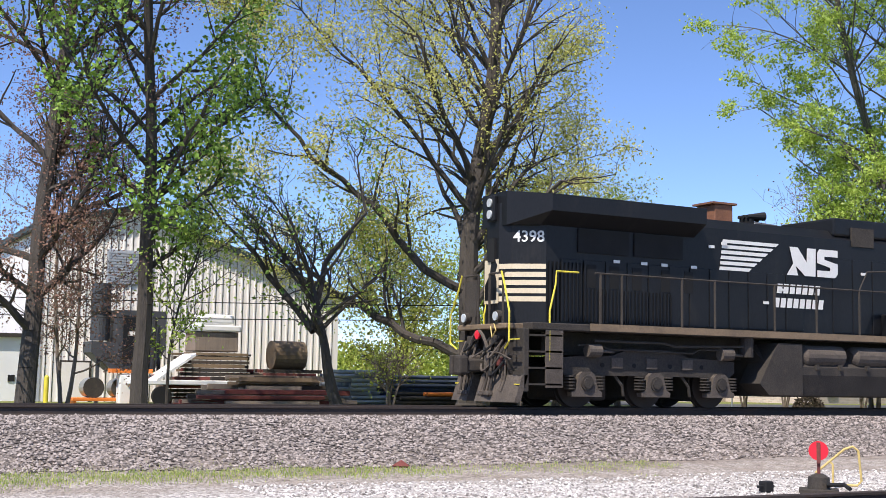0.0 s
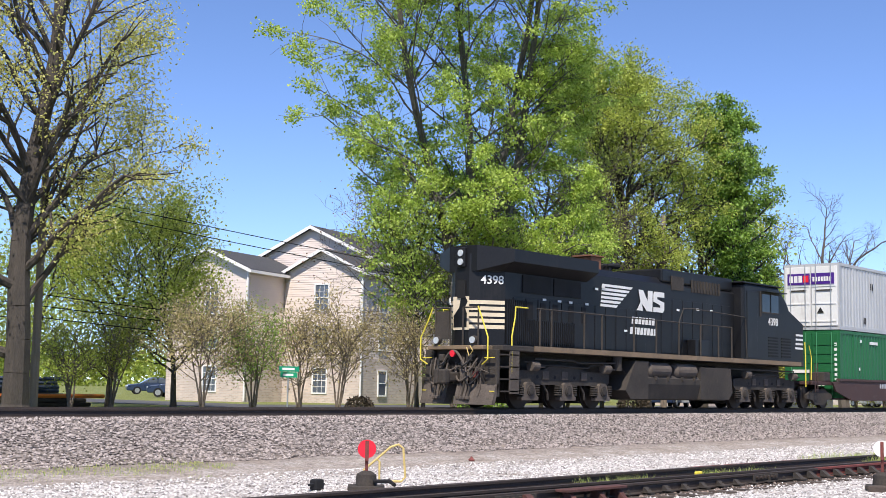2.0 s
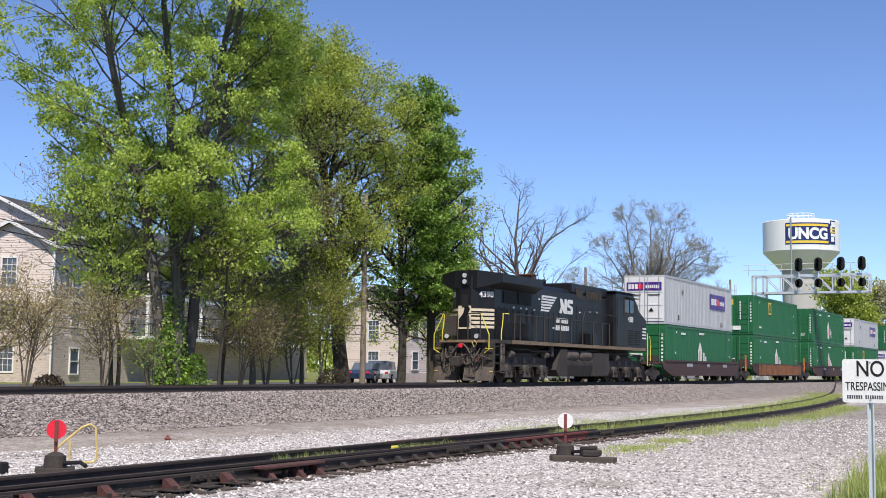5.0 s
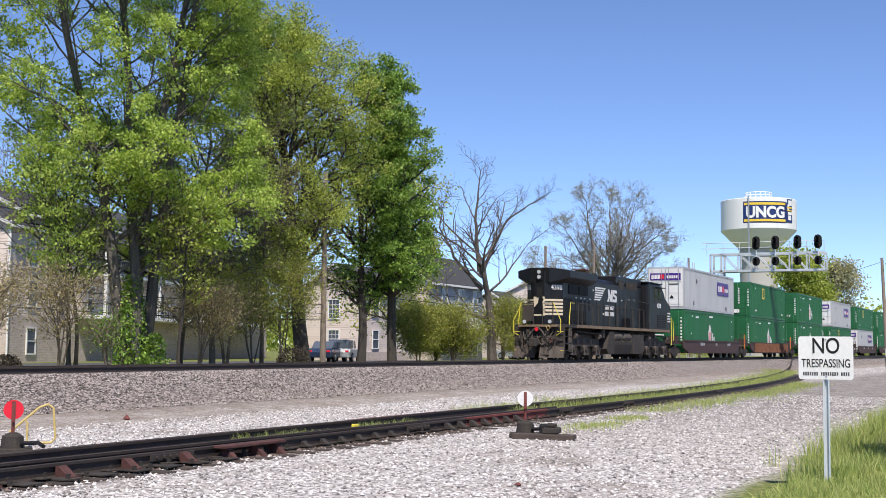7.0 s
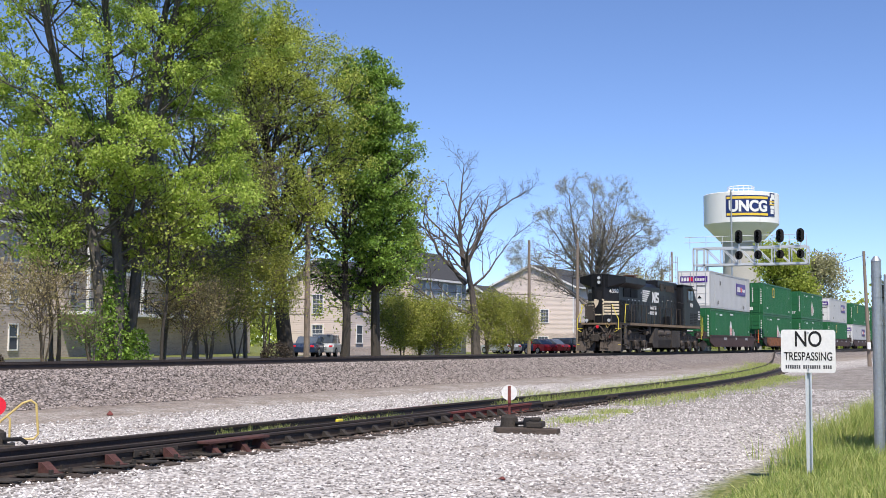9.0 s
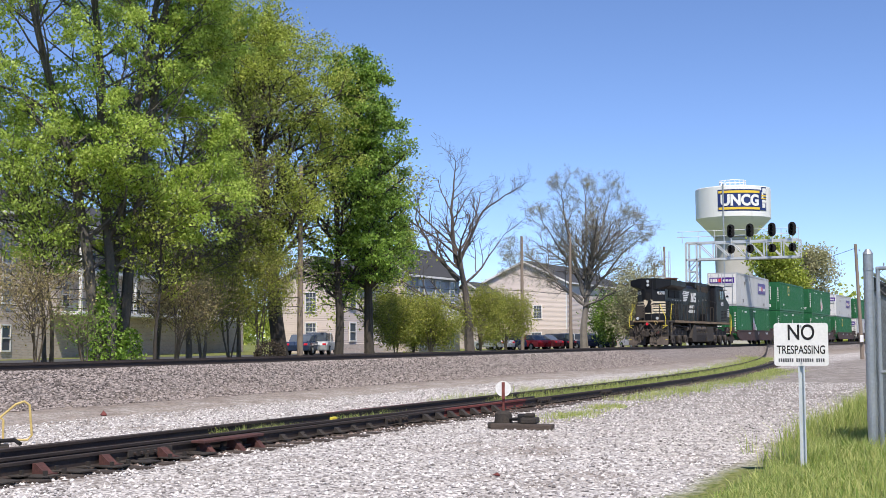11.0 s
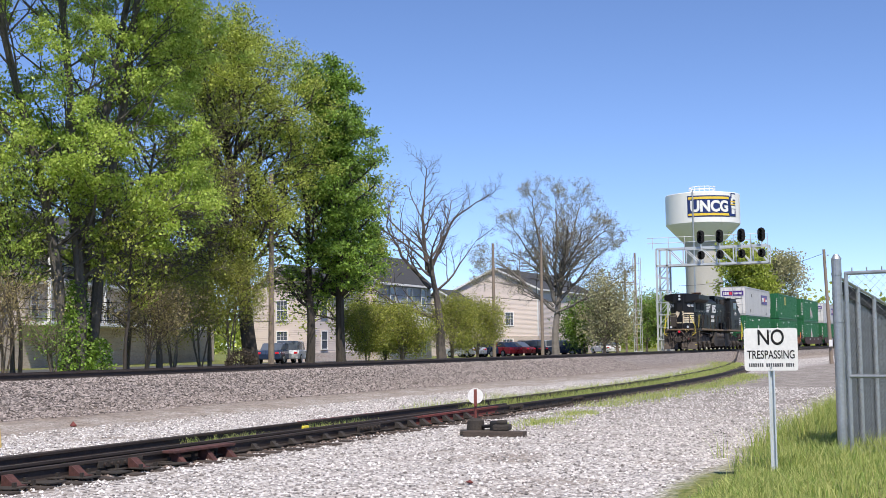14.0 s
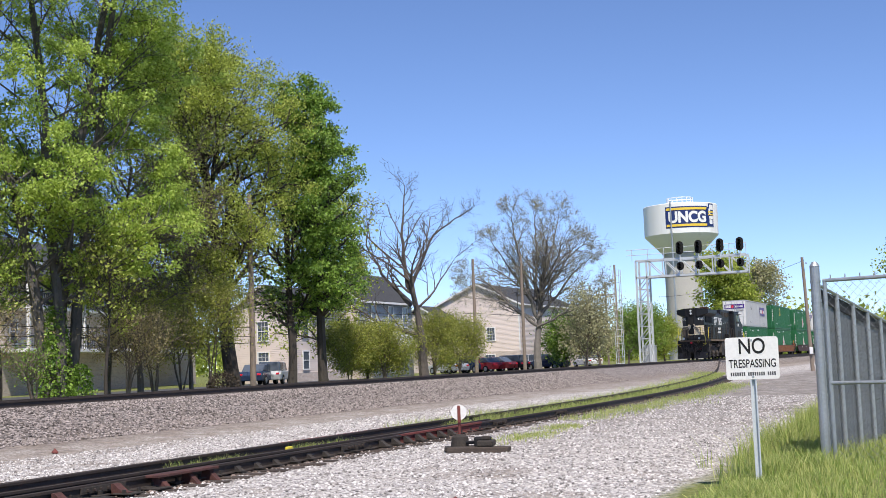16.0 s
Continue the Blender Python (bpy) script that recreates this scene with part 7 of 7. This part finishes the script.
    part("marker_plate", box(B(), -0.22, 0.22, -0.02, 0.02, 0.03, 0.11), YELLOW, yard).matrix_basis = pose(12.4, side_y(12) + 0.62, 0.06)
    part("marker_plate", box(B(), -0.1, 0.1, -0.03, 0.03, 0.03, 0.13, 0.02), YELLOW, yard).matrix_basis = pose(19.9, side_y(20) + 0.2, 0.06)


track_hardware()

# warning sign
sg = thing("warning_sign", Matrix.Translation((14.79, 2.39, 0.0)) @ pose(0, 0, 0, 0, 0, -81 + 0), "white trespass warning sign on a galvanised post", "sign")
post = B()
for u0, u1, v0, v1 in ((-0.036, -0.02, -0.006, 0.0), (0.02, 0.036, -0.006, 0.0), (-0.024, -0.018, 0.0, 0.035), (0.018, 0.024, 0.0, 0.035), (-0.024, 0.024, 0.035, 0.041)):
    box(post, u0, u1, v0, v1, -0.3, 1.72)
part("post", post, SILVER, sg)
plate = B()
box(plate, -0.30, 0.30, -0.012, -0.008, 1.275, 1.765)
bmesh.ops.bevel(plate, geom=[e for e in plate.edges if abs(e.verts[0].co.y - e.verts[1].co.y) > 0.001], offset=0.03, segments=3, profile=0.5, affect="EDGES")
pl = part("plate", plate, WHITE, sg)
letters("NO", 0.25, DARK, pl, pose(0, -0.014, 1.65, 90, 0, 0), name="lettering", thick=0.001, squeeze=0.78)
letters("TRESPASSING", 0.135, DARK, pl, pose(0, -0.014, 1.455, 90, 0, 0), name="lettering", thick=0.001, squeeze=0.66)
for k in range(21):
    if k not in (7, 16):
        part("letter_bar", box(B(), -0.252 + k * 0.0245, -0.235 + k * 0.0245, -0.0135, -0.012, 1.318, 1.36), DUSTC, pl)
for z in (1.73, 1.31):
    part("bolt", disc(B(), (0, -0.014, z), (0, 1, 0), 0.012, 0.01, 8), STEEL, pl)


# ---------------------------------------------------------------- chain-link fence
def build_fence():
    f = thing("chain_link_fence", pose(0, 0, 0), "galvanised chain-link fence with grey privacy slats", "fence")
    p0, d = Vector((16.7, 1.84, 0)), Vector((6.1, -0.53, 0)).normalized()
    q = Vector((-d.y, d.x, 0))
    part("corner_post", tube(tube(B(), p0, p0 + UP * 2.66, 0.062, n=16), p0 + UP * 2.66, p0 + UP * 2.72, 0.068, 0.03, 16), STEEL, f)
    for z in (0.2, 0.55, 1.0, 1.4, 1.85, 2.2, 2.45):
        part("tension_band", tube(B(), p0 + UP * z, p0 + UP * (z + 0.03), 0.067, n=16), STEEL, f)
    top = 2.45
    length = 26.0
    n = 11
    for k in range(1, n):
        a = p0 + d * (1.35 + (k - 1) * 1.22 if k < 5 else 5.0 + (k - 4) * 2.4)
        part("post", tube(B(), a + UP * -0.2, a + UP * max(1.8, 2.45 - 0.075 * (a - p0).length), 0.035, n=10), STEEL, f)
    part("top_rail", tube(B(), p0 + UP * 2.44, p0 + d * 8.4 + UP * 1.8, 0.022, n=8), STEEL, f)
    part("top_rail", tube(B(), p0 + d * 8.4 + UP * 1.8, p0 + d * length + UP * 1.8, 0.022, n=8), STEEL, f)

    def fence_top(u):
        return max(1.75, 2.38 - 0.075 * u)
    slat = mesh_of("slat", box(B(), -0.028, 0.028, -0.004, 0.004, 0.06, 2.28), SLATM)
    ang = math.degrees(math.atan2(d.y, d.x))
    rnd = random.Random(4)
    for k in range(290):
        a = p0 + d * (0.1 + k * 0.058) + q * 0.05
        ob = piece("slat", slat, f, pose(a.x, a.y, 0.0, 0, rnd.uniform(-0.6, 0.6), ang + rnd.uniform(-4, 4)))
        ob.scale = (1, 1, fence_top(0.1 + k * 0.058) / 2.34 * rnd.uniform(0.99, 1.01))
    band = B()
    us = [0.0, 2.0, 4.0, 6.0, 8.4, 22.0]
    rows_ = [[band.verts.new(p0 + d * u + q * (0.02 + w) + UP * (fence_top(u) + z)) for w, z in ((0, -0.13), (0, 0.04), (0.012, 0.04), (0.012, -0.13))] for u in us]
    for a, b in zip(rows_, rows_[1:]):
        for i in range(4):
            band.faces.new((a[i], a[(i + 1) % 4], b[(i + 1) % 4], b[i]))
    bmesh.ops.recalc_face_normals(band, faces=band.faces[:])
    part("top_band", band, DARK, f, "dark band along the slat tops")
    mesh = B()

    def link(a0, along, run, z0, z1, step):
        """Woven wire: two families of slanting strands between z0 and z1."""
        k = -(z1 - z0)
        while k < run:
            for s in (1, -1):
                pts = []
                for u, z in ((k, z0), (k + (z1 - z0), z1)):
                    zz = z if s > 0 else z0 + z1 - z
                    pts.append((u, zz))
                (u0, w0), (u1, w1) = pts
                lo, hi = max(0.0, u0), min(run, u1)
                if hi - lo > 0.02:
                    g = lambda u: w0 + (w1 - w0) * (u - u0) / (u1 - u0)
                    tube(mesh, a0 + along * lo + UP * g(lo), a0 + along * hi + UP * g(hi), 0.0019, n=3, caps=False)
            k += step
    link(p0, d, 6.0, 0.05, 2.0, 0.11)
    side = Vector((-0.25, -0.97, 0)).normalized()
    link(p0 + side * 0.1, side, 3.0, 0.05, top + 0.02, 0.11)
    ob = part("wire_mesh", mesh, WIREM, f)
    ob["kind"] = "stuff"
    for z in (top + 0.02, 1.16, 0.08):
        part("gate_rail", tube(B(), p0 + side * 0.1 + UP * z, p0 + side * 3.1 + UP * z, 0.024, n=10), STEEL, f)
    for u in (0.12, 3.1):
        part("gate_post", tube(B(), p0 + side * u + UP * 0.05, p0 + side * u + UP * (top + 0.03), 0.026, n=10), STEEL, f)
    for k in range(16):
        a = p0 + side * (0.2 + k * 0.19) + UP * (top + 0.02)
        part("barb", tube(B(), a, a + UP * 0.07, 0.008, n=5), STEEL, f)


build_fence()


# ---------------------------------------------------------------- loose stone and grass
def stones_mesh(name, pts, sizes, material, seed):
    """Little irregular eight-faced stones."""
    g = np.random.default_rng(seed)
    m = len(pts)
    base = np.array([(1, 0, 0), (-1, 0, 0), (0, 1, 0), (0, -1, 0), (0, 0, 0.75), (0, 0, -0.75)])
    ang = g.uniform(0, 6.28, m)
    ca, sa = np.cos(ang), np.sin(ang)
    v = base[None] * g.uniform(0.6, 1.3, (m, 6, 1)) * sizes[:, None, None]
    x = v[..., 0] * ca[:, None] - v[..., 1] * sa[:, None]
    y = v[..., 0] * sa[:, None] + v[..., 1] * ca[:, None]
    v = np.stack([x, y, v[..., 2]], 2) + pts[:, None]
    f = np.array([(0, 2, 4), (2, 1, 4), (1, 3, 4), (3, 0, 4), (2, 0, 5), (1, 2, 5), (3, 1, 5), (0, 3, 5)])
    faces = (np.arange(m)[:, None, None] * 6 + f[None]).reshape(-1, 3)
    return raw_mesh(name, v.reshape(-1, 3).tolist(), faces.tolist(), material)


def scatter(n, x0, x1, y0, y1, seed, power=1.6):
    g = np.random.default_rng(seed)
    x = x0 + (x1 - x0) * g.random(n) ** power
    y = y0 + (y1 - y0) * g.random(n)
    return np.array([(a, b, ground_z(a, b)) for a, b in zip(x, y)])


_g = np.random.default_rng(21)
p = scatter(52000, 2, 75, 19.2, 23.2, 31, 1.25)
tagged(new("ballast", stones_mesh("ballast", p + [0, 0, 0.012], _g.uniform(0.02, 0.05, len(p)), STONEB, 1)), "grey crushed stone ballast on the track bank", "ballast", kind="stuff")
p = scatter(46000, 6, 46, 3.0, 17.4, 32, 1.5)
p = p[(np.abs(p[:, 1] - 11.35) > 0.9) & (p[:, 1] > 3.0 + 0.028 * p[:, 0])]
tagged(new("gravel", stones_mesh("gravel", p + [0, 0, 0.006], _g.uniform(0.012, 0.032, len(p)), STONEA, 2)), "loose pale limestone gravel on the access road", "gravel", kind="stuff")
p = scatter(9000, 6, 60, 10.2, 12.5, 33, 1.3)
tagged(new("track_gravel", stones_mesh("track_gravel", p + [0, 0, 0.012], _g.uniform(0.015, 0.04, len(p)), STONEC, 3)), "rust-stained stone between the yard track ties", "gravel", kind="stuff")


def grass(label, centres, per, spread, h, seed, name="grass"):
    g = np.random.default_rng(seed)
    c = np.repeat(np.asarray(centres), per, 0)
    m = len(c)
    b = c[:, :2] + g.normal(size=(m, 2)) * spread
    z = np.array([ground_z(x, y) for x, y in b])
    hh = h * g.uniform(0.4, 1.25, m)
    a = g.uniform(0, 6.28, m)
    w = 0.0035 + 0.004 * g.random(m)
    lean = g.normal(size=(m, 2)) * 0.35
    dx, dy = np.cos(a) * w, np.sin(a) * w
    v0 = np.stack([b[:, 0] - dx, b[:, 1] - dy, z - 0.02], 1)
    v1 = np.stack([b[:, 0] + dx, b[:, 1] + dy, z - 0.02], 1)
    mid = np.stack([b[:, 0] + lean[:, 0] * hh * 0.35, b[:, 1] + lean[:, 1] * hh * 0.35, z + hh * 0.6], 1)
    tip = np.stack([b[:, 0] + lean[:, 0] * hh, b[:, 1] + lean[:, 1] * hh, z + hh], 1)
    v = np.stack([v0, v1, mid + np.stack([dx, dy, 0 * dx], 1) * 0.7, mid - np.stack([dx, dy, 0 * dx], 1) * 0.7, tip], 1).reshape(-1, 3)
    o = np.arange(m)[:, None] * 5
    f = np.concatenate([o + [0, 1, 2], o + [0, 2, 3], o + [3, 2, 4]], 1).reshape(-1, 3)
    tagged(new(name, raw_mesh(name, v.tolist(), f.tolist(), GRASSB)), label, "grass", kind="stuff")


rg = random.Random(77)
grass("rough spring grass along the fence line", [(x, 2.3 + 0.028 * x - abs(rg.gauss(0, 0.9)) * (1 if x > 14 else 0.8), 0) for x in [11 + rg.random() ** 1.3 * 40 for _ in range(4200)]], 16, 0.10, 0.14, 1)
grass("taller weeds at the sign and fence post", [(15.2 + rg.random() * 4, 2.2 + rg.gauss(0, 0.35), 0) for _ in range(300)], 16, 0.08, 0.27, 2, "weeds")
grass("grass growing along the yard track", [(x, side_y(x) + 0.1 + abs(rg.gauss(0, 0.9)), 0) for x in [27.5 + rg.random() ** 1.2 * 66 for _ in range(1700)]], 12, 0.16, 0.22, 3)
grass("grass growing along the yard track", [(x, side_y(x) - 1.5 - abs(rg.gauss(0, 0.6)), 0) for x in [31 + rg.random() * 32 for _ in range(480)]], 12, 0.16, 0.15, 4)
grass("tall dry weeds along the road edge by the fence", [(x, 2.35 + 0.028 * x + rg.gauss(0, 0.22), 0) for x in [17.5 + rg.random() * 22 for _ in range(420)]], 14, 0.1, 0.42, 9, "weeds")
grass("grass tufts between the yard rails", [(x, side_y(x) + rg.uniform(-0.1, 0.5), 0) for x in [16.3 + rg.random() * 2.2 for _ in range(70)] + [20.3 + rg.random() * 2.0 for _ in range(60)]], 9, 0.07, 0.19, 5)
grass("thin grass at the foot of the ballast bank", [(x, 18.7 + rg.gauss(0, 0.35), 0) for x in [-2 + rg.random() * 17 for _ in range(300)] + [2 + rg.random() * 8 for _ in range(350)]], 14, 0.14, 0.05, 6)
grass("small tufts in the road gravel", [(x, y, 0) for x, y in [(24.5 + rg.gauss(0, 0.9), 8.6 + rg.gauss(0, 0.25)) for _ in range(80)] + [(27.6 + rg.gauss(0, 0.6), 8.9 + rg.gauss(0, 0.25)) for _ in range(70)]], 10, 0.1, 0.09, 7)
grass("rough grass strip behind the main track", [(x, 29.6 + rg.random() * 5, 0) for x in [-4 + rg.random() * 110 for _ in range(2200)]], 8, 0.25, 0.3, 8)
for k, (x, y, s_) in enumerate(((9.55, 19.1, 0.13), (20.9, 17.7, 0.1), (13.4, 5.6, 0.05))):
    me = stones_mesh("clod", np.array([(0, 0, 0.03), (0.05, 0.02, 0.02)]), np.array([s_, s_ * 0.7]), RUSTRED, k)
    tagged(new("clod", me), "rust-brown lump lying on the gravel", "stone").matrix_basis = pose(x, y, ground_z(x, y))
st_ = thing("street_sign", Matrix.Translation(polar(41.35, 41, 0.45)) @ pose(0, 0, 0, 0, 0, -40), "green street name sign on a thin post", "sign")
part("post", tube(B(), (0, 0, 0), (0, 0, 1.75), 0.025, n=8), STEEL, st_)
GSIGN = mat("street_sign_green", (0.0, 0.28, 0.14), 0.4, var=0.05)
for k, a in enumerate((8, -35)):
    bl = part("blade", box(B(), -0.3, 0.35, -0.008, 0.008, 1.55 - k * 0.19, 1.72 - k * 0.19), GSIGN, st_)
    bl.matrix_basis = pose(0, -0.04, 0, 0, 0, a)
    part("letter_bar", box(B(), -0.2, 0.2, -0.012, -0.008, 1.6 - k * 0.19, 1.67 - k * 0.19), WHITE, bl)
for az, r, s_ in ((44.6, 44, 0.5), (57.0, 55, 0.7)):
    bush = thing("clipped_shrub", Matrix.Translation(polar(az, r, 0.45)), "small dark clipped round shrub", "shrub")
    g_ = np.random.default_rng(int(az))
    pp = g_.normal(size=(1800, 3))
    pp = pp / np.linalg.norm(pp, axis=1)[:, None] * g_.uniform(0.8, 1.02, (1800, 1)) * [s_, s_, s_ * 0.8] + [0, 0, s_ * 0.75]
    o = new("crown", leaf_mesh("crown", pp, 0.09, LEAFK, 3))
    o.parent = bush
    part("trunk", tube(B(), (0, 0, 0), (0, 0, s_), 0.05, n=8), BARKD, bush)


# ---------------------------------------------------------------- what moves
def motions():
    for ob, s in TRAIN:
        base = ob.matrix_basis.copy()
        walk(ob, [(t, Matrix.Translation((x + s, 0, 0)) @ base) for t, x in REAR])
    steps = [i * 0.1 for i in range(161)]
    ts, xs = [r[0] for r in REAR], [r[1] for r in REAR]
    for w, c, r in WHEELS:
        walk(w, [(t, pose(*c, 0, math.degrees((float(np.interp(t, ts, xs)) - xs[0]) / r), 0)) for t in steps])


motions()
